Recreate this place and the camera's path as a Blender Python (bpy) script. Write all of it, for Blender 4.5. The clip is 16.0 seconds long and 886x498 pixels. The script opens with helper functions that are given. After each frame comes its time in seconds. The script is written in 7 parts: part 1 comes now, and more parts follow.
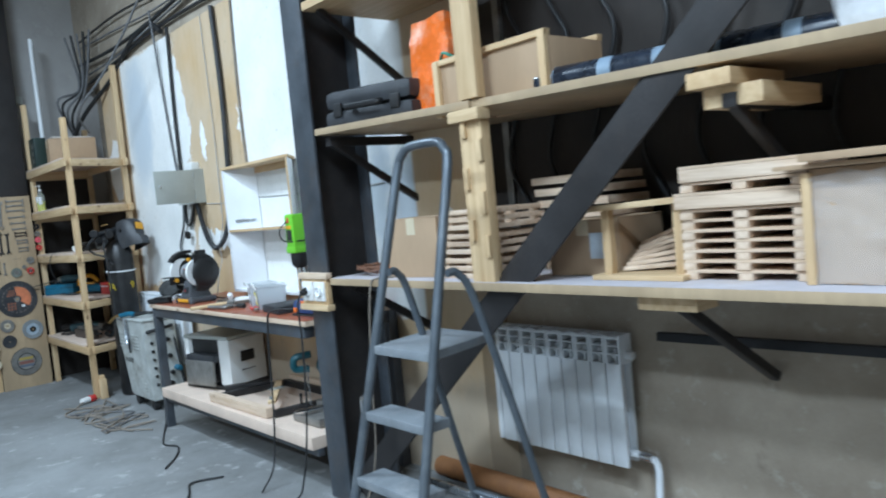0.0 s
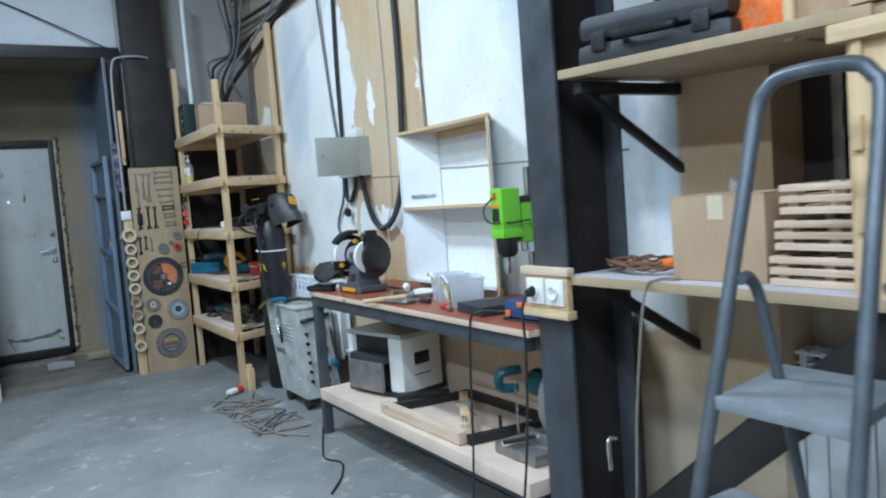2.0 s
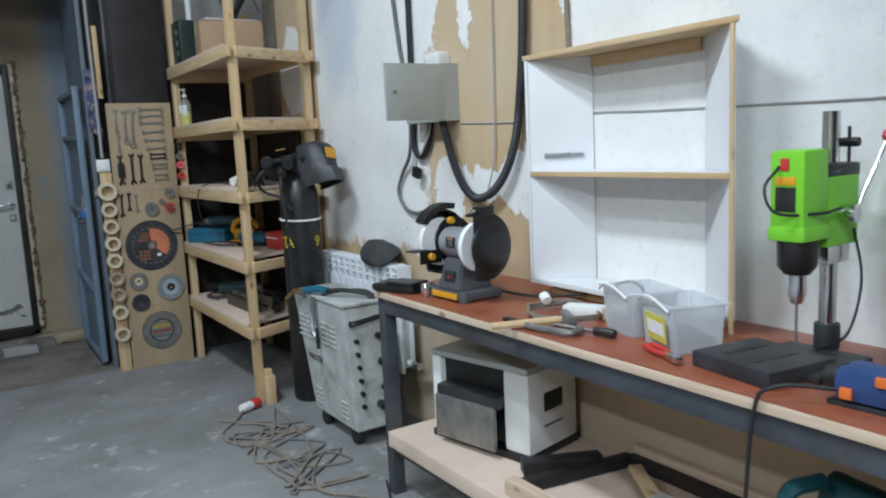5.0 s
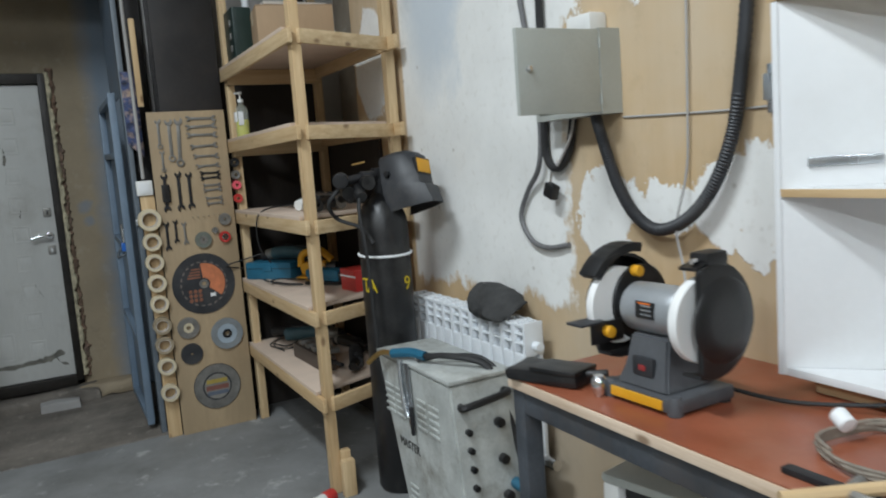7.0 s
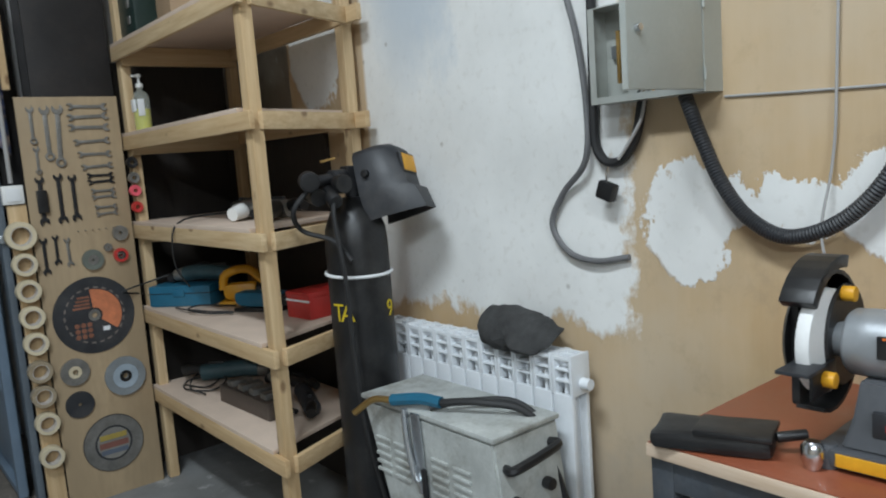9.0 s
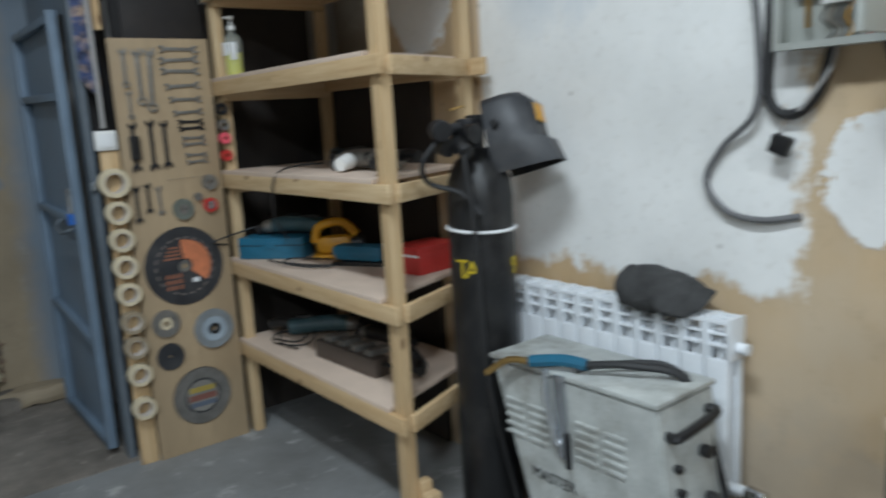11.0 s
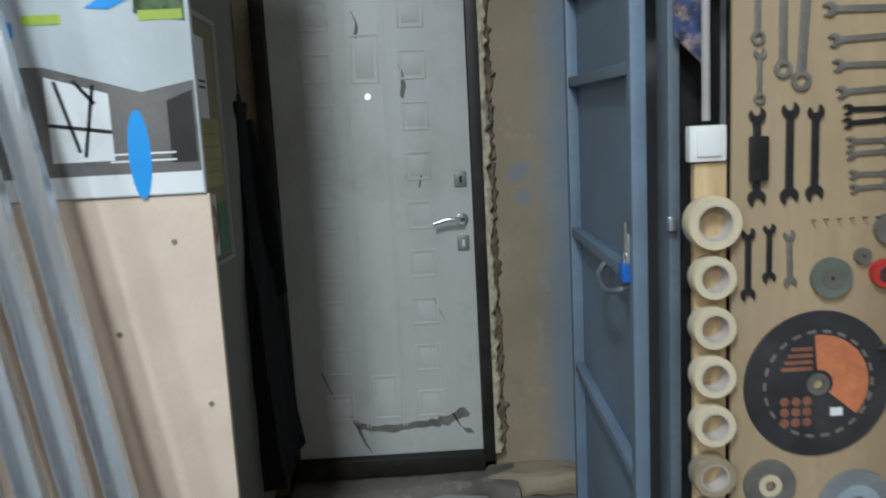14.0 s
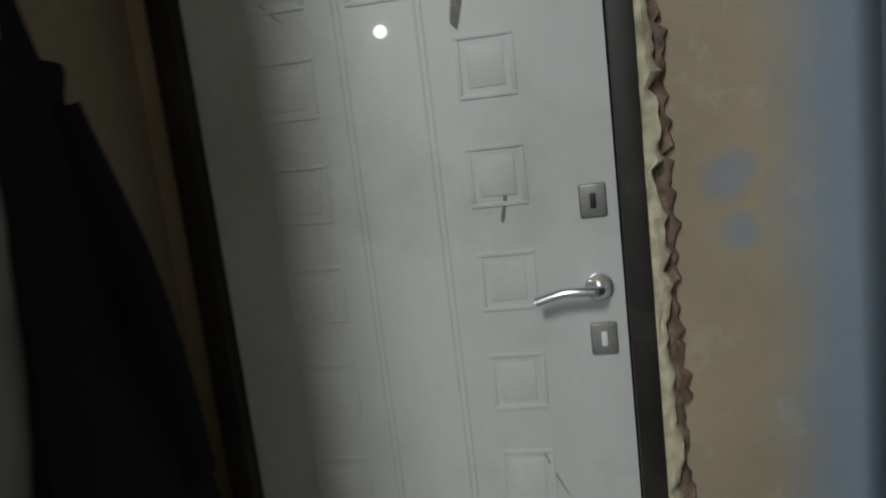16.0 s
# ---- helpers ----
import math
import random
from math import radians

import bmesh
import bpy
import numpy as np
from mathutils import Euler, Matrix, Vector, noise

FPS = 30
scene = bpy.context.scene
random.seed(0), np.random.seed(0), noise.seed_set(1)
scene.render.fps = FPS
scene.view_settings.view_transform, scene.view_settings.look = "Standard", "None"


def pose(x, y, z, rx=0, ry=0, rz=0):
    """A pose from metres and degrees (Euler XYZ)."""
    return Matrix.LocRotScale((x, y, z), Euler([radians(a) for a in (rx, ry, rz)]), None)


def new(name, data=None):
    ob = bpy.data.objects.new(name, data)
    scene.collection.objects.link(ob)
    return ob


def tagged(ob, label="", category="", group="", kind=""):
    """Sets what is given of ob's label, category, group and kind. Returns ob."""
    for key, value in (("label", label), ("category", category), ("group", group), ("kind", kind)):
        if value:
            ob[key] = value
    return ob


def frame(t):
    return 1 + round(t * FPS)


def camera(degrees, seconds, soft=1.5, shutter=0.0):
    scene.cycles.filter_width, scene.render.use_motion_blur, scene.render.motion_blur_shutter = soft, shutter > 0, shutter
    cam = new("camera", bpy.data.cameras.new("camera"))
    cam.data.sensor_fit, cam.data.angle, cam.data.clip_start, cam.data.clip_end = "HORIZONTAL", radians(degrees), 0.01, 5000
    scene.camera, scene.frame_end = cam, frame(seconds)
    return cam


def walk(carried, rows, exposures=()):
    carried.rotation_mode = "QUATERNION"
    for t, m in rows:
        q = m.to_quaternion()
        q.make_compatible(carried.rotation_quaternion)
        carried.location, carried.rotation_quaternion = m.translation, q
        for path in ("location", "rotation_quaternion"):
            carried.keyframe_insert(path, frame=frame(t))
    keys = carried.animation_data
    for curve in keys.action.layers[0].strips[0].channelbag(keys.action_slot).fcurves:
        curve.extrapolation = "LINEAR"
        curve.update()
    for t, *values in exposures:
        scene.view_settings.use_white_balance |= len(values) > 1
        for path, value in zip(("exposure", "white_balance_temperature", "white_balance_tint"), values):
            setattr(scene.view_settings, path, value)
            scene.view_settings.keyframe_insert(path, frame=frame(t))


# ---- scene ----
cam = camera(61.1, 16.0, 2.0, 0.5)
METRES, EYE, TILT, LEAN, TURN = 8.5, 1.418, 0.0, 0.0, -40.6
ROWS = [
    (0.0, 0.0, 0.0, 0.0, -0.35, -3.62, 5.5),
    (0.5, -0.0169, 0.028, 0.0014, 1.72, -4.25, 5.37),
    (1.0, -0.0319, 0.0541, 0.0002, 3.88, -4.97, 3.71),
    (1.5, -0.0459, 0.0818, 0.0024, 7.11, -3.13, 4.49),
    (2.0, -0.068, 0.1079, 0.0005, 8.54, -4.17, 4.39),
    (2.5, -0.0902, 0.133, 0.0022, 5.85, -5.53, 3.62),
    (3.0, -0.1066, 0.1677, 0.0051, 10.48, -5.5, 4.14),
    (3.5, -0.1226, 0.1933, 0.0053, 12.23, -6.55, 3.89),
    (6.0, -0.189, 0.3371, 0.0087, 4.79, -8.25, 2.24),
    (6.5, -0.1994, 0.3716, 0.0081, 10.63, -7.97, 3.07),
    (7.0, -0.2138, 0.3969, 0.0081, 12.57, -6.84, 4.27),
    (7.5, -0.2369, 0.4172, 0.0098, 5.25, -5.56, 4.29),
    (8.0, -0.2561, 0.4365, 0.009, 5.11, -5.75, 4.56),
    (10.5, -0.3255, 0.466, 0.0066, -6.11, -8.83, 3.12),
    (11.0, -0.3348, 0.4711, 0.0077, 2.04, -10.31, 3.31),
    (11.5, -0.345, 0.4925, 0.0071, 11.8, -10.38, 4.67),
    (12.0, -0.3603, 0.5145, 0.0095, 22.05, -9.65, 2.56),
    (12.5, -0.3841, 0.5344, 0.0082, 27.79, -8.04, 2.2),
    (13.0, -0.4026, 0.5613, 0.0089, 31.01, -9.21, 2.49),
    (13.5, -0.4173, 0.6014, 0.0106, 36.45, -9.05, 3.99),
    (14.0, -0.4419, 0.6359, 0.0086, 38.9, -8.38, 2.94),
    (14.5, -0.4707, 0.6722, 0.0096, 37.63, -8.64, 4.08),
    (15.0, -0.5016, 0.714, 0.0108, 45.14, -7.43, 3.64),
    (15.5, -0.5291, 0.7545, 0.0106, 50.02, -8.87, 5.41),
    (16.0, -0.5576, 0.7937, 0.0098, 50.08, -9.84, 6.78),
]
EXPOSURES = [(0.0, -0.08, 5800, 7), (3.5, -0.3, 5900, 9), (6.0, -0.42, 6800, 13), (7.0, -0.42, 6900, 12), (10.5, -0.45, 6600, 11), (13.0, 0.03, 6600, 10), (14.5, 0.0, 6700, 10), (15.5, -0.05, 7300, 12), (16.0, -0.05, 7300, 12)]
walk(cam, [(t, pose(0, 0, EYE, TILT, LEAN, TURN) @ pose(METRES * x, METRES * y, METRES * z, 90 + pitch, roll, yaw)) for t, x, y, z, yaw, pitch, roll in ROWS], EXPOSURES)

# ---- light ----
world = bpy.data.worlds.new("world")
scene.world = world
world.use_nodes = True
world.node_tree.nodes["Background"].inputs[0].default_value = (0.05, 0.055, 0.06, 1)
world.node_tree.nodes["Background"].inputs[1].default_value = 0.3


def ceiling_lamp(x, y, z, power, sx, sy, color=(0.77, 0.90, 1.0)):
    lamp = bpy.data.lights.new("hall_lamp", "AREA")
    lamp.shape, lamp.size, lamp.size_y, lamp.energy, lamp.color = "RECTANGLE", sx, sy, power, color
    ob = new("hall_lamp", lamp)
    ob.matrix_world = pose(x, y, z, 0, 0, 0)
    return ob


for lx, ly, lp in ((-0.9, 0.8, 235), (0.0, 5.2, 205), (-3.6, 2.0, 300), (-1.8, -2.3, 220)):
    ceiling_lamp(lx, ly, 4.36, lp, 0.35, 1.5)

# ---- materials ----
MATS = {}


def nodes_of(name):
    m = bpy.data.materials.new(name)
    m.use_nodes = True
    nt = m.node_tree
    return m, nt, nt.nodes["Principled BSDF"]


def coords(nt, scale, stretch=(1, 1, 1)):
    tc = nt.nodes.new("ShaderNodeTexCoord")
    mp = nt.nodes.new("ShaderNodeMapping")
    mp.inputs["Scale"].default_value = [scale * s for s in stretch]
    nt.links.new(tc.outputs["Object"], mp.inputs["Vector"])
    return mp.outputs["Vector"]


def noise_node(nt, scale, detail=4, stretch=(1, 1, 1), rough=0.6):
    n = nt.nodes.new("ShaderNodeTexNoise")
    n.inputs["Scale"].default_value = 1.0
    n.inputs["Detail"].default_value = detail
    n.inputs["Roughness"].default_value = rough
    nt.links.new(coords(nt, scale, stretch), n.inputs["Vector"])
    return n.outputs["Fac"]


def ramp(nt, fac, lo, hi, a=0.0, b=1.0):
    r = nt.nodes.new("ShaderNodeMapRange")
    r.inputs[1].default_value, r.inputs[2].default_value = lo, hi
    r.inputs[3].default_value, r.inputs[4].default_value = a, b
    nt.links.new(fac, r.inputs[0])
    return r.outputs[0]


def mix(nt, fac, a, b, mode="MIX"):
    n = nt.nodes.new("ShaderNodeMix")
    n.data_type, n.blend_type = "RGBA", mode
    for sock, v in ((n.inputs[0], fac), (n.inputs[6], a), (n.inputs[7], b)):
        if isinstance(v, (int, float)):
            sock.default_value = v
        elif isinstance(v, tuple):
            sock.default_value = (*v, 1)
        else:
            nt.links.new(v, sock)
    return n.outputs[2]


def math_node(nt, op, a, b=0.0):
    n = nt.nodes.new("ShaderNodeMath")
    n.operation = op
    for sock, v in ((n.inputs[0], a), (n.inputs[1], b)):
        if isinstance(v, (int, float)):
            sock.default_value = v
        else:
            nt.links.new(v, sock)
    return n.outputs[0]


def bump(nt, bsdf, height, strength=0.2, distance=0.003):
    b = nt.nodes.new("ShaderNodeBump")
    b.inputs["Strength"].default_value, b.inputs["Distance"].default_value = strength, distance
    nt.links.new(height, b.inputs["Height"])
    nt.links.new(b.outputs[0], bsdf.inputs["Normal"])


def mat(name, color, rough=0.6, metal=0.0, var=0.15, scale=6.0, grain=60.0, stretch=(1, 1, 1), dirt=None, dirt_amount=0.35, bumpy=0.15, each=0.0, spec=0.5):
    """A surface of one colour with broad and fine variation, dirt patches and fine relief."""
    if name in MATS:
        return MATS[name]
    m, nt, bsdf = nodes_of(name)
    broad = noise_node(nt, scale, 5, stretch)
    fine = noise_node(nt, grain, 3, stretch)
    dark = tuple(c * (1 - 2 * var) for c in color)
    light = tuple(min(1.0, c * (1 + var)) for c in color)
    col = mix(nt, ramp(nt, broad, 0.3, 0.7), dark, light)
    col = mix(nt, ramp(nt, fine, 0.35, 0.75, 0.0, 0.5), col, dark)
    if each:
        info = nt.nodes.new("ShaderNodeObjectInfo")
        col = mix(nt, ramp(nt, info.outputs["Random"], 0, 1, 0, each), col, tuple(c * 0.45 for c in color))
    if dirt:
        patch = noise_node(nt, scale * 0.6, 8, (1, 1, 1), 0.7)
        col = mix(nt, ramp(nt, patch, 0.5, 0.68, 0, dirt_amount), col, dirt)
    nt.links.new(col, bsdf.inputs["Base Color"])
    nt.links.new(ramp(nt, broad, 0.2, 0.8, max(0.05, rough - 0.1), min(1, rough + 0.1)), bsdf.inputs["Roughness"])
    bsdf.inputs["Metallic"].default_value = metal
    bsdf.inputs["Specular IOR Level"].default_value = spec
    if bumpy:
        bump(nt, bsdf, fine, bumpy)
    MATS[name] = m
    return m


def wood(name, color, along="y", rough=0.65, each=0.35, knots=True):
    if name in MATS:
        return MATS[name]
    m, nt, bsdf = nodes_of(name)
    st = {"x": (0.06, 1, 1), "y": (1, 0.06, 1), "z": (1, 1, 0.06)}[along]
    g = noise_node(nt, 40, 6, st, 0.65)
    f = noise_node(nt, 220, 2, st)
    b = noise_node(nt, 3.5, 4)
    dark = (color[0] * 0.62, color[1] * 0.52, color[2] * 0.42)
    col = mix(nt, ramp(nt, g, 0.35, 0.72), color, dark)
    col = mix(nt, ramp(nt, b, 0.35, 0.7, 0, 0.35), col, tuple(c * 0.72 for c in color))
    col = mix(nt, ramp(nt, f, 0.4, 0.8, 0, 0.2), col, dark)
    info = nt.nodes.new("ShaderNodeObjectInfo")
    col = mix(nt, ramp(nt, info.outputs["Random"], 0, 1, 0, each), col, (color[0] * 0.75, color[1] * 0.62, color[2] * 0.48))
    if knots:
        v = nt.nodes.new("ShaderNodeTexVoronoi")
        v.inputs["Scale"].default_value = 1.0
        nt.links.new(coords(nt, 9, {"x": (0.5, 1, 1), "y": (1, 0.5, 1), "z": (1, 1, 0.5)}[along]), v.inputs["Vector"])
        col = mix(nt, ramp(nt, v.outputs["Distance"], 0.06, 0.13, 0.75, 0), col, (0.16, 0.08, 0.035))
    nt.links.new(col, bsdf.inputs["Base Color"])
    bsdf.inputs["Roughness"].default_value = rough
    bump(nt, bsdf, g, 0.25, 0.002)
    MATS[name] = m
    return m


def clear(name, color=(0.9, 0.93, 0.95), rough=0.15, alpha=0.3):
    """Milky or clear thin plastic: part see-through, part solid gloss."""
    m, nt, bsdf = nodes_of(name)
    bsdf.inputs["Base Color"].default_value = (*color, 1)
    bsdf.inputs["Roughness"].default_value = rough
    bsdf.inputs["Alpha"].default_value = alpha
    MATS[name] = m
    return m


def plaster_wall():
    """The lined east wall: tan board with worn white filler in patches, some of it grey-blue."""
    m, nt, bsdf = nodes_of("wall_lining")
    tc = nt.nodes.new("ShaderNodeTexCoord")
    sep = nt.nodes.new("ShaderNodeSeparateXYZ")
    nt.links.new(tc.outputs["Object"], sep.inputs[0])
    wob = math_node(nt, "MULTIPLY", math_node(nt, "SUBTRACT", noise_node(nt, 4.5, 8, (1, 1, 1), 0.62), 0.5), 0.3)
    wobf = math_node(nt, "MULTIPLY", math_node(nt, "SUBTRACT", noise_node(nt, 22, 6, (1, 1, 0.5), 0.7), 0.5), 0.14)
    y = math_node(nt, "ADD", math_node(nt, "ADD", sep.outputs[1], wob), wobf)
    z = math_node(nt, "ADD", math_node(nt, "ADD", sep.outputs[2], wob), wobf)

    def zone(y0, y1, z0, z1, soft=0.02, yy=None, zz=None):
        yy, zz = yy or y, zz or z
        a = math_node(nt, "MULTIPLY", ramp(nt, yy, y0 - soft, y0 + soft), ramp(nt, yy, y1 - soft, y1 + soft, 1, 0))
        b = math_node(nt, "MULTIPLY", ramp(nt, zz, z0 - soft, z0 + soft), ramp(nt, zz, z1 - soft, z1 + soft, 1, 0))
        return math_node(nt, "MULTIPLY", a, b)

    def blob(cy, cz, ry, rz):
        dy = math_node(nt, "DIVIDE", math_node(nt, "SUBTRACT", y, cy), ry)
        dz = math_node(nt, "DIVIDE", math_node(nt, "SUBTRACT", z, cz), rz)
        d = math_node(nt, "ADD", math_node(nt, "MULTIPLY", dy, dy), math_node(nt, "MULTIPLY", dz, dz))
        return ramp(nt, d, 0.9, 1.05, 1, 0)

    def soft_blob(cy, cz, ry, rz):
        dy = math_node(nt, "DIVIDE", math_node(nt, "SUBTRACT", y, cy), ry)
        dz = math_node(nt, "DIVIDE", math_node(nt, "SUBTRACT", z, cz), rz)
        d = math_node(nt, "ADD", math_node(nt, "MULTIPLY", dy, dy), math_node(nt, "MULTIPLY", dz, dz))
        return ramp(nt, d, 0.35, 1.3, 1, 0)

    grain = noise_node(nt, 14, 6, (1, 1, 0.12), 0.65)
    broad = noise_node(nt, 1.6, 5)
    tan = mix(nt, ramp(nt, grain, 0.3, 0.7), (0.56, 0.395, 0.225), (0.49, 0.34, 0.185))
    tan = mix(nt, ramp(nt, broad, 0.35, 0.65, 0, 0.65), tan, (0.55, 0.46, 0.35))
    tan = mix(nt, ramp(nt, noise_node(nt, 7, 8, (1, 1, 1), 0.7), 0.55, 0.72, 0, 0.45), tan, (0.36, 0.27, 0.17))
    white = mix(nt, ramp(nt, noise_node(nt, 3, 6), 0.35, 0.7), (0.82, 0.82, 0.80), (0.72, 0.72, 0.70))
    white = mix(nt, ramp(nt, noise_node(nt, 30, 5), 0.55, 0.75, 0, 0.3), white, (0.5, 0.47, 0.42))
    blue = math_node(nt, "MAXIMUM", soft_blob(6.8, 2.35, 0.3, 0.6), soft_blob(3.7, 2.45, 0.34, 0.65))
    blue = math_node(nt, "MAXIMUM", blue, math_node(nt, "MAXIMUM", soft_blob(3.32, 1.5, 0.14, 0.4), soft_blob(3.0, 1.45, 0.2, 0.3)))
    white = mix(nt, math_node(nt, "MULTIPLY", blue, 0.75), white, (0.5, 0.57, 0.64))
    y_hard = sep.outputs[1]
    w = math_node(nt, "MAXIMUM", math_node(nt, "MULTIPLY", zone(5.87, 7.3, 0.93, 2.97), math_node(nt, "MULTIPLY", ramp(nt, y_hard, 5.76, 5.78), ramp(nt, y_hard, 7.12, 7.14, 1, 0))), math_node(nt, "MULTIPLY", zone(2.6, 4.95, 0.8, 4.0), math_node(nt, "MULTIPLY", ramp(nt, y_hard, 3.0, 3.02), ramp(nt, y_hard, 4.8, 4.82, 1, 0))))
    for args in ((5.67, 1.26, 0.15, 0.16), (5.42, 1.29, 0.2, 0.07), (5.15, 1.3, 0.14, 0.13), (4.97, 1.34, 0.16, 0.14), (5.85, 2.2, 0.14, 0.3), (5.5, 2.05, 0.06, 0.14), (5.85, 2.55, 0.05, 0.12), (7.5, 2.0, 0.22, 0.3), (7.3, 2.7, 0.06, 0.12), (4.85, 2.1, 0.03, 0.16), (2.75, 1.2, 0.1, 0.16)):
        w = math_node(nt, "MAXIMUM", w, blob(*args))
    col = mix(nt, w, tan, white)
    specks = nt.nodes.new("ShaderNodeTexVoronoi")
    specks.inputs["Scale"].default_value = 1.0
    nt.links.new(coords(nt, 6), specks.inputs["Vector"])
    col = mix(nt, ramp(nt, specks.outputs["Distance"], 0.03, 0.07, 0.4, 0), col, (0.2, 0.16, 0.12))
    low = ramp(nt, math_node(nt, "ADD", sep.outputs[2], math_node(nt, "MULTIPLY", wob, 2.0)), 0.45, 0.6, 0.5, 0)
    col = mix(nt, low, col, (0.38, 0.33, 0.27))
    nt.links.new(col, bsdf.inputs["Base Color"])
    bsdf.inputs["Roughness"].default_value = 0.85
    bump(nt, bsdf, math_node(nt, "ADD", math_node(nt, "MULTIPLY", w, 1.0), math_node(nt, "MULTIPLY", grain, 0.4)), 0.5, 0.004)
    return m


def concrete(name, color, dark, light, stain=0.5, scale=1.0):
    if name in MATS:
        return MATS[name]
    m, nt, bsdf = nodes_of(name)
    a = noise_node(nt, 1.3 * scale, 8, (1, 1, 1), 0.65)
    b = noise_node(nt, 6 * scale, 8, (1, 1, 1), 0.7)
    c = noise_node(nt, 90, 4)
    col = mix(nt, ramp(nt, a, 0.35, 0.65), color, dark)
    col = mix(nt, ramp(nt, b, 0.57, 0.66, 0, stain), col, light)
    col = mix(nt, ramp(nt, noise_node(nt, 3.1 * scale, 9, (1, 1, 1), 0.75), 0.6, 0.7, 0, stain), col, tuple(v * 0.6 for v in dark))
    col = mix(nt, ramp(nt, c, 0.4, 0.8, 0, 0.3), col, dark)
    nt.links.new(col, bsdf.inputs["Base Color"])
    nt.links.new(ramp(nt, b, 0.3, 0.7, 0.65, 0.92), bsdf.inputs["Roughness"])
    bump(nt, bsdf, math_node(nt, "ADD", b, math_node(nt, "MULTIPLY", c, 0.3)), 0.35, 0.006)
    MATS[name] = m
    return m


def porch_wall():
    """Tan porch plaster with blue overspray beside the gate and two stray blue spots."""
    m = concrete("tan_porch_end_wall", (0.37, 0.295, 0.2), (0.28, 0.225, 0.155), (0.45, 0.39, 0.3), 0.4, 1.5)
    nt, bsdf = m.node_tree, m.node_tree.nodes["Principled BSDF"]
    col = bsdf.inputs["Base Color"].links[0].from_socket
    tc = nt.nodes.new("ShaderNodeTexCoord")
    sep = nt.nodes.new("ShaderNodeSeparateXYZ")
    nt.links.new(tc.outputs["Object"], sep.inputs[0])
    wob = math_node(nt, "MULTIPLY", math_node(nt, "SUBTRACT", noise_node(nt, 5, 5), 0.5), 0.12)
    x, z = math_node(nt, "ADD", sep.outputs[0], wob), math_node(nt, "ADD", sep.outputs[2], wob)
    mask = ramp(nt, x, 1.1, 1.24, 0, 0.85)
    for cx, cz, r in ((1.055, 1.34, 0.04), (1.08, 1.24, 0.035)):
        dx, dz = math_node(nt, "SUBTRACT", x, cx), math_node(nt, "SUBTRACT", z, cz)
        d = math_node(nt, "ADD", math_node(nt, "MULTIPLY", dx, dx), math_node(nt, "MULTIPLY", dz, dz))
        mask = math_node(nt, "MAXIMUM", mask, ramp(nt, d, r * r * 0.2, r * r * 1.8, 0.6, 0))
    nt.links.new(mix(nt, mask, col, (0.17, 0.235, 0.31)), bsdf.inputs["Base Color"])
    return m


M_LINING = plaster_wall()
M_PORCHEND = porch_wall()
M_FLOOR = concrete("concrete_floor", (0.25, 0.255, 0.255), (0.155, 0.155, 0.15), (0.46, 0.46, 0.45), 0.65)
M_OLDWALL = concrete("old_plaster", (0.42, 0.36, 0.285), (0.29, 0.24, 0.185), (0.55, 0.51, 0.45), 0.55, 1.6)
M_GREYWALL = concrete("grey_painted_wall", (0.42, 0.41, 0.40), (0.33, 0.32, 0.31), (0.5, 0.49, 0.47), 0.3)
M_WHITEWALL = concrete("whitewashed_wall", (0.6, 0.63, 0.66), (0.5, 0.53, 0.56), (0.7, 0.72, 0.74), 0.3)
M_PORCH = concrete("tan_porch_wall", (0.37, 0.295, 0.2), (0.28, 0.225, 0.155), (0.43, 0.37, 0.28), 0.35, 1.5)
M_STEEL = mat("raw_dark_steel", (0.085, 0.096, 0.112), 0.5, 0.35, 0.25, 5, 80, dirt=(0.11, 0.085, 0.07), dirt_amount=0.5)
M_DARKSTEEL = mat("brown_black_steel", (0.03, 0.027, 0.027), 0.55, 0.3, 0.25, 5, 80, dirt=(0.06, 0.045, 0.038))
M_PINE_X = wood("pine_along_x", (0.7, 0.53, 0.32), "x")
M_PINE_Y = wood("pine_along_y", (0.7, 0.53, 0.32), "y")
M_PINE_Z = wood("pine_along_z", (0.7, 0.53, 0.32), "z")
M_PALEWOOD = wood("pale_sanded_wood", (0.74, 0.60, 0.47), "y", 0.7, 0.2)
M_PALEWOOD_X = wood("pale_sanded_wood_x", (0.74, 0.60, 0.47), "x", 0.7, 0.2)
M_PLY = mat("tan_plywood_sheet", (0.42, 0.31, 0.19), 0.7, 0, 0.12, 4, 50, (1, 1, 0.15), dirt=(0.3, 0.2, 0.11), dirt_amount=0.4)
M_CHIP = mat("pale_chipboard", (0.66, 0.52, 0.42), 0.75, 0, 0.06, 5, 130, dirt=(0.45, 0.36, 0.29), dirt_amount=0.3)
M_SHELFTOP = mat("dusty_board_top", (0.50, 0.47, 0.50), 0.8, 0, 0.1, 4, 70, dirt=(0.42, 0.33, 0.23), dirt_amount=0.5)
M_CARD = mat("brown_cardboard", (0.42, 0.29, 0.18), 0.8, 0, 0.07, 5, 60, (1, 1, 0.3), dirt=(0.33, 0.22, 0.13))
M_BLACK = mat("black_plastic", (0.012, 0.012, 0.013), 0.42, 0, 0.2, 8, 90, dirt=(0.08, 0.075, 0.07), dirt_amount=0.3)
M_DKGREY = mat("dark_grey_plastic", (0.032, 0.034, 0.039), 0.5, 0, 0.2, 8, 90, dirt=(0.08, 0.075, 0.07), dirt_amount=0.4)
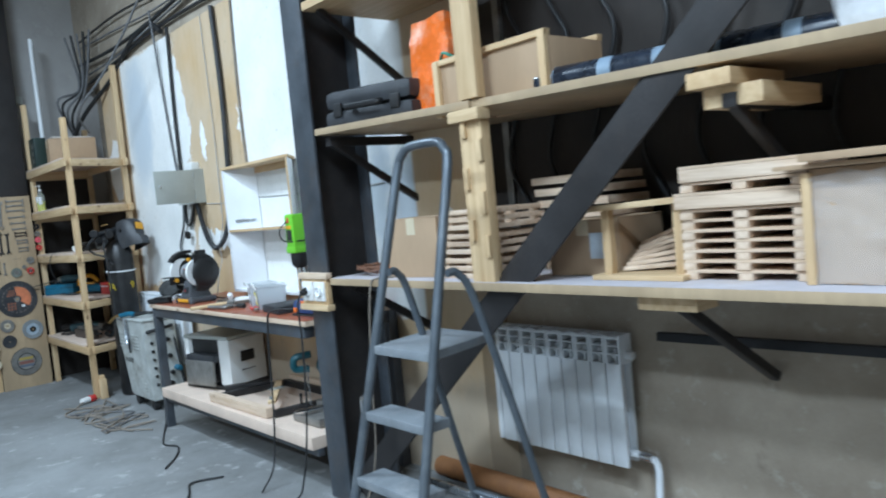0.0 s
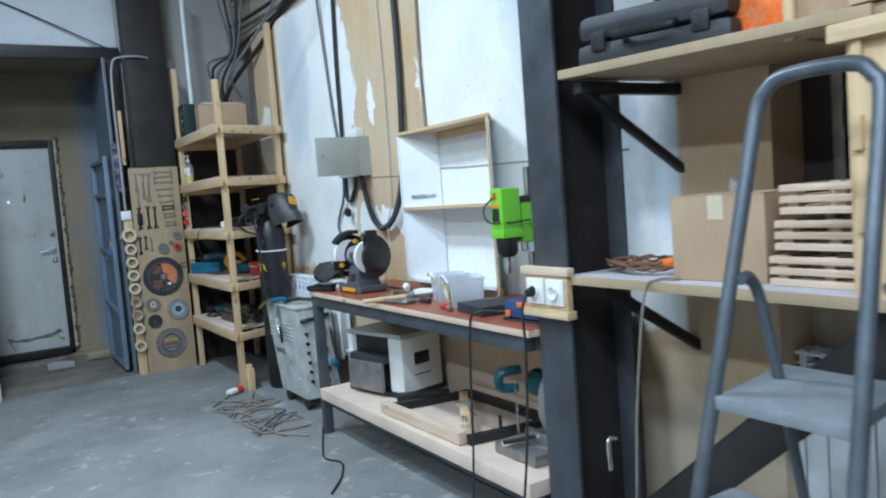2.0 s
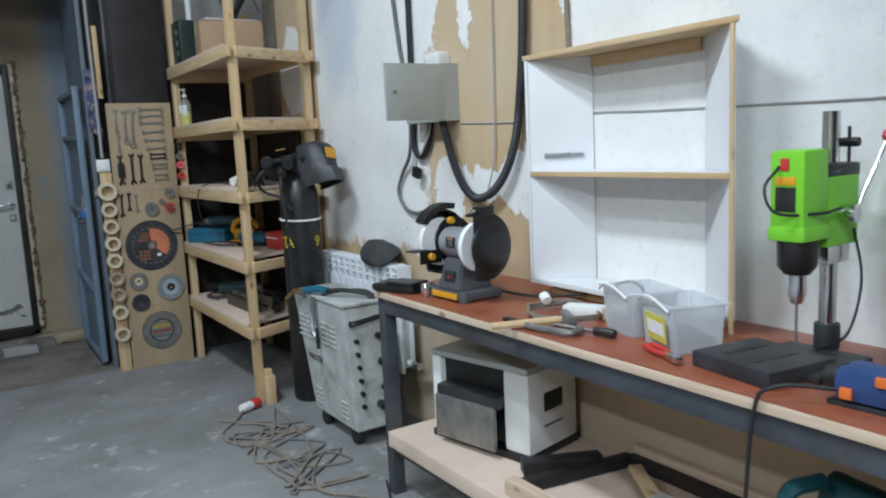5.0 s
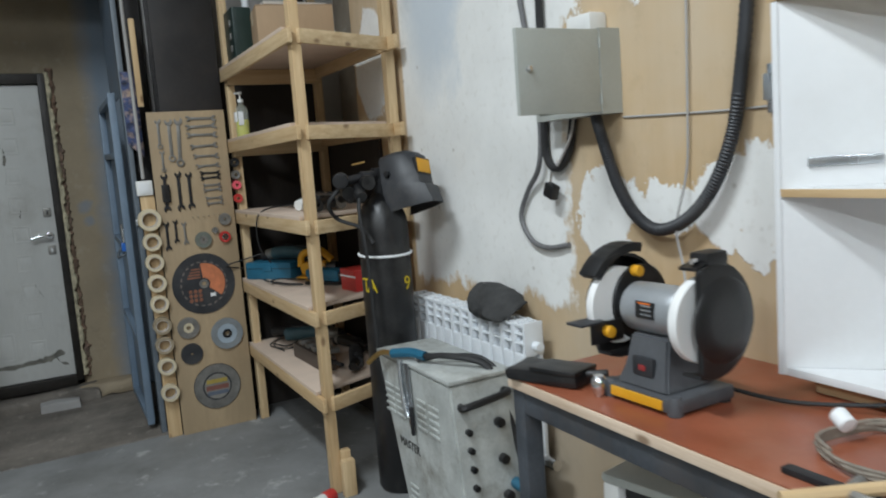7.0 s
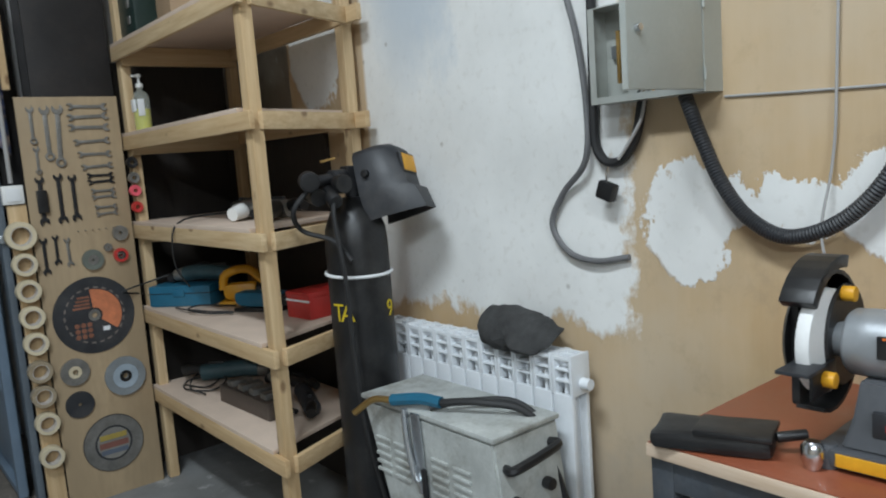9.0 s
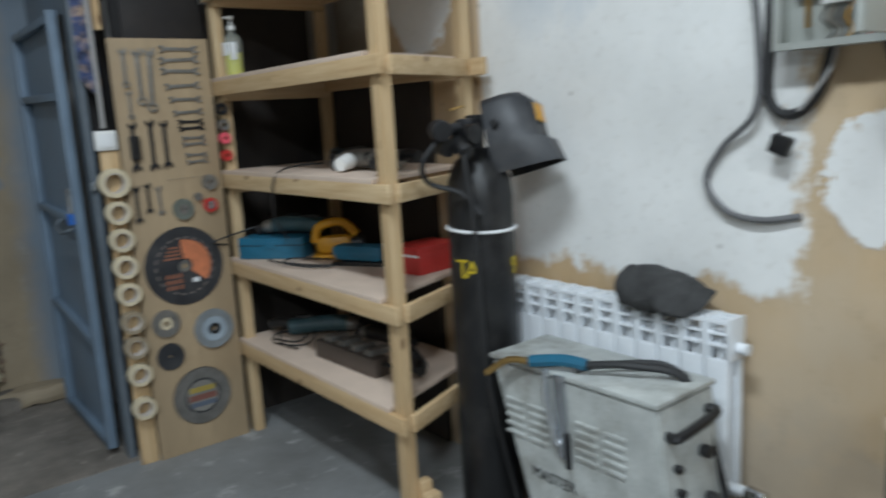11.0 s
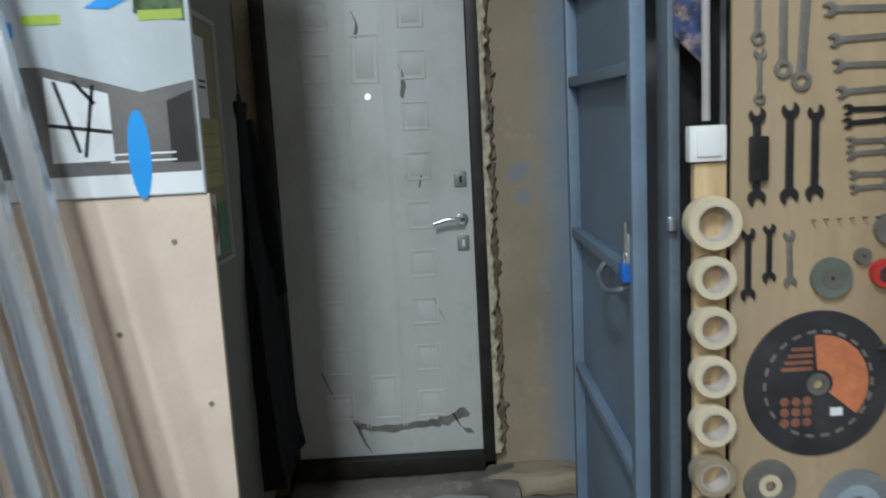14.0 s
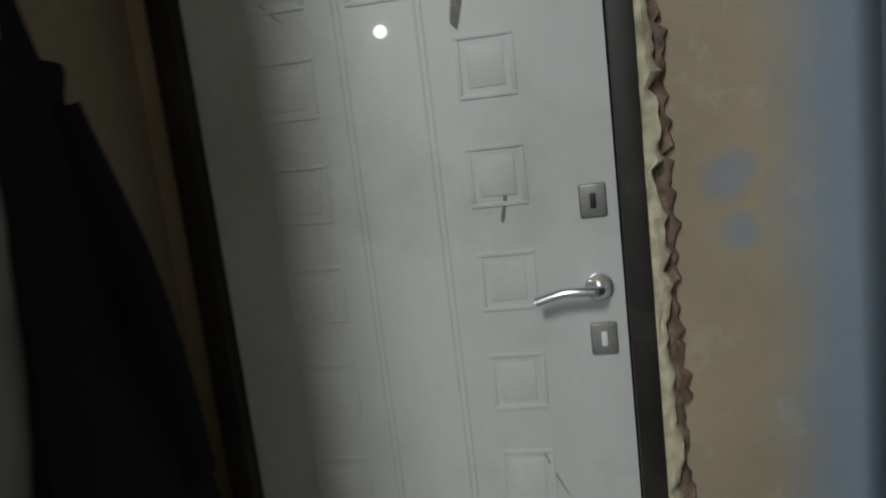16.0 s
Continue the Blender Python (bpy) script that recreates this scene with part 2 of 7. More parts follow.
M_RUBBER = mat("black_cable_rubber", (0.02, 0.02, 0.021), 0.6, 0, 0.2, 8, 90)
M_GREYCABLE = mat("grey_cable", (0.16, 0.16, 0.165), 0.6, 0, 0.15, 8, 90)
M_TANCABLE = mat("dusty_cable", (0.25, 0.21, 0.17), 0.75, 0, 0.2, 8, 90)
M_WHITE = mat("white_laminate", (0.76, 0.77, 0.78), 0.45, 0, 0.03, 3, 60, dirt=(0.6, 0.59, 0.57), dirt_amount=0.25, bumpy=0.03)
M_WHITEPL = mat("white_plastic", (0.78, 0.78, 0.76), 0.4, 0, 0.04, 6, 60, bumpy=0.03)
M_ENAMEL = mat("white_radiator_enamel", (0.74, 0.77, 0.8), 0.35, 0, 0.04, 6, 80, dirt=(0.5, 0.48, 0.45), dirt_amount=0.25, bumpy=0.04)
M_CHROME = mat("chrome", (0.75, 0.76, 0.78), 0.2, 1.0, 0.08, 8, 60, bumpy=0.03)
M_TOOLSTEEL = mat("worn_tool_steel", (0.33, 0.32, 0.30), 0.45, 0.7, 0.2, 12, 120, dirt=(0.14, 0.12, 0.1))
M_BLACKSTEEL = mat("black_oxide_steel", (0.035, 0.035, 0.038), 0.5, 0.5, 0.2, 12, 120)
M_GALV = mat("galvanised_profile", (0.62, 0.66, 0.7), 0.28, 0.9, 0.12, 6, 50, (1, 1, 0.1))
M_CABINETGREY = mat("grey_green_enamel", (0.43, 0.45, 0.42), 0.45, 0.1, 0.06, 5, 90, dirt=(0.33, 0.31, 0.27), dirt_amount=0.3, bumpy=0.05)
M_WELDER = mat("scuffed_pale_grey_paint", (0.50, 0.52, 0.50), 0.55, 0.1, 0.14, 10, 90, dirt=(0.2, 0.185, 0.155), dirt_amount=0.8)
M_GATE = mat("blue_grey_gate_paint", (0.17, 0.235, 0.31), 0.5, 0.1, 0.12, 3, 70, dirt=(0.12, 0.15, 0.19), dirt_amount=0.5)
M_GATEFRAME = mat("grey_gate_frame_paint", (0.16, 0.19, 0.22), 0.5, 0.2, 0.15, 3, 70)
M_DOORWHITE = mat("scuffed_white_door_film", (0.60, 0.60, 0.575), 0.5, 0, 0.05, 4, 80, (1, 1, 0.2), dirt=(0.40, 0.385, 0.35), dirt_amount=0.6, bumpy=0.08)
M_DOORFRAME = mat("dark_brown_door_frame", (0.02, 0.016, 0.013), 0.5, 0.2, 0.2, 8, 90, dirt=(0.1, 0.085, 0.07))
M_FOAM = mat("old_mounting_foam", (0.68, 0.6, 0.42), 0.9, 0, 0.25, 30, 120, bumpy=0.6)
M_BRICK = mat("broken_brick_edge", (0.31, 0.2, 0.14), 0.9, 0, 0.4, 18, 90, dirt=(0.1, 0.08, 0.07), dirt_amount=0.8, bumpy=0.6)
M_BENCHTOP = mat("red_brown_bench_laminate", (0.30, 0.085, 0.042), 0.35, 0, 0.12, 6, 120, dirt=(0.36, 0.16, 0.1), dirt_amount=0.4, bumpy=0.05)
M_LADDER = mat("grey_painted_ladder_tube", (0.11, 0.128, 0.148), 0.4, 0.4, 0.12, 6, 90, dirt=(0.3, 0.31, 0.32), dirt_amount=0.3)
M_TREAD = mat("dusty_grey_tread", (0.21, 0.23, 0.25), 0.65, 0.2, 0.12, 9, 120, dirt=(0.4, 0.4, 0.4), dirt_amount=0.5)
M_GREEN = mat("bright_green_paint", (0.20, 0.60, 0.035), 0.35, 0, 0.06, 6, 70, bumpy=0.03)
M_BLUE = mat("teal_blue_tool_plastic", (0.012, 0.13, 0.22), 0.45, 0, 0.12, 8, 90, dirt=(0.06, 0.13, 0.17))
M_ORANGE = mat("orange_plastic", (0.75, 0.17, 0.03), 0.45, 0, 0.08, 8, 90)
M_YELLOW = mat("amber_yellow_plastic", (0.75, 0.36, 0.02), 0.45, 0, 0.08, 8, 90)
M_RED = mat("red_plastic", (0.55, 0.04, 0.035), 0.4, 0, 0.1, 8, 90)
M_PINK = mat("coral_pink_plastic", (0.85, 0.12, 0.16), 0.4, 0, 0.05, 8, 90)
M_TAPE = mat("cream_masking_tape", (0.70, 0.60, 0.42), 0.6, 0, 0.1, 9, 80, each=0.3)
M_CORE = mat("pale_card_core", (0.55, 0.5, 0.45), 0.8, 0, 0.1, 9, 80)
M_SILVER = mat("silver_grey_motor_paint", (0.38, 0.40, 0.42), 0.4, 0.5, 0.06, 8, 90)
M_STONE = mat("white_grinding_stone", (0.78, 0.78, 0.77), 0.85, 0, 0.03, 8, 140)
# dark brown board; also colours the painted shade behind the bracket shelves
M_DARKBOARD_SHADE = mat("dark_brown_board_and_shade", (0.035, 0.028, 0.024), 0.75, 0, 0.2, 4, 60, (1, 1, 0.2), dirt=(0.06, 0.05, 0.042))
M_CLOTH = mat("faded_black_cloth", (0.05, 0.05, 0.05), 0.95, 0, 0.3, 12, 200, bumpy=0.5)
M_COAT = mat("black_coat_cloth", (0.007, 0.007, 0.008), 0.95, 0, 0.2, 12, 200, bumpy=0.4, spec=0.2)
M_RUST = mat("rusty_orange_pipe_paint", (0.36, 0.16, 0.06), 0.65, 0.1, 0.2, 7, 90, dirt=(0.2, 0.1, 0.05))
M_PAPER = mat("white_paper", (0.78, 0.79, 0.8), 0.8, 0, 0.03, 8, 90, bumpy=0.03)
M_FILM = clear("crinkled_clear_film", (0.85, 0.87, 0.9), 0.07, 0.2)
M_TUB = clear("milky_clear_plastic", (0.72, 0.75, 0.78), 0.2, 0.45)
M_BOTTLE = clear("clear_bottle", (0.75, 0.78, 0.7), 0.08, 0.22)

# ---- shapes ----


def box(x0, x1, y0, y1, z0, z1, bev=0.0, m=None, bm=None):
    """An upright block between the given limits; bev rounds its edges."""
    own = bmesh.new()
    bmesh.ops.create_cube(own, size=1.0)
    for v in own.verts:
        v.co = Vector((x0 + (v.co.x + 0.5) * (x1 - x0), y0 + (v.co.y + 0.5) * (y1 - y0), z0 + (v.co.z + 0.5) * (z1 - z0)))
    if bev:
        bmesh.ops.bevel(own, geom=list(own.edges), offset=bev, segments=2, affect="EDGES", profile=0.6)
    return joined(own, m, bm)


def joined(own, m=None, bm=None):
    if m is not None:
        bmesh.ops.transform(own, matrix=m, verts=own.verts)
    if bm is None:
        return own
    me = bpy.data.meshes.new("tmp")
    own.to_mesh(me)
    own.free()
    bm.from_mesh(me)
    bpy.data.meshes.remove(me)
    return bm


def rod(p, q, r, seg=12, r2=None, bm=None, bev=0.0):
    """A round bar from p to q."""
    p, q = Vector(p), Vector(q)
    own = bmesh.new()
    bmesh.ops.create_cone(own, cap_ends=True, segments=seg, radius1=r, radius2=r if r2 is None else r2, depth=(q - p).length)
    if bev:
        rim = [e for e in own.edges if len(e.link_faces) == 2 and e.calc_face_angle(0) > 0.9]
        bmesh.ops.bevel(own, geom=rim, offset=bev, segments=2, affect="EDGES", profile=0.6)
    turn = (q - p).to_track_quat("Z", "Y").to_matrix().to_4x4()
    return joined(own, Matrix.Translation((p + q) / 2) @ turn, bm)


def bar(p, q, w, h, up=(0, 0, 1), bev=0.003, bm=None):
    """A squared bar from p to q, w across and h along up."""
    p, q, u = Vector(p), Vector(q), Vector(up)
    d = (q - p).normalized()
    s = d.cross(u).normalized()
    u = s.cross(d)
    m = Matrix((s, d, u)).transposed().to_4x4()
    m.translation = (p + q) / 2
    n = (q - p).length
    return box(-w / 2, w / 2, -n / 2, n / 2, -h / 2, h / 2, bev, m, bm)


def lathe(profile, seg=24, m=None, bm=None):
    """A turned shape from (radius, height) pairs about z."""
    own = bmesh.new()
    rings = []
    for r, z in profile:
        if r < 1e-5:
            rings.append([own.verts.new((0, 0, z))])
        else:
            rings.append([own.verts.new((r * math.cos(2 * math.pi * i / seg), r * math.sin(2 * math.pi * i / seg), z)) for i in range(seg)])
    for a, b in zip(rings, rings[1:]):
        for i in range(seg):
            j = (i + 1) % seg
            if len(a) == 1 and len(b) == 1:
                continue
            if len(a) == 1:
                own.faces.new((a[0], b[j], b[i]))
            elif len(b) == 1:
                own.faces.new((a[i], a[j], b[0]))
            else:
                own.faces.new((a[i], a[j], b[j], b[i]))
    bmesh.ops.recalc_face_normals(own, faces=own.faces)
    return joined(own, m, bm)


def slab(outline, z0, z1, bev=0.0, m=None, bm=None):
    """A flat outline in x and y drawn up from z0 to z1."""
    own = bmesh.new()
    low = [own.verts.new((x, y, z0)) for x, y in outline]
    high = [own.verts.new((x, y, z1)) for x, y in outline]
    own.faces.new(low[::-1])
    own.faces.new(high)
    for i in range(len(low)):
        j = (i + 1) % len(low)
        own.faces.new((low[i], low[j], high[j], high[i]))
    bmesh.ops.recalc_face_normals(own, faces=own.faces)
    if bev:
        bmesh.ops.bevel(own, geom=list(own.edges), offset=bev, segments=2, affect="EDGES", profile=0.6)
    return joined(own, m, bm)


def smooth_path(pts, n=6):
    pts = [Vector(p) for p in pts]
    if len(pts) < 3:
        return pts
    out = []
    ext = [2 * pts[0] - pts[1]] + pts + [2 * pts[-1] - pts[-2]]
    for i in range(1, len(ext) - 2):
        a, b, c, d = ext[i - 1:i + 3]
        for k in range(n):
            t = k / n
            out.append(0.5 * ((2 * b) + (c - a) * t + (2 * a - 5 * b + 4 * c - d) * t * t + (3 * b - a - 3 * c + d) * t ** 3))
    out.append(pts[-1])
    return out


def tube(pts, r, seg=8, n=6, bm=None, ribbed=0.0):
    """A cable or bent tube along a smooth line."""
    line = smooth_path(pts, n)
    own = bmesh.new()
    rings = []
    side = None
    for i, p in enumerate(line):
        d = (line[min(i + 1, len(line) - 1)] - line[max(i - 1, 0)]).normalized()
        if side is None:
            side = d.orthogonal().normalized()
        side = (side - d * side.dot(d)).normalized()
        up = d.cross(side)
        rr = r * (1 - ribbed * (i % 2))
        rings.append([own.verts.new(p + rr * (math.cos(2 * math.pi * k / seg) * side + math.sin(2 * math.pi * k / seg) * up)) for k in range(seg)])
    for a, b in zip(rings, rings[1:]):
        for k in range(seg):
            j = (k + 1) % seg
            own.faces.new((a[k], a[j], b[j], b[k]))
    own.faces.new(rings[0][::-1])
    own.faces.new(rings[-1])
    return joined(own, None, bm)


def roughen(bm, amount, scale=8.0, cuts=0, seed=0.0):
    if cuts:
        bmesh.ops.subdivide_edges(bm, edges=list(bm.edges), cuts=cuts, use_grid_fill=True)
    for v in bm.verts:
        n = noise.noise_vector(v.co * scale + Vector((seed, seed * 1.7, 3.1)))
        v.co += n * amount
    return bm


def make(name, bm, material, angle=40):
    me = bpy.data.meshes.new(name)
    bm.normal_update()
    for e in bm.edges:
        e.smooth = len(e.link_faces) == 2 and e.calc_face_angle(0) < radians(angle)
    for f in bm.faces:
        f.smooth = True
    bm.to_mesh(me)
    bm.free()
    me.materials.append(material)
    return new(name, me)


def part(name, bm, material, parent, label=""):
    ob = make(name, bm, material)
    ob.parent = parent
    return tagged(ob, label) if label else ob


def thing(name, label, category, m=None, group=""):
    """The base of a thing, to which its parts are given."""
    ob = new(name)
    ob.empty_display_size = 0.05
    if m is not None:
        ob.matrix_basis = m
    return tagged(ob, label, category, group)


def solo(name, bm, material, label, category, group=""):
    return tagged(make(name, bm, material), label, category, group)


def setting(name, bm, material, label=""):
    return tagged(make(name, bm, material), label, "", "", "structure")


def cable(name, pts, r, material, label, n=6):
    return solo(name, tube(pts, r, 8, n), material, label, "cable")


# ---- structure ----
setting("floor", roughen(slab([(-6, -6), (2.62, -6), (2.62, 9.9), (-6, 9.9)], -0.1, 0.0), 0), M_FLOOR, "worn grey concrete workshop floor with pale scuffs")
setting("floor_porch", roughen(box(-0.05, 1.42, 8.32, 9.62, -0.05, 0.004), 0), concrete("dirty_porch_concrete", (0.25, 0.22, 0.19), (0.12, 0.105, 0.09), (0.4, 0.36, 0.32), 0.6, 2.2), "dirty dark concrete porch floor")
setting("ceiling", box(-6, 2.9, -6, 10, 4.5, 4.7), M_OLDWALL, "plain grey hall ceiling")
setting("wall_east", box(2.62, 2.9, -6, 10, 0, 4.5), M_OLDWALL, "old dirty tan plaster wall")
setting("wall_lining", box(2.43, 2.62, 2.62, 7.75, 0.0, 2.95), M_LINING, "tan board wall lining with worn white filler patches")
setting("wall_upper", roughen(box(2.47, 2.62, 2.62, 8.5, 2.95, 4.5), 0), M_OLDWALL, "old whitewashed tan wall above the lining")
setting("wall_west", box(-6.2, -6, -6, 10, 0, 4.5), M_OLDWALL, "old plaster hall wall")
setting("wall_south", box(-6, 2.9, -6.2, -6, 0, 4.5), M_OLDWALL, "old plaster hall wall")
setting("wall_north_corner", box(1.42, 2.62, 8.5, 9.62, 0, 4.5), M_GREYWALL, "grey painted wall beside the porch")
setting("wall_north", box(-6, -0.05, 8.5, 9.62, 0, 4.5), M_WHITEWALL, "whitewashed hall wall beside the porch")
setting("wall_porch_side", box(-0.05, -0.044, 8.5, 9.62, 0.004, 2.93), M_PORCH, "dim tan plaster porch side wall")
setting("wall_over_porch", box(-0.05, 1.42, 8.5, 8.68, 2.93, 4.5), M_WHITEWALL, "whitewashed wall above the porch opening")
setting("ceiling_porch", box(-0.05, 1.42, 8.68, 9.62, 2.93, 3.1), M_PORCH, "dim porch ceiling")
pw = box(0.915, 1.42, 9.62, 9.85, 0, 3.1)
box(-0.05, 0.915, 9.62, 9.85, 2.27, 3.1, 0, None, pw)
box(-0.05, 0.025, 9.62, 9.85, 0, 2.27, 0, None, pw)
setting("wall_porch_end", pw, M_PORCHEND, "tan plaster wall round the entrance door")
setting("wall_outside", box(-0.3, 1.5, 9.9, 10.0, 0, 3), M_DARKBOARD_SHADE)
setting("trim_lintel", box(-0.06, 1.43, 8.44, 8.5, 2.86, 2.97, 0.004), M_DARKSTEEL, "dark steel lintel over the porch opening")

# ---- the bench wall: steel column, bench, shelving ----


def h_beam(name, x0, x1, y0, y1, z0, z1, web_axis, label, material=None):
    """A rolled steel column: two flanges and a web."""
    t = thing(name, label, "column")
    material = material or M_STEEL
    f, w = 0.014, 0.01
    if web_axis == "x":
        part("flange", box(x0, x0 + f, y0, y1, z0, z1, 0.002), material, t)
        part("flange", box(x1 - f, x1, y0, y1, z0, z1, 0.002), material, t)
        # web in darker steel than the flanges: the recess's shade put into its colour
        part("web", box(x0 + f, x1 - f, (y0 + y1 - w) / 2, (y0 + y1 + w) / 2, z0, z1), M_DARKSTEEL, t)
    else:
        part("flange", box(x0, x1, y0, y0 + f, z0, z1, 0.002), material, t)
        part("flange", box(x0, x1, y1 - f, y1, z0, z1, 0.002), material, t)
        part("web", box((x0 + x1 - w) / 2, (x0 + x1 + w) / 2, y0 + f, y1 - f, z0, z1), material, t)
    return t


h_beam("steel_column", 1.895, 2.2, 3.07, 3.245, 0, 4.5, "x", "tall grey raw steel column between bench and shelves")
h_beam("steel_column", 1.45, 1.8, 8.3, 8.48, 0, 4.5, "y", "dark steel column behind the tool board", M_DARKSTEEL)

brace = thing("diagonal_brace", "dark steel angle brace running up from the column foot", "brace")
part("flange", bar((1.93, 3.02, 0.08), (1.93, -0.06, 2.84), 0.012, 0.115, (0, 0, 1), 0.002), M_DARKSTEEL, brace)
part("web", bar((1.985, 3.06, 0.13), (1.985, -0.02, 2.89), 0.1, 0.012, (0, 0, 1), 0.002), M_DARKSTEEL, brace)

bench = thing("workbench", "welded steel workbench with red-brown laminate top", "workbench")
BY0, BY1 = 3.26, 5.42
part("top_panel", box(1.855, 2.43, BY0, BY1, 0.866, 0.892, 0.002), M_PALEWOOD, bench, "raw chipboard bench top edge")
part("top_sheet", box(1.858, 2.43, BY0 + 0.003, BY1 - 0.003, 0.8925, 0.896, 0.001), M_BENCHTOP, bench, "red-brown laminate")
part("rail", box(1.87, 1.93, BY0 + 0.05, BY1 - 0.05, 0.8, 0.866, 0.003), M_STEEL, bench)
part("rail", box(2.36, 2.42, BY0 + 0.05, BY1 - 0.05, 0.8, 0.866, 0.003), M_STEEL, bench)
for ly in (BY0 + 0.0, BY1 - 0.05):
    part("rail", box(1.93, 2.36, ly, ly + 0.05, 0.8, 0.866, 0.003), M_STEEL, bench)
    for lx in ((1.87, 2.365) if ly > 4 else (2.365,)):
        part("leg", box(lx, lx + 0.055, ly, ly + 0.05, 0, 0.866, 0.003), M_STEEL, bench)
for lx in (1.88, 2.37):
    part("rail", box(lx, lx + 0.04, BY0 + 0.05, BY1 - 0.05, 0.19, 0.23, 0.003), M_STEEL, bench)
part("lower_shelf", box(1.85, 2.43, BY0 + 0.05, BY1 - 0.055, 0.23, 0.295, 0.004), M_CHIP, bench, "thick pale raw lower shelf board")

# shelves on the brackets south of the column
shelf_low = thing("wall_shelf", "long dusty board shelf on steel brackets", "shelf")
part("board", box(1.89, 2.6, -2.5, 3.06, 1.08, 1.108, 0.002), M_SHELFTOP, shelf_low)
part("end_board", box(1.86, 1.893, 3.03, 3.29, 1.106, 1.135, 0.003), M_PALEWOOD, shelf_low)
part("edge_strip", box(1.878, 1.89, -2.5, 3.03, 1.078, 1.108, 0.002), M_PLY, shelf_low)
for by in (2.95, 1.25, -0.6):
    part("bracket_arm", box(1.96, 2.6, by, by + 0.04, 1.04, 1.08, 0.002), M_DARKSTEEL, shelf_low)
    part("bracket_strut", bar((1.99, by + 0.02, 1.05), (2.6, by + 0.02, 0.68), 0.035, 0.035), M_DARKSTEEL, shelf_low)
part("joist_end", box(1.93, 2.05, 1.16, 1.36, 1.03, 1.078, 0.002), M_PINE_X, shelf_low)

shelf_mid = thing("wall_shelf", "upper board shelf of raw chipboard on steel brackets", "shelf")
part("board", slab([(1.9, 2.0), (2.6, 2.0), (2.6, 3.06), (1.9, 3.06)], 0, 0.03, 0.002, Matrix.Translation((0, 2.0, 1.745)) @ Matrix.Rotation(radians(2.0), 4, "X") @ Matrix.Translation((0, -2.0, 0))), M_PLY, shelf_mid)
part("board", slab([(1.915, -2.5), (2.6, -2.5), (2.6, 2.0), (1.915, 2.0)], 0, 0.03, 0.002, Matrix.Translation((0, 2.0, 1.745)) @ Matrix.Rotation(radians(1.6), 4, "X") @ Matrix.Translation((0, -2.0, 0))), M_PLY, shelf_mid)
for by, bz in ((2.98, 1.77), (1.0, 1.64), (-0.6, 1.6)):
    part("bracket_arm", box(1.93, 2.6, by, by + 0.04, bz - 0.045, bz - 0.005, 0.002), M_DARKSTEEL, shelf_mid)
    part("bracket_strut", bar((1.95, by + 0.02, bz - 0.03), (2.6, by + 0.02, bz - 0.42), 0.03, 0.03), M_DARKSTEEL, shelf_mid)
part("joist", box(1.89, 2.2, 0.99, 1.12, 1.655, 1.70, 0.003), M_PINE_X, shelf_mid, "stacked pine joist ends")
part("joist", box(1.94, 2.3, 0.93, 1.1, 1.60, 1.655, 0.003), M_PINE_X, shelf_mid)
shelf_top = thing("wall_shelf", "top pine board shelf", "shelf")
part("board", box(1.9, 2.5, 2.2, 3.06, 2.36, 2.4, 0.003), M_PINE_Y, shelf_top)
part("bracket_strut", bar((1.95, 3.0, 2.36), (2.5, 3.0, 1.98), 0.03, 0.03), M_DARKSTEEL, shelf_top)

post = thing("shelf_post", "notched pine post between the shelves", "post")
part("post", box(1.90, 1.945, 1.945, 2.06, 1.108, 1.742, 0.003), M_PINE_Z, post)
part("cap", box(1.885, 1.95, 1.93, 2.09, 1.70, 1.742, 0.003, Matrix.Translation((-0.012, 0, 0))), M_PINE_Y, post)
part("post", box(1.9, 1.945, 1.95, 2.05, 1.78, 2.75, 0.003), M_PINE_Z, post)
for k, (py, pz) in enumerate(((1.955, 1.2), (2.03, 1.26), (1.96, 1.36), (2.035, 1.45), (1.955, 1.55), (2.03, 1.64))):
    part("cleat", box(1.885, 1.9, py - 0.012, py + 0.012, pz, pz + 0.08, 0.002), M_PINE_Z, post)

# slatted shelving unit in the corner
unit = thing("wooden_shelving_unit", "tall raw pine shelving unit holding power tools", "shelving")
SX0, SX1, SY0, SY1 = 1.82, 2.40, 6.93, 8.27
LEVELS = (0.47, 0.865, 1.275, 1.69, 2.1)
for px, py, h in ((SX0, SY0, 2.44), (SX0, SY1 - 0.05, 2.75), (SX1 - 0.045, SY0 + 0.22, 2.95), (SX1 - 0.045, SY1 - 0.05, 2.5)):
    part("post", box(px, px + 0.045, py, py + 0.055, 0, h, 0.003), M_PINE_Z, unit)
part("foot_block", box(SX0 + 0.046, SX0 + 0.09, SY0 - 0.02, SY0 + 0.02, 0, 0.2, 0.003), M_PINE_Z, unit)
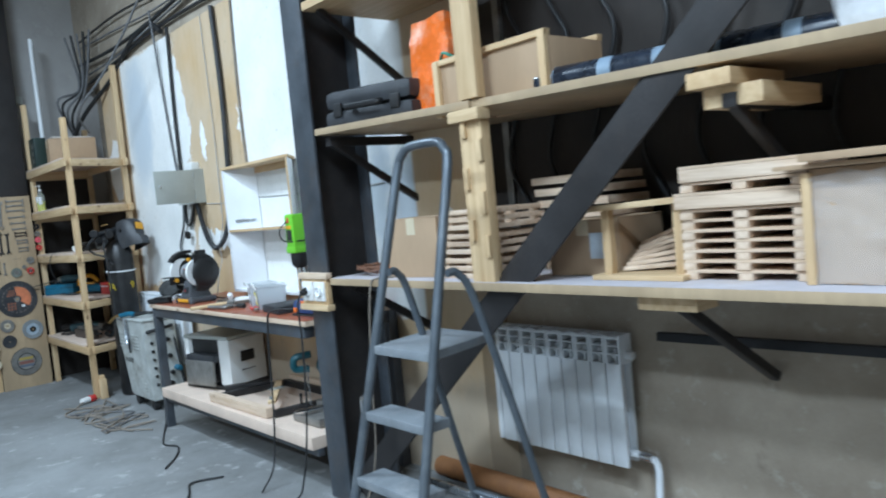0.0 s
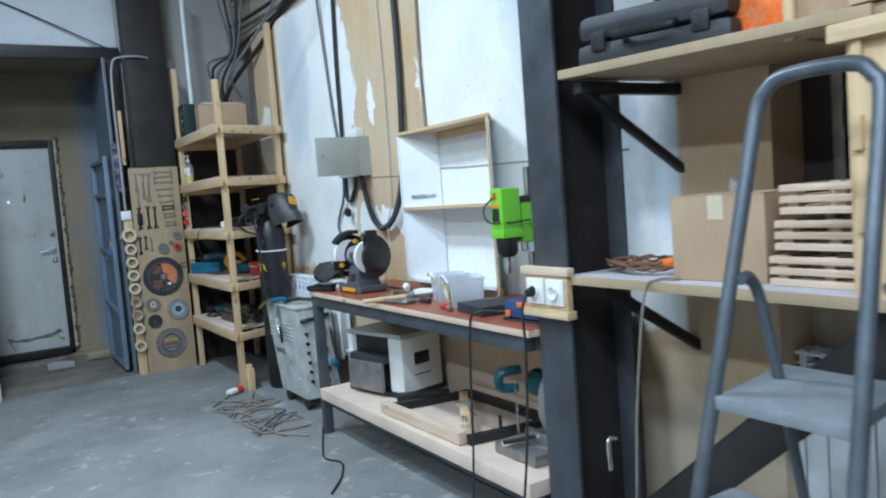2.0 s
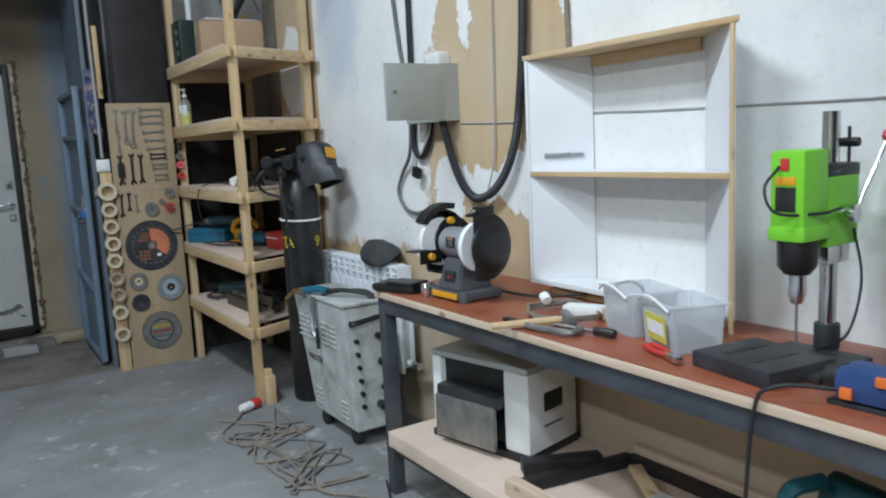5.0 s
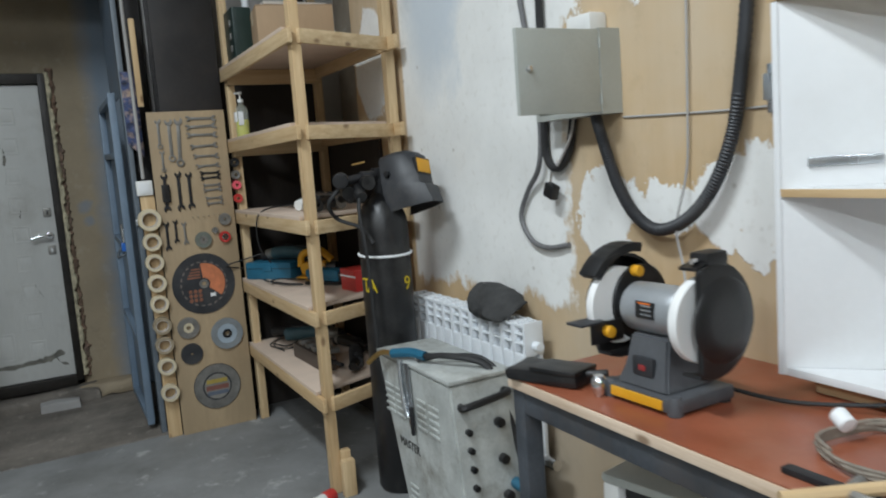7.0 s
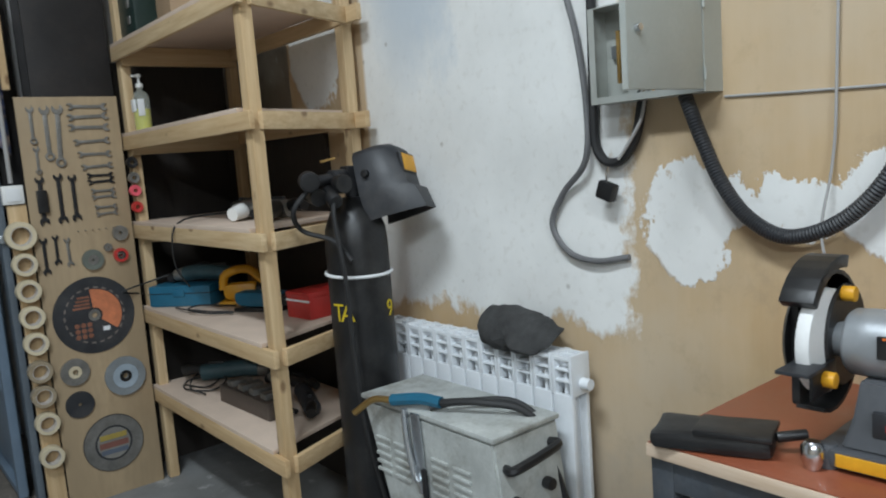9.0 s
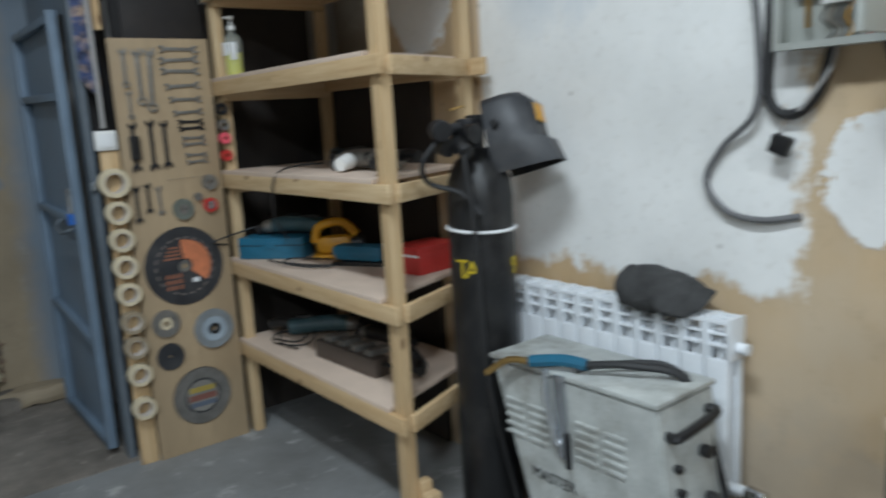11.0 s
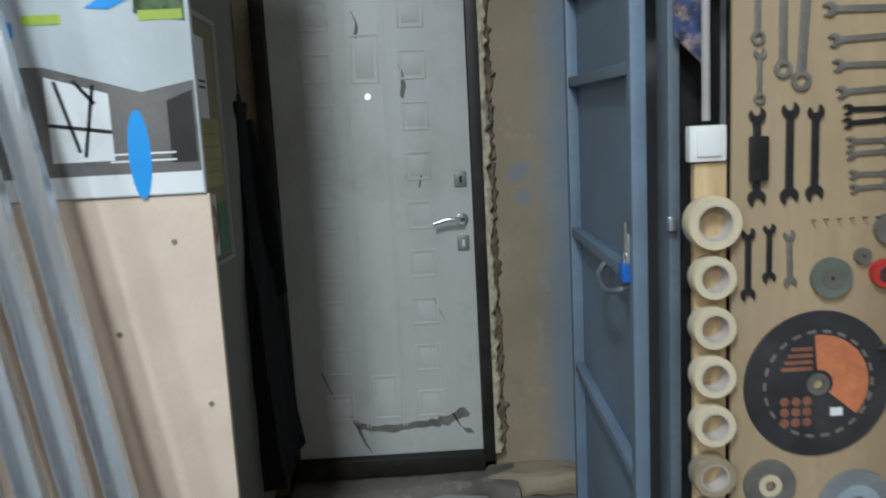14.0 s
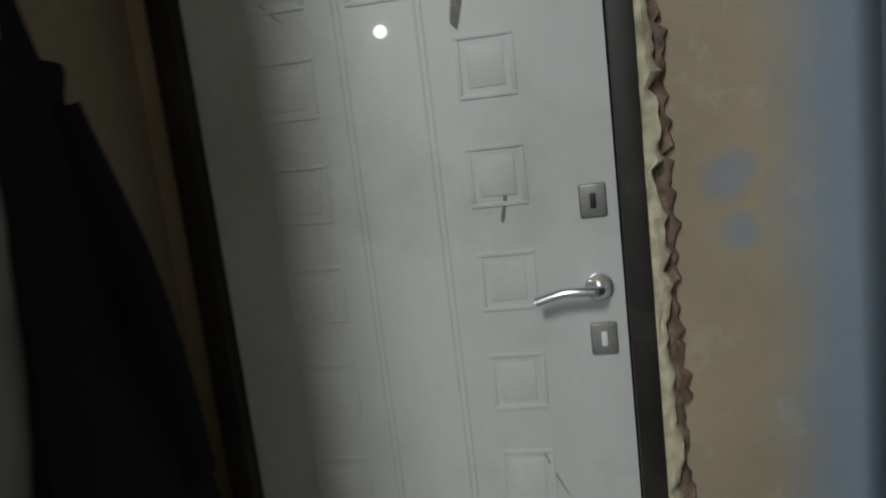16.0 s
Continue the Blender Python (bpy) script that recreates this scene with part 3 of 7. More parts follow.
for z in LEVELS:
    part("rail", box(SX0 - 0.022, SX0 - 0.001, SY0 - 0.03, SY1, z - 0.075, z - 0.012, 0.003), M_PINE_Y, unit)
    part("rail", box(SX1 - 0.05, SX1 - 0.028, SY0 + 0.1, SY1, z - 0.075, z - 0.012, 0.003), M_PINE_Y, unit)
    part("crossbar", bar((SX0 + 0.03, SY0 - 0.012, z - 0.045), (SX1 - 0.02, SY0 + 0.2, z - 0.045), 0.022, 0.062), M_PINE_X, unit)
    part("crossbar", box(SX0, SX1 - 0.02, SY1 - 0.08, SY1 - 0.052, z - 0.1, z - 0.014, 0.003), M_PINE_X, unit)
    part("shelf_board", slab([(SX0 - 0.02, SY0 + 0.06), (SX1 - 0.05, SY0 + 0.26), (SX1 - 0.05, SY1), (SX0 - 0.02, SY1)], z - 0.012, z + 0.004, 0.001), M_CHIP, unit, "dusty pale board")
# thin dark brown panels behind the unit, 1.62 and 2.05 m high
setting("wall_dark_side", box(2.41, 2.43, 7.45, 8.5, 0, 1.62), M_DARKBOARD_SHADE, "thin dark brown panel behind the shelving")
setting("wall_dark_end", box(1.82, 2.43, 8.47, 8.5, 0, 2.05), M_DARKBOARD_SHADE, "thin dark brown panel behind the shelving")

# tool board with the strip of tape rolls
board = thing("tool_board", "tan plywood board hung with spanners and grinding discs", "tool board")
part("panel", box(1.365, 1.79, 8.235, 8.247, 0.0, 1.865, 0.002, None), M_PLY, board)
strip = thing("tape_strip", "narrow pine strip holding a column of tape rolls", "strip")
part("strip", box(1.285, 1.36, 8.25, 8.275, 0.0, 1.405, 0.003), M_PINE_Z, strip)
part("strip", box(1.335, 1.365, 8.27, 8.295, 1.9, 2.38, 0.003), M_PINE_Z, strip)

# ---- porch: door and gate ----
door = tagged(new("door_1"), "white panelled steel entrance door with dark frame, scuffed at the foot", "", "", "structure")
DX0, DX1, DZ0, DZ1, DY = 0.085, 0.862, 0.175, 2.19, 9.585
leaf = box(DX0, DX1, DY, DY + 0.06, DZ0, DZ1, 0.003)
part("leaf", leaf, M_DOORWHITE, door)
fr = box(0.03, DX0 - 0.003, 9.555, 9.66, 0.13, 2.26, 0.004)
part("frame_jamb", fr, M_DOORFRAME, door)
part("frame_jamb", box(DX1 + 0.003, 0.91, 9.555, 9.66, 0.13, 2.26, 0.004), M_DOORFRAME, door)
part("frame_head", box(DX0 - 0.003, DX1 + 0.003, 9.555, 9.66, DZ1 + 0.003, 2.26, 0.004), M_DOORFRAME, door)
part("frame_sill", box(DX0 - 0.003, DX1 + 0.003, 9.54, 9.66, 0.1, DZ0 - 0.003, 0.004), M_DOORFRAME, door)

gate = thing("steel_gate", "open blue-grey steel gate leaf folded into the porch", "gate")
GX = 1.235
part("sheet", box(GX, GX + 0.004, 8.46, 9.3, 0.05, 2.0), M_GATE, gate)
part("sheet", box(GX + 0.05, GX + 0.054, 8.46, 9.3, 2.0, 2.86), M_GATE, gate)
for gy in (8.45, 9.26):
    part("stile", box(GX - 0.038, GX, gy, gy + 0.04, 0.04, 2.0, 0.002), M_GATE, gate)
for za, zb in ((0.06, 0.06), (0.62, 0.54), (1.13, 1.1), (1.665, 1.645), (1.97, 1.97)):
    part("rib", bar((GX - 0.018, 9.26, za), (GX - 0.018, 8.49, zb), 0.034, 0.034), M_GATE, gate)
gf = thing("gate_frame", "grey steel angle frame of the porch gate", "gate")
part("jamb", box(1.262, 1.29, 8.36, 8.45, 0.0, 2.86, 0.003), M_GATEFRAME, gf)
part("jamb", box(1.29, 1.42, 8.44, 8.5, 0.0, 2.86, 0.003), M_DARKSTEEL, gf)

# leaning sheets beside the porch
sheet = thing("leaning_board", "tall pale chipboard sheet leaning by the porch", "board")
part("sheet", box(-1.0, 0.205, 8.18, 8.198, 0.0, 1.40, 0.002), M_CHIP, sheet)

# ---- step ladder ----
lad = thing("step_ladder", "grey painted steel step ladder with tread platform", "ladder")
rails = []


def rail_x(z):
    return 1.48 + (z - 0.94) * 0.26


for s in (1, -1):
    rails.append([Vector((rail_x(z), 1.98 + s * (0.2 - 0.042 * z), z)) for z in (0.0, 0.5, 0.94, 1.3, 1.54)])
top = [Vector((1.645, 2.095, 1.59)), Vector((1.65, 2.05, 1.618)), Vector((1.65, 1.91, 1.618)), Vector((1.645, 1.865, 1.59))]
part("rail", tube(rails[0] + top + rails[1][::-1], 0.0165, 10, 5), M_LADDER, lad)
for z, d in ((0.945, 0.32), (0.725, 0.10), (0.51, 0.10), (0.29, 0.10)):
    cx, hw = rail_x(z), 0.188 - 0.042 * z
    big = d > 0.2
    t_bm = slab([(cx - 0.014, 1.98 + hw), (cx - 0.014, 1.98 - hw), (cx + d, 1.98 - hw + (0.06 if big else 0)), (cx + d, 1.98 + hw + (0.06 if big else 0))], z - 0.03, z, 0.004)
    part("platform" if big else "tread", t_bm, M_TREAD, lad, "dusty ribbed tread")
for s in (1, -1):
    part("rear_leg", tube([(1.545, 1.95 + s * 0.155, 1.19), (1.585, 1.95 + s * 0.16, 1.185), (1.64, 1.945 + s * 0.17, 1.08), (1.79, 1.935 + s * 0.19, 0.55), (1.95, 1.93 + s * 0.205, 0.0)], 0.0135, 8, 5), M_LADDER, lad)
part("rear_crossbar", rod((1.86, 1.74, 0.3), (1.86, 2.12, 0.3), 0.01), M_LADDER, lad)


def radiator(y0, n, x0, z0, z1, label):
    """A sectional radiator: each section a flat front, fins and a pierced top."""
    r = thing("radiator", label, "radiator")
    w = 0.08
    sec = box(x0, x0 + 0.02, 0.003, w - 0.003, z0, z1 - 0.12, 0.006)
    box(x0 + 0.02, x0 + 0.075, 0.034, 0.046, z0 + 0.02, z1 - 0.06, 0.002, None, sec)
    box(x0 + 0.07, x0 + 0.085, 0.006, w - 0.006, z0 + 0.01, z1 - 0.1, 0.004, None, sec)
    for zz in (z1 - 0.085, z1 - 0.05):
        box(x0 + 0.006, x0 + 0.08, 0.006, w - 0.006, zz, zz + 0.007, 0.002, None, sec)
    for k in range(3):
        box(x0 + 0.004 + k * 0.03, x0 + 0.016 + k * 0.03, 0.004, w - 0.004, z1 - 0.018, z1 - 0.006 + 0.003 * k, 0.003, None, sec)
    box(x0 + 0.003, x0 + 0.085, 0.001, 0.012, z1 - 0.125, z1, 0.002, None, sec)
    box(x0 + 0.003, x0 + 0.085, w - 0.012, w - 0.001, z1 - 0.125, z1, 0.002, None, sec)
    first = part("section", sec, M_ENAMEL, r)
    first.location = (0, y0, 0)
    for i in range(1, n):
        o = new("section", first.data)
        o.parent, o.location = r, (0, y0 + i * w, 0)
    for zz in (z0 + 0.05, z1 - 0.09):
        part("manifold", rod((x0 + 0.05, y0 - 0.03, zz), (x0 + 0.05, y0 + n * w + 0.03, zz), 0.017), M_ENAMEL, r)
    part("valve", rod((x0 + 0.05, y0 - 0.09, z0 + 0.05), (x0 + 0.05, y0 - 0.03, z0 + 0.05), 0.022, bev=0.004), M_CHROME, r)
    return r


radiator(1.87, 12, 2.50, 0.24, 0.80, "white aluminium sectional radiator under the shelf")
radiator(5.99, 12, 2.29, 0.30, 0.87, "white aluminium sectional radiator behind the welder")

# ---- things on the bench ----
cab = thing("open_cabinet", "unfinished white open cabinet with splayed sides on the bench", "cabinet")
CF, CB = 2.268, 2.424


def splayed(y_front, y_back, z0, z1, t=0.016):
    """An upright board running from the cabinet's front edge back to the wall."""
    d = 1 if y_front > y_back else -1
    return slab([(CF, y_front), (CB, y_back), (CB, y_back + d * t), (CF, y_front + d * t)], z0, z1, 0.001)


part("side_board", splayed(4.875, 4.70, 0.936, 1.772), M_WHITE, cab)
part("side_edge", box(CF - 0.004, CF - 0.0005, 4.876, 4.892, 0.936, 1.772, 0.001), M_WHITE, cab)
part("side_board", splayed(4.005, 4.21, 0.936, 1.772), M_WHITE, cab)
part("side_edge", box(CF - 0.006, CF - 0.0005, 3.992, 4.006, 0.897, 1.772, 0.001), M_PINE_Z, cab, "raw pine side edge")
part("top_board", slab([(CF - 0.006, 3.975), (CB, 4.17), (CB, 4.74), (CF - 0.006, 4.9)], 1.773, 1.791, 0.001), M_PINE_Y, cab, "raw pine top board")
part("back_rail", box(CB - 0.016, CB, 4.22, 4.69, 1.73, 1.772, 0.001), M_PINE_Y, cab)
part("middle_shelf", slab([(CF, 4.022), (CB - 0.001, 4.212), (CB - 0.001, 4.698), (CF, 4.872)], 1.346, 1.364, 0.001), M_WHITE, cab)
part("shelf_edge", box(CF - 0.006, CF - 0.0005, 4.007, 4.875, 1.346, 1.364, 0.001), M_PINE_Y, cab, "raw pine edge strip")
part("bottom_board", slab([(CF, 4.022), (CB - 0.001, 4.212), (CB - 0.001, 4.698), (CF, 4.872)], 0.936, 0.954, 0.001), M_WHITE, cab)
part("runner", box(2.31, 2.34, 4.06, 4.83, 0.897, 0.9355, 0.002), M_PINE_Y, cab)
part("slot_handle", bar((2.30, 4.833, 1.42), (2.397, 4.724, 1.42), 0.004, 0.02, (0, 0, 1), 0.001), M_GALV, cab, "flat steel slot handle")
brk = thing("hanging_bracket", "small zinc hanging bracket beside the open cabinet", "bracket", pose(2.425, 5.0, 1.6))
part("plate", box(-0.006, 0.0, -0.03, 0.03, -0.06, 0.06, 0.002), M_GALV, brk)
part("clip", box(-0.035, -0.006, -0.015, 0.02, -0.03, 0.035, 0.005), M_GALV, brk)
part("screw", rod((-0.02, -0.02, -0.05), (-0.02, -0.02, -0.1), 0.004, 8), M_TOOLSTEEL, brk)

grinder = thing("bench_grinder", "grey double-wheel bench grinder with black guards and white stones", "grinder", pose(2.04, 5.02, 0.896, 0, 0, 2) @ Matrix.Diagonal((0.92, 0.94, 0.94, 1)))
M_CAST = mat("mid_grey_cast_base", (0.1, 0.105, 0.115), 0.5, 0.2)
part("base", slab([(-0.105, -0.095), (-0.085, -0.125), (0.1, -0.125), (0.1, 0.125), (-0.085, 0.125), (-0.105, 0.095)], 0.006, 0.042, 0.01), M_CAST, grinder)
part("base_stripe", box(-0.1085, -0.1035, -0.085, 0.085, 0.012, 0.036, 0.0015), M_YELLOW, grinder, "amber front strip")
for fy in (-0.105, 0.105):
    part("foot_boss", rod((-0.085, fy, 0.0), (-0.085, fy, 0.046), 0.02, 16, 0.016, bev=0.003), M_CAST, grinder)
    part("foot", rod((0.08, fy, 0.0), (0.08, fy, 0.008), 0.018, 14), M_RUBBER, grinder)
ped = bmesh.new()
pr = [[ped.verts.new((x, y, z)) for x, y in ((-a, -b), (c, -b), (c, b), (-a, b))] for z, a, b, c in ((0.04, 0.088, 0.085, 0.085), (0.09, 0.07, 0.07, 0.07), (0.165, 0.052, 0.062, 0.06))]
for p, q in zip(pr, pr[1:]):
    for i in range(4):
        ped.faces.new((p[i], p[(i + 1) % 4], q[(i + 1) % 4], q[i]))
ped.faces.new(pr[-1])
ped.faces.new(pr[0][::-1])
bmesh.ops.bevel(ped, geom=list(ped.edges), offset=0.006, segments=2, affect="EDGES")
part("pedestal", ped, M_CAST, grinder)
part("switch_plate", box(-0.081, -0.066, -0.034, 0.034, 0.07, 0.118, 0.006), M_DKGREY, grinder)
part("switch", box(-0.0835, -0.08, -0.011, 0.011, 0.085, 0.099, 0.002), mat("dull_red_switch", (0.3, 0.03, 0.03), 0.5), grinder, "red rocker switch")
AX = 0.222
part("motor", lathe([(0, -0.118), (0.032, -0.118), (0.036, -0.1), (0.056, -0.094), (0.062, -0.086), (0.064, -0.05), (0.064, 0.05), (0.062, 0.086), (0.056, 0.094), (0.036, 0.1), (0.032, 0.118), (0, 0.118)], 32, pose(0, 0, AX, 90)), M_SILVER, grinder)
part("motor_plate", box(-0.0665, -0.06, -0.03, 0.03, AX - 0.012, AX + 0.03, 0.002), M_BLACK, grinder, "dark rating plate")
for k in range(3):
    part("plate_bar", box(-0.0675, -0.066, -0.022, 0.012, AX - 0.004 + k * 0.011, AX + 0.001 + k * 0.011), M_GALV, grinder)
part("plate_bar", box(-0.0675, -0.066, -0.02, 0.02, AX + 0.024, AX + 0.028), M_ORANGE, grinder)
for s in (1, -1):
    part("stone", lathe([(0, 0.0), (0.03, 0.0), (0.098, 0.002), (0.1, 0.005), (0.1, 0.024), (0.098, 0.027), (0, 0.027)], 36, pose(-0.022, s * 0.122, AX, -90 * s)), M_STONE, grinder)
    part("inner_guard", lathe([(0.034, 0.0), (0.096, 0.0), (0.1, 0.004), (0.1, 0.006), (0.034, 0.006)], 32, pose(0.044, s * 0.117, AX, -90 * s)), M_BLACK, grinder)
    arc = [(0.136 * math.cos(radians(k)), 0.136 * math.sin(radians(k))) for k in range(-112, 113, 14)] + [(0.128 * math.cos(radians(k)), 0.128 * math.sin(radians(k))) for k in range(112, -113, -14)]
    part("guard_band", slab(arc, -0.026, 0.026, 0.0, pose(-0.02, s * 0.143, AX, 90)), M_BLACK, grinder, "round black steel guard")
    rim = [(max(-0.07, -0.022 + 0.13 * math.cos(radians(k))), 0.13 * math.sin(radians(k))) for k in range(-130, 131, 10)]
    part("outer_guard", slab(rim, -0.008, 0.008, 0.004, pose(0, s * 0.17, AX, 90)), M_BLACK, grinder, "round black steel guard")
    part("guard_cap", lathe([(0, 0), (0.1, 0), (0.092, 0.008), (0.05, 0.012), (0, 0.012)], 32, pose(0.005, s * 0.178, AX, -90 * s)), M_BLACK, grinder)
    if s < 0:
        continue
    part("tool_rest", box(-0.18, -0.1, s * 0.13 - 0.03, s * 0.13 + 0.03, AX - 0.032, AX - 0.025, 0.002, pose(0, 0, 0)), M_DKGREY, grinder)
    part("rest_bracket", box(-0.14, -0.03, s * 0.113 - 0.003, s * 0.113 + 0.003, AX - 0.085, AX - 0.03, 0.002), M_BLACK, grinder)
    part("knob", rod((-0.09, s * 0.11, AX - 0.055), (-0.09, s * 0.088, AX - 0.055), 0.015, 14, bev=0.003), M_YELLOW, grinder, "orange clamp knob")
hood = [(0.16 * math.cos(radians(k)), 0.16 * math.sin(radians(k))) for k in range(76, 151, 10)] + [(0.135 * math.cos(radians(k)), 0.135 * math.sin(radians(k))) for k in range(146, 75, -10)]
part("guard_hood", slab(hood, -0.032, 0.032, 0.003, pose(0.02, 0.15, AX - 0.002, 90)), M_BLACK, grinder)
part("knob", rod((0.02, 0.117, AX + 0.085), (0.02, 0.092, AX + 0.085), 0.015, 14, bev=0.003), M_YELLOW, grinder, "orange clamp knob")
part("hood_clamp", box(-0.04, 0.03, -0.175, -0.12, AX + 0.118, AX + 0.158, 0.01), M_BLACK, grinder)
part("clamp_screw", rod((-0.045, -0.15, AX + 0.14), (-0.065, -0.15, AX + 0.14), 0.007, 10), M_CHROME, grinder)

press = thing("drill_press", "small bright green bench drill press", "drill press", pose(2.21, 3.715, 0.896, 0, 0, 0) @ Matrix.Diagonal((0.9, 0.85, 0.97, 1)))
part("base", box(-0.2, 0.06, -0.14, 0.12, 0, 0.022, 0.006), M_DKGREY, press)
part("slot", box(-0.16, -0.02, -0.06, -0.04, 0.021, 0.0235), M_BLACK, press)
part("slot", box(-0.16, -0.02, 0.02, 0.04, 0.021, 0.0235), M_BLACK, press)
part("column", rod((0.06, 0.0, 0.01), (0.06, 0.0, 0.64), 0.024, 20), M_CHROME, press, "polished steel column")
part("foot_collar", rod((0.06, 0, 0.02), (0.06, 0, 0.09), 0.036, 20, bev=0.006), M_DKGREY, press)
part("gearbox", box(-0.03, 0.125, -0.05, 0.055, 0.3, 0.5, 0.01), M_GREEN, press)
part("gearbox_cap", box(-0.032, 0.127, -0.052, 0.057, 0.475, 0.51, 0.01), M_BLACK, press)
part("motor_housing", box(-0.15, -0.035, -0.055, 0.05, 0.34, 0.55, 0.014), M_GREEN, press)
part("motor_flare", box(-0.155, -0.03, -0.06, 0.055, 0.325, 0.365, 0.012), M_GREEN, press)
part("label_plate", box(-0.1525, -0.149, -0.03, 0.03, 0.4, 0.46, 0.001), M_BLACK, press, "black label with pale lettering bars")
part("warning_label", box(-0.1525, -0.149, -0.03, 0.03, 0.465, 0.485, 0.001), M_YELLOW, press)
part("switch", box(-0.153, -0.149, -0.01, 0.015, 0.5, 0.53, 0.001), M_RED, press)
part("nose", lathe([(0.0, 0.325), (0.055, 0.325), (0.052, 0.26), (0.035, 0.24), (0, 0.24)], 20, pose(-0.095, -0.002, 0)), M_BLACK, press)
part("chuck", lathe([(0, 0.245), (0.024, 0.245), (0.026, 0.19), (0.016, 0.165), (0, 0.165)], 18, pose(-0.095, -0.002, 0)), M_CHROME, press)
part("bit", rod((-0.095, -0.002, 0.17), (-0.095, -0.002, 0.06), 0.004, 8), M_TOOLSTEEL, press)
part("bracket", box(0.01, 0.12, -0.03, 0.035, 0.25, 0.3, 0.008), M_CHROME, press)
part("depth_stop", rod((0.1, -0.03, 0.5), (0.1, -0.03, 0.6), 0.005, 8), M_BLACKSTEEL, press)
part("stop_knob", rod((0.1, -0.06, 0.56), (0.1, -0.005, 0.56), 0.012, 10, bev=0.003), M_BLACK, press)
hub = part("feed_hub", rod((0.03, -0.05, 0.385), (0.03, -0.1, 0.385), 0.022, 16, bev=0.003), M_CHROME, press)
part("lever", rod((0.03, -0.09, 0.385), (0.13, -0.12, 0.56), 0.006, 10), M_CHROME, hub)
part("lever_ball", lathe([(0, -0.02), (0.012, -0.016), (0.02, 0), (0.012, 0.016), (0, 0.02)], 16, pose(0.137, -0.122, 0.572)), M_RED, hub, "red ball grip")
part("power_cable", tube([(-0.15, 0.02, 0.51), (-0.2, 0.03, 0.46), (-0.19, 0.0, 0.4), (-0.1, -0.07, 0.395), (0.0, -0.07, 0.4)], 0.004), M_RUBBER, press)
part("power_cable", tube([(0.1, -0.05, 0.34), (0.13, -0.06, 0.2), (0.1, -0.04, 0.06), (-0.02, -0.02, 0.035)], 0.004), M_RUBBER, press)

jig = thing("tool_stand_plate", "dark grey slotted plastic stand plate on the bench", "stand", pose(2.03, 3.76, 0.896, 0, 0, -8))
part("plate", box(-0.1, 0.12, -0.13, 0.11, 0, 0.042, 0.006), M_DKGREY, jig)
for sy in (-0.06, 0.03):
    part("slot", box(-0.06, 0.08, sy, sy + 0.018, 0.041, 0.0432), M_BLACK, jig)

saw = thing("jigsaw", "blue power tool with orange details lying by the sockets", "power tool", pose(1.99, 3.4, 0.896, 0, 0, 4))
part("body", roughen(box(-0.05, 0.05, -0.14, 0.12, 0.01, 0.085, 0.03), 0.006, 9), mat("navy_tool_plastic", (0.03, 0.07, 0.2), 0.45), saw)
part("grip", box(-0.035, 0.035, -0.13, 0.02, 0.07, 0.105, 0.016), mat("navy_tool_plastic", (0.03, 0.07, 0.2)), saw)
part("trigger", box(-0.03, 0.03, -0.15, -0.07, 0.1, 0.13, 0.008), M_ORANGE, saw, "orange button")
part("side_insert", box(-0.056, -0.045, -0.06, 0.03, 0.06, 0.082, 0.004), M_ORANGE, saw)
part("side_insert", box(-0.056, -0.045, 0.075, 0.1, 0.02, 0.045, 0.004), M_ORANGE, saw)
part("gear_head", rod((0, 0.1, 0.05), (0, 0.15, 0.045), 0.036, 16, 0.026, bev=0.004), M_BLACK, saw)
part("shoe", box(-0.045, 0.045, -0.15, 0.13, 0, 0.01, 0.002), M_DKGREY, saw)


def tub(x, y, turn, label, with_label):
    """A thin-walled tapered plastic tub."""
    t = thing("plastic_tub", label, "tub", pose(x, y, 0.896, 0, 0, turn), "tubs on the bench")
    own = bmesh.new()
    rings = []
    for w, d, z in ((0.075, 0.085, 0.0), (0.082, 0.092, 0.125), (0.088, 0.098, 0.127), (0.088, 0.098, 0.133), (0.079, 0.089, 0.133), (0.072, 0.082, 0.004)):
        rings.append([own.verts.new((sx * w, sy * d, z)) for sx, sy in ((-1, -1), (1, -1), (1, 1), (-1, 1))])
    for a, c in zip(rings, rings[1:]):
        for i in range(4):
            j = (i + 1) % 4
            own.faces.new((a[i], a[j], c[j], c[i]))
    own.faces.new(rings[0][::-1])
    own.faces.new(rings[-1])
    bmesh.ops.bevel(own, geom=[e for e in own.edges if abs((e.verts[0].co - e.verts[1].co).z) > 0.05], offset=0.012, segments=2, affect="EDGES")
    part("wall", own, M_TUB, t)
    part("handle", tube([(-0.09, -0.09, 0.12), (-0.1, -0.03, 0.145), (-0.1, 0.03, 0.145), (-0.09, 0.09, 0.12)], 0.004), M_WHITEPL, t)
    part("contents", roughen(box(-0.06, 0.06, -0.07, 0.07, 0.006, 0.035, 0.006), 0.008, 20, 3), M_DKGREY, t)
    if with_label:
        part("label", box(-0.0852, -0.0832, -0.07, 0.04, 0.035, 0.11, 0, Matrix.Rotation(radians(-6), 4, "Y") @ Matrix.Translation((0.003, 0, 0))), mat("lemon_label", (0.72, 0.66, 0.12), 0.6), t, "yellow paper label")
        part("label_bar", box(-0.0862, -0.0842, -0.06, 0.03, 0.055, 0.09, 0, Matrix.Rotation(radians(-6), 4, "Y") @ Matrix.Translation((0.0028, 0, 0))), M_PAPER, t)
    return t


tub(2.13, 4.22, -20, "milky plastic tub with odd parts on the bench", False)
tub(2.08, 4.02, -22, "milky plastic tub with a yellow label", True)

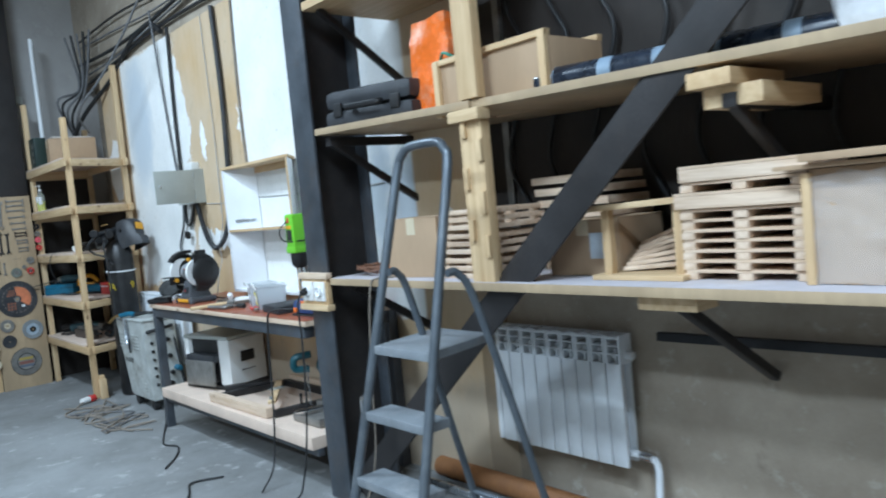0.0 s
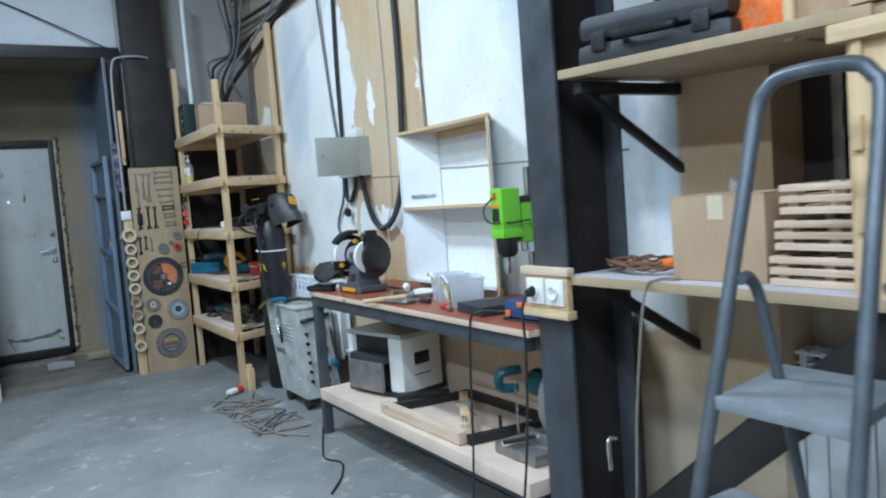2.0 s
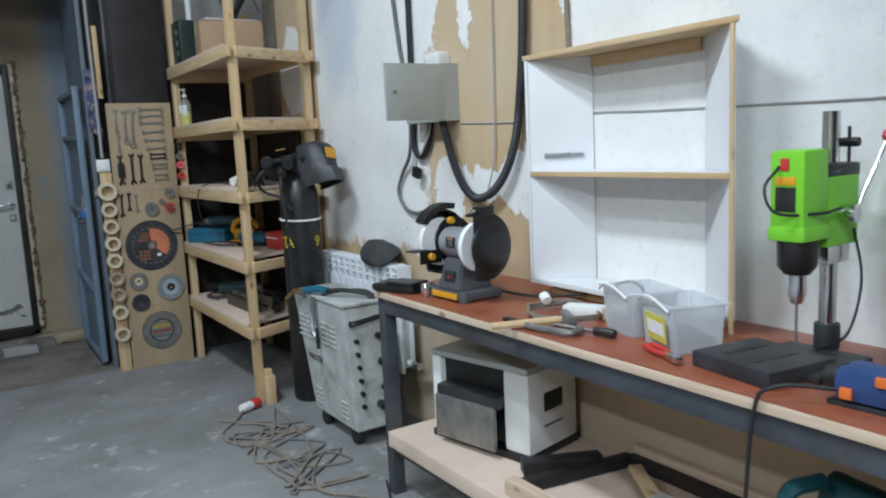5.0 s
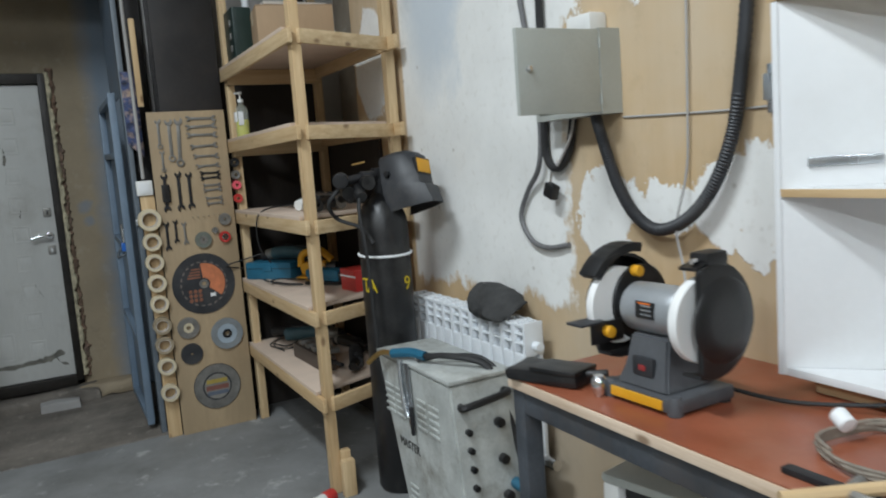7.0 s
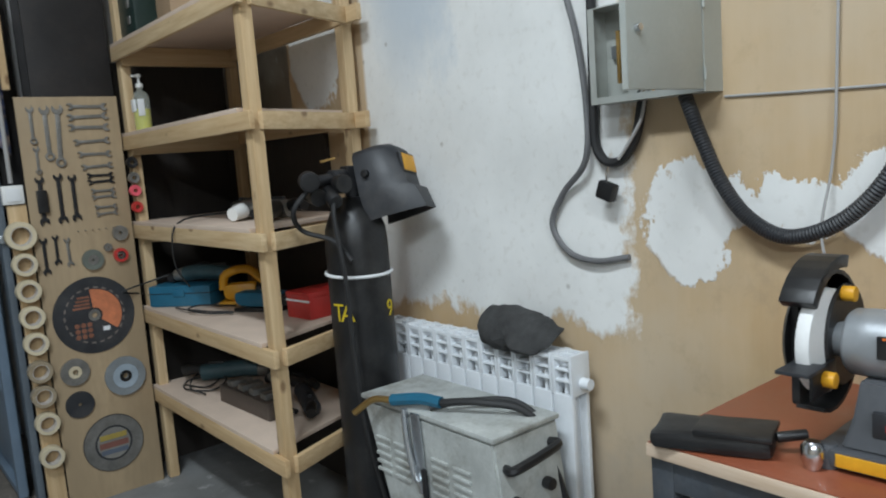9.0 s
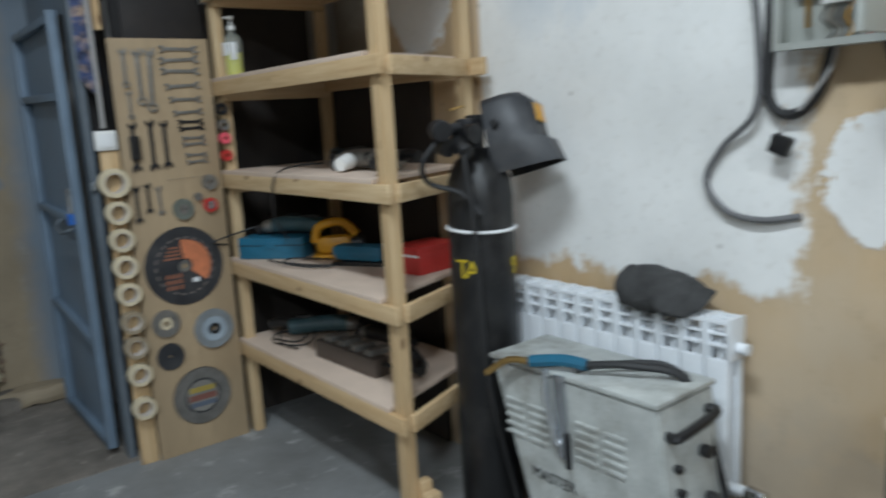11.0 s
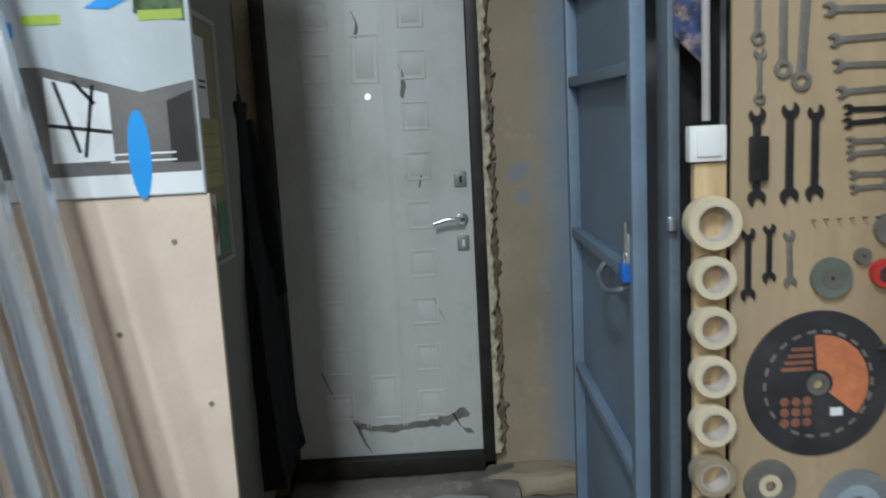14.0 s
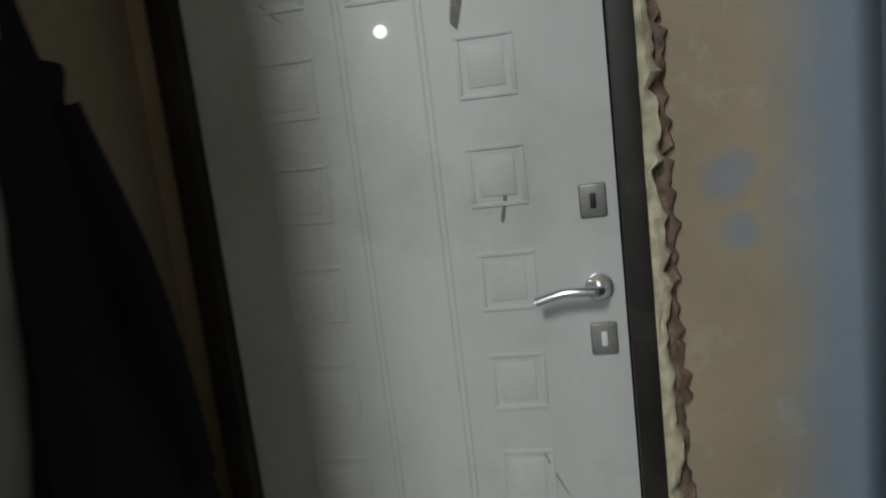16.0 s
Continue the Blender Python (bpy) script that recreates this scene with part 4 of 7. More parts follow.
coil = thing("extension_cable", "tangled tan extension cable on the bench", "cable", pose(2.08, 4.52, 0.9))
loop = [(0.11 * math.cos(a) + 0.02 * math.sin(3 * a), 0.13 * math.sin(a) + 0.02 * math.cos(2 * a), 0.006 + 0.012 * (k / 18)) for k in range(30) for a in (k * 0.75,)]
part("cord", tube(loop, 0.0045, 6, 4), M_TANCABLE, coil)
part("socket_block", box(-0.03, 0.03, -0.12, 0.06, 0.0, 0.035, 0.01, pose(0.05, -0.05, 0.0, 0, 0, 25)), M_WHITEPL, coil, "dusty white socket block")
part("plug", rod((0.02, 0.09, 0.03), (0.03, 0.12, 0.045), 0.018, bev=0.004), M_PAPER, coil)
hammer = thing("ball_hammer", "old hammer with dark steel head on the bench", "hammer", pose(2.0, 4.4, 0.896, 0, 0, 60))
part("head", rod((-0.05, 0, 0.024), (0.05, 0, 0.024), 0.022, 14, bev=0.006), M_TOOLSTEEL, hammer)
part("handle", tube([(0, 0.0, 0.024), (0, 0.1, 0.02), (0, 0.24, 0.014)], 0.012), M_PINE_Y, hammer)
clamp = thing("c_clamp", "grey steel clamp lying on the bench", "clamp", pose(1.93, 4.38, 0.9, 0, 0, 10))
part("frame", tube([(0.03, -0.08, 0.01), (-0.03, -0.08, 0.01), (-0.04, 0.0, 0.01), (-0.03, 0.09, 0.01), (0.03, 0.1, 0.01)], 0.011), M_TOOLSTEEL, clamp)
part("screw", rod((0.025, -0.13, 0.01), (0.025, 0.02, 0.01), 0.006), M_TOOLSTEEL, clamp)
part("grip", rod((0.025, -0.2, 0.012), (0.025, -0.13, 0.012), 0.014, bev=0.003), M_BLACK, clamp)
bit_bar = solo("flat_chisel", box(1.895, 1.92, 4.42, 4.6, 0.897, 0.909, 0.003), M_BLACKSTEEL, "flat black steel chisel on the bench edge", "chisel")
offcut = solo("wood_offcut", box(2.13, 2.28, 4.33, 4.38, 0.897, 0.94, 0.003, Matrix.Translation((0, 0, 0))), M_PALEWOOD_X, "small pale wood offcut on the bench", "offcut")
cutters = thing("side_cutters", "red-handled pliers on the bench edge", "pliers", pose(1.94, 3.95, 0.898, 0, 0, 70))
for s in (1, -1):
    part("handle", tube([(0, s * 0.004, 0.012), (0.05, s * 0.016, 0.012), (0.11, s * 0.012, 0.012)], 0.008), M_RED, cutters)
part("jaw", box(-0.05, 0.005, -0.012, 0.012, 0.002, 0.02, 0.004), M_CHROME, cutters)
pouch = thing("tool_pouch", "black leather tool pouch on the bench corner", "pouch", pose(1.92, 5.30, 0.897, 0, 0, 20))
part("body", roughen(box(-0.05, 0.06, -0.1, 0.12, 0, 0.036, 0.014), 0.006, 14, 2), M_BLACK, pouch)
part("flap", roughen(box(-0.055, 0.05, -0.1, 0.04, 0.034, 0.045, 0.004), 0.004, 14, 2, 3), M_BLACK, pouch)
part("toggle", rod((0.0, -0.1, 0.03), (0.02, -0.15, 0.035), 0.01, bev=0.003), M_BLACK, pouch)
chuck = thing("drill_chuck", "small steel drill chuck beside the grinder", "chuck", pose(1.93, 5.13, 0.897))
part("body", lathe([(0, 0), (0.012, 0), (0.02, 0.018), (0.02, 0.04), (0.012, 0.05), (0, 0.05)], 14), M_CHROME, chuck)
cable("power_cable", [(2.16, 4.98, 0.91), (2.2, 4.8, 0.905), (2.3, 4.6, 0.93), (2.34, 4.45, 0.985), (2.28, 4.33, 0.95), (2.2, 4.36, 0.905)], 0.005, M_RUBBER, "black grinder power cable lying on the bench")

# socket box at the column
sock = thing("socket_box", "pine board with two white wall sockets on the column", "socket")
part("board", box(1.868, 1.893, 3.045, 3.275, 0.985, 1.105, 0.002), M_PINE_Y, sock)
part("ledge", box(1.85, 1.894, 3.03, 3.28, 0.955, 0.984, 0.003), M_PINE_Y, sock)
for sy in (3.21, 3.105):
    f = part("faceplate", box(1.858, 1.868, sy - 0.047, sy + 0.047, 1.0, 1.094, 0.005), M_WHITEPL, sock)
    part("socket_ring", lathe([(0.026, 0), (0.026, 0.012), (0.02, 0.012), (0.019, 0.003), (0, 0.003)], 20, pose(1.8585, sy, 1.047, 0, -90)), M_PAPER, f)
    for dz in (-0.009, 0.009):
        part("pin_hole", rod((1.8562, sy + dz, 1.047), (1.8535, sy + dz, 1.047), 0.003, 8), M_BLACK, f)
part("plug", rod((1.855, 3.21, 1.047), (1.82, 3.21, 1.042), 0.021, 14, 0.014, bev=0.004), M_BLACK, sock, "black plug")
cable("power_cable", [(1.82, 3.21, 1.04), (1.80, 3.215, 0.98), (1.805, 3.22, 0.8), (1.81, 3.26, 0.45), (1.78, 3.3, 0.12), (1.72, 3.34, 0.008), (1.55, 3.6, 0.006)], 0.005, M_RUBBER, "black power cable hanging from the socket")
cable("power_cable", [(1.95, 3.5, 0.93), (1.86, 3.6, 0.93), (1.845, 3.64, 0.85), (1.84, 3.66, 0.5), (1.83, 3.66, 0.32), (1.79, 3.64, 0.1), (1.68, 3.58, 0.007)], 0.005, M_RUBBER, "black power cable hanging over the bench edge")
cable("power_cable", [(1.95, 2.62, 1.112), (1.89, 2.66, 1.113), (1.865, 2.69, 1.06), (1.87, 2.75, 0.7), (1.88, 2.8, 0.3), (1.84, 2.88, 0.04), (1.7, 2.85, 0.006)], 0.0045, M_TANCABLE, "dusty tan cable hanging from the shelf")

# ---- under the bench ----
pl = thing("thickness_planer", "white portable thickness planer on the lower shelf", "planer", pose(2.19, 5.0, 0.295, 0, 0, 12))
part("base", box(-0.16, 0.16, -0.25, 0.25, 0, 0.03, 0.006), M_BLACK, pl)
part("end_housing", box(-0.15, 0.15, -0.25, -0.13, 0.03, 0.34, 0.012), M_WHITEPL, pl)
part("end_housing", box(-0.15, 0.15, 0.2, 0.25, 0.03, 0.34, 0.012), M_WHITEPL, pl)
part("top_cover", box(-0.155, 0.155, -0.25, 0.25, 0.34, 0.365, 0.01), M_CABINETGREY, pl)
part("dark_opening", box(-0.12, 0.13, -0.13, 0.2, 0.04, 0.335), M_BLACK, pl)
part("front_hood", box(-0.19, -0.12, -0.13, 0.19, 0.19, 0.24, 0.012), M_DKGREY, pl)
part("feed_table", box(-0.2, -0.18, -0.12, 0.19, 0.03, 0.2, 0.006), M_TOOLSTEEL, pl, "polished folding feed table")
part("side_vent", box(-0.06, 0.05, -0.256, -0.249, 0.18, 0.25, 0.002), M_BLACK, pl)
part("side_slot", box(-0.06, 0.05, -0.254, -0.249, 0.12, 0.125), M_DKGREY, pl)
for fx in (-0.13, 0.13):
    for fy in (-0.22, 0.22):
        part("foot", rod((fx, fy, 0), (fx, fy, 0.012), 0.02), M_RUBBER, pl)

fr = thing("saw_fixture", "dark welded angle-steel fixture with a wooden fence", "fixture", pose(0, 0, 0.297))
for p, q in (((1.93, 4.58, 0.02), (2.38, 4.5, 0.02)), ((2.38, 4.5, 0.02), (2.38, 3.72, 0.02)), ((2.38, 3.78, 0.02), (1.93, 3.85, 0.02))):
    part("angle_bar", bar(p, q, 0.045, 0.04), M_DARKSTEEL, fr)
part("box_section", bar((2.02, 4.68, 0.03), (2.28, 4.55, 0.03), 0.06, 0.05), M_DARKSTEEL, fr)
part("wood_fence", bar((1.9, 4.6, 0.03), (1.91, 3.86, 0.03), 0.045, 0.055), M_PALEWOOD, fr, "pale planed wooden fence")
part("wood_fence", bar((2.41, 4.5, 0.045), (2.41, 3.6, 0.045), 0.03, 0.05), M_PALEWOOD, fr)
part("wood_link", bar((2.25, 4.36, 0.075), (1.93, 3.86, 0.085), 0.045, 0.018), M_PINE_Y, fr, "diagonal wooden link")
part("link_plate", bar((2.11, 4.16, 0.09), (2.11, 4.11, 0.09), 0.08, 0.003), M_CABINETGREY, fr)
part("wing_nut", rod((1.945, 3.89, 0.09), (1.945, 3.89, 0.115), 0.012, 8), M_CHROME, fr)
part("clamp_bolt", rod((2.1, 3.83, 0.04), (2.1, 3.83, 0.1), 0.008, 8), M_BLACKSTEEL, fr)

M_SAWTEAL = mat("dark_teal_tool_plastic", (0.006, 0.075, 0.095), 0.45, 0, 0.15, 8, 90, dirt=(0.05, 0.07, 0.07))
ms = thing("chop_saw", "old chop saw with large grey blade guard under the bench", "saw", pose(2.12, 3.55, 0.297))
part("base", box(-0.16, 0.2, -0.14, 0.14, 0, 0.05, 0.012), M_TOOLSTEEL, ms)
part("blade_guard", lathe([(0, -0.02), (0.16, -0.02), (0.168, -0.012), (0.168, 0.02), (0.15, 0.03), (0, 0.03)], 36, pose(0.06, -0.09, 0.235, 90, 0, 12)), mat("dull_grey_guard", (0.30, 0.29, 0.27), 0.55, 0.3), ms)
part("blade_hub", lathe([(0, -0.01), (0.04, -0.01), (0.04, 0.012), (0, 0.012)], 20, pose(0.06, -0.045, 0.235, 90, 0, 12)), M_BLACK, ms)
part("motor", rod((0.06, -0.04, 0.26), (0.05, 0.1, 0.28), 0.06, 20, bev=0.01), M_SAWTEAL, ms)
part("grip", tube([(-0.06, 0.05, 0.36), (-0.14, 0.08, 0.35), (-0.14, 0.09, 0.29), (-0.07, 0.06, 0.28)], 0.02), M_SAWTEAL, ms, "teal plastic handle")
part("pivot_arm", bar((0.14, 0.02, 0.03), (0.08, 0.02, 0.25), 0.04, 0.03, (1, 0, 0)), M_BLACKSTEEL, ms)
part("vise_screw", rod((-0.2, 0.02, 0.075), (0.0, -0.03, 0.075), 0.013), M_CHROME, ms)
part("vise_jaw", box(-0.05, -0.02, -0.09, 0.06, 0.05, 0.1, 0.004), M_TOOLSTEEL, ms)
part("vise_jaw", box(0.05, 0.08, -0.09, 0.06, 0.05, 0.1, 0.004), M_TOOLSTEEL, ms)
chain = thing("hanging_chain", "thin steel chain hanging beside the saw handle", "chain")
for k in range(12):
    part("link", tube([(2.03 + 0.004 * math.cos(a), 3.6 + 0.004 * math.sin(a) * (k % 2), 0.6 - k * 0.019 + 0.011 * math.sin(a)) for a in (0, 1.57, 3.14, 4.71, 6.28)], 0.0018, 5, 2), M_CHROME, chain)

# ---- welder, gas bottle, cloth ----
wd = thing("welding_machine", "scuffed pale grey welding machine cabinet on the floor", "welder", pose(2.1, 6.3, 0, 0, 0, 0))
WX, WE = -0.125, 0.135


def leaning(y_low0, y_low1, y_top0, y_top1, x0, x1, z0, z1, bev):
    """A block whose ends slope as they rise."""
    b = bmesh.new()
    v = [b.verts.new((x, y, z)) for z, ya, yb in ((z0, y_low0, y_low1), (z1, y_top0, y_top1)) for x, y in ((x0, ya), (x1, ya), (x1, yb), (x0, yb))]
    for f in ((3, 2, 1, 0), (4, 5, 6, 7), (0, 1, 5, 4), (1, 2, 6, 5), (2, 3, 7, 6), (3, 0, 4, 7)):
        b.faces.new([v[i] for i in f])
    bmesh.ops.bevel(b, geom=list(b.edges), offset=bev, segments=2, affect="EDGES")
    return b


def end_y(z):
    return -0.38 + 0.085 * (z - 0.08) / 0.62


part("body", leaning(-0.38, 0.12, -0.295, 0.335, WX, WE, 0.08, 0.7, 0.008), M_WELDER, wd)
part("top_lid", box(WX - 0.004, WE + 0.004, -0.302, 0.34, 0.7, 0.716, 0.005), M_WELDER, wd)
for gy in (0.23, 0.13, -0.06, -0.16):
    for k in range(5):
        part("louvre", box(WX - 0.007, WX + 0.002, gy - 0.038, gy + 0.038, 0.58 - k * 0.027, 0.59 - k * 0.027, 0.002), M_WELDER, wd)
for gy in (0.06, -0.25):
    for k in range(4):
        part("louvre", box(WX - 0.007, WX + 0.002, gy - 0.036, gy + 0.036, 0.2 - k * 0.026, 0.21 - k * 0.026, 0.002), M_WELDER, wd)
ye = end_y(0.63)
part("handle", tube([(-0.09, ye, 0.62), (-0.085, ye - 0.035, 0.625), (0.08, ye - 0.035, 0.645), (0.09, ye, 0.645)], 0.014), M_BLACK, wd, "black carrying handle")
for k in range(6):
    z = 0.53 - k * 0.065
    part("knob", rod((-0.075, end_y(z), z), (-0.075, end_y(z) - 0.022, z), 0.012, 14, bev=0.003), M_BLACK, wd)
for k in range(3):
    z = 0.54 - k * 0.13
    part("knob", rod((0.05, end_y(z), z), (0.05, end_y(z) - 0.028, z), 0.018, 14, bev=0.003), M_BLACK, wd)
part("cable_plug", rod((0.09, end_y(0.31), 0.31), (0.09, end_y(0.31) - 0.08, 0.31), 0.022, 14, bev=0.003), M_BLUE, wd, "blue cable connector")
part("cable_plug", rod((0.02, end_y(0.2), 0.2), (0.02, end_y(0.2) - 0.06, 0.2), 0.022, 14, bev=0.003), M_BLACK, wd)
for fy in (-0.31, 0.05):
    for fx in (-0.09, 0.1):
        part("wheel", rod((fx - 0.02, fy, 0.042), (fx + 0.02, fy, 0.042), 0.042, 16, bev=0.004), M_RUBBER, wd)
txt = bpy.data.curves.new("lettering", "FONT")
txt.body, txt.size, txt.extrude = "MASTER", 0.05, 0.0008
lettering = new("lettering", txt)
lettering.data.materials.append(M_BLACK)
lettering.parent, lettering.matrix_basis = wd, pose(WX - 0.0015, 0.165, 0.355, 90, 0, -90)
part("torch_holder", tube([(WX - 0.012, 0.085, 0.72), (WX - 0.016, 0.075, 0.62), (WX - 0.018, 0.05, 0.53), (WX - 0.014, 0.035, 0.5)], 0.011, 10), M_GALV, wd, "bent steel torch holder")
part("torch_holder", bar((WX - 0.01, 0.035, 0.715), (WX - 0.01, 0.02, 0.46), 0.006, 0.045, (0, 1, 0)), M_GALV, wd)
part("torch_holder", bar((WX - 0.018, 0.0, 0.55), (WX - 0.018, -0.005, 0.44), 0.012, 0.018, (0, 1, 0)), M_BLACKSTEEL, wd)
torch = thing("welding_torch", "blue welding torch with brass tip lying on the welder", "torch", pose(2.1, 6.31, 0.716, 0, 0, 4))
part("grip", tube([(-0.13, 0.14, 0.02), (-0.1, 0.04, 0.035), (-0.08, -0.03, 0.03)], 0.019), M_BLUE, torch)
part("nozzle", tube([(-0.13, 0.14, 0.02), (-0.145, 0.22, 0.01), (-0.17, 0.29, -0.04)], 0.011), mat("brass_tip", (0.6, 0.38, 0.14), 0.35, 0.9), torch, "brass nozzle")
part("hose", tube([(-0.08, -0.03, 0.03), (-0.03, -0.15, 0.04), (0.05, -0.27, 0.0), (0.09, -0.33, -0.2), (0.1, -0.4, -0.5), (0.12, -0.42, -0.77)], 0.012), M_RUBBER, torch)
part("hose", tube([(-0.1, 0.0, 0.012), (0.0, -0.1, 0.03), (0.07, -0.22, 0.02), (0.1, -0.3, -0.1), (0.1, -0.3, -0.45)], 0.008), M_RUBBER, torch)

gas = thing("gas_cylinder", "tall black gas cylinder with yellow letters beside the shelving", "gas cylinder", pose(2.13, 6.83, 0))
part("body", lathe([(0, 0), (0.1, 0), (0.113, 0.02), (0.113, 1.19), (0.108, 1.25), (0.085, 1.31), (0.05, 1.345), (0.035, 1.36), (0, 1.36)], 36), M_BLACK, gas)
part("neck", rod((0, 0, 1.355), (0, 0, 1.44), 0.025, 16, bev=0.004), M_BLACKSTEEL, gas)
valve = part("valve", box(-0.03, 0.03, -0.025, 0.025, 1.42, 1.47, 0.008), M_BLACKSTEEL, gas)
part("regulator", rod((-0.03, -0.01, 1.43), (-0.1, -0.03, 1.43), 0.03, 18, bev=0.006), M_BLACKSTEEL, gas)
part("gauge", rod((-0.09, -0.06, 1.41), (-0.09, -0.1, 1.41), 0.032, 20, bev=0.004), M_BLACK, gas)
part("gauge", rod((-0.16, 0.0, 1.38), (-0.17, -0.06, 1.37), 0.03, 20, bev=0.004), M_BLACK, gas)
part("gauge", rod((-0.19, -0.03, 1.43), (-0.21, -0.08, 1.425), 0.034, 20, bev=0.004), M_BLACKSTEEL, gas)
part("gauge_face", rod((-0.21, -0.08, 1.425), (-0.2108, -0.082, 1.4248), 0.027, 20), M_BLACK, gas)
part("outlet", rod((-0.1, -0.03, 1.43), (-0.2, -0.04, 1.42), 0.02, 14, bev=0.003), M_BLACKSTEEL, gas)
part("adjuster", rod((-0.12, -0.03, 1.39), (-0.13, -0.1, 1.35), 0.026, 16, bev=0.005), M_BLACK, gas)
part("hose", tube([(-0.2, -0.04, 1.4), (-0.25, -0.02, 1.33), (-0.2, 0.02, 1.26), (-0.13, -0.06, 1.22), (-0.1, -0.12, 1.15)], 0.009, 8), M_RUBBER, gas)
part("wing_handle", bar((-0.13, -0.02, 1.49), (-0.07, -0.02, 1.5), 0.008, 0.008), mat("brass_tip", (0.6, 0.38, 0.14)), gas, "brass wing handle")
part("rope_ring", tube([(0.118 * math.cos(a), 0.118 * math.sin(a), 1.09 + 0.006 * math.sin(a)) for a in [k * math.pi / 8 for k in range(17)]], 0.006, 6, 2), M_PAPER, gas, "pale rope tie")
part("hose", tube([(-0.1, -0.05, 1.42), (-0.15, -0.11, 1.3), (-0.14, -0.13, 1.1), (-0.12, -0.14, 0.6), (-0.05, -0.2, 0.1)], 0.008), M_RUBBER, gas)
for ch, ang in (("\u0422", 191), ("A", 210), ("9", 297)):
    c = bpy.data.curves.new("letter", "FONT")
    c.body, c.size, c.extrude, c.align_x = ch, 0.085, 0.001, "CENTER"
    c.materials.append(mat("yellow_letter_paint", (0.75, 0.55, 0.02), 0.6))
    lo = new("letter", c)
    lo.parent = gas
    lo.matrix_basis = Matrix.Rotation(radians(ang + 90), 4, "Z") @ pose(0, -0.1135, 0.93, 90)

mask = thing("welding_mask", "dark grey welding mask with amber visor hung on the cylinder", "mask", pose(2.23, 6.76, 1.40, -14, 10, 26) @ Matrix.Diagonal((0.88, 0.88, 0.88, 1)))
shell = bmesh.new()
rings = []
for z, w, d in ((0.145, 0.06, 0.03), (0.135, 0.09, 0.075), (0.11, 0.108, 0.1), (0.0, 0.112, 0.118), (-0.04, 0.112, 0.122), (-0.06, 0.11, 0.15), (-0.15, 0.085, 0.175)):
    rings.append([shell.verts.new((x, y, z)) for x, y in ((-w, 0.07), (-w, -0.01), (-w * 0.8, -d * 0.65), (-w * 0.5, -d), (w * 0.5, -d), (w * 0.8, -d * 0.65), (w, -0.01), (w, 0.07))])
for p, q in zip(rings, rings[1:]):
    for i in range(7):
        shell.faces.new((p[i], p[i + 1], q[i + 1], q[i]))
shell.faces.new(rings[0])
bmesh.ops.recalc_face_normals(shell, faces=shell.faces)
bmesh.ops.solidify(shell, geom=list(shell.faces), thickness=0.006)
part("shell", shell, M_DKGREY, mask)
part("visor_rim", box(-0.058, 0.058, -0.121, -0.1, 0.004, 0.09, 0.006), M_BLACK, mask)
part("visor", box(-0.05, 0.05, -0.1235, -0.118, 0.012, 0.082, 0.002), M_YELLOW, mask, "amber glass visor")
part("head_knob", rod((-0.108, 0.02, 0.03), (-0.13, 0.02, 0.03), 0.016, 12, bev=0.003), M_BLACK, mask)

rag = bmesh.new()
bmesh.ops.create_icosphere(rag, subdivisions=4, radius=0.12)
for v in rag.verts:
    v.co.x *= 0.75
    v.co.y *= 1.3
    v.co.z = v.co.z * 0.5 * (1 + 0.5 * math.sin(v.co.y * 9))
    v.co += noise.noise_vector(v.co * 6) * 0.03 + noise.noise_vector(Vector((v.co.x * 12, v.co.y * 34, v.co.z * 20))) * 0.014
    v.co += Vector((2.33, 6.22, 0.915))
    v.co.z = max(v.co.z - max(0, 2.33 - v.co.x) * 0.45, 0.79)
solo("black_rag", rag, M_CLOTH, "crumpled black cloth lying on the radiator", "cloth")

# ---- switchboard and wall cables ----
eb = thing("electric_panel", "grey metal electric panel on the wall with its door standing open", "electric panel")
EX, EY0, EY1, EZ0, EZ1 = 2.35, 5.566, 5.915, 1.588, 1.845
part("back", box(2.424, 2.43, EY0, EY1, EZ0, EZ1), M_CABINETGREY, eb)
part("side_wall", box(EX, 2.424, EY0, EY0 + 0.003, EZ0, EZ1), M_CABINETGREY, eb)
part("side_wall", box(EX, 2.424, EY1 - 0.003, EY1, EZ0, EZ1), M_CABINETGREY, eb)
part("top_wall", box(EX, 2.424, EY0 + 0.003, EY1 - 0.003, EZ1 - 0.003, EZ1), M_CABINETGREY, eb)
part("bottom_wall", box(EX, 2.424, EY0 + 0.003, EY1 - 0.003, EZ0, EZ0 + 0.003), M_CABINETGREY, eb)
part("front_lip", box(EX, EX + 0.003, EY0 + 0.003, EY1 - 0.003, EZ0 + 0.003, EZ0 + 0.018), M_CABINETGREY, eb)
part("front_lip", box(EX, EX + 0.003, EY1 - 0.02, EY1 - 0.003, EZ0 + 0.018, EZ1 - 0.003), M_CABINETGREY, eb)
panel_door = part("door", box(2.05, 2.348, EY0 + 0.002, EY0 + 0.005, EZ0 + 0.006, EZ1 - 0.004, 0.001), M_CABINETGREY, eb)
part("door_fold", box(2.05, 2.053, EY0 + 0.005, EY0 + 0.018, EZ0 + 0.006, EZ1 - 0.004), M_CABINETGREY, panel_door)
part("door_fold", box(2.053, 2.345, EY0 + 0.005, EY0 + 0.018, EZ0 + 0.006, EZ0 + 0.009), M_CABINETGREY, panel_door)
part("lock", rod((2.085, EY0 + 0.012, 1.725), (2.085, EY0 - 0.012, 1.725), 0.009, 14, bev=0.002), M_CHROME, panel_door, "small chrome lock")
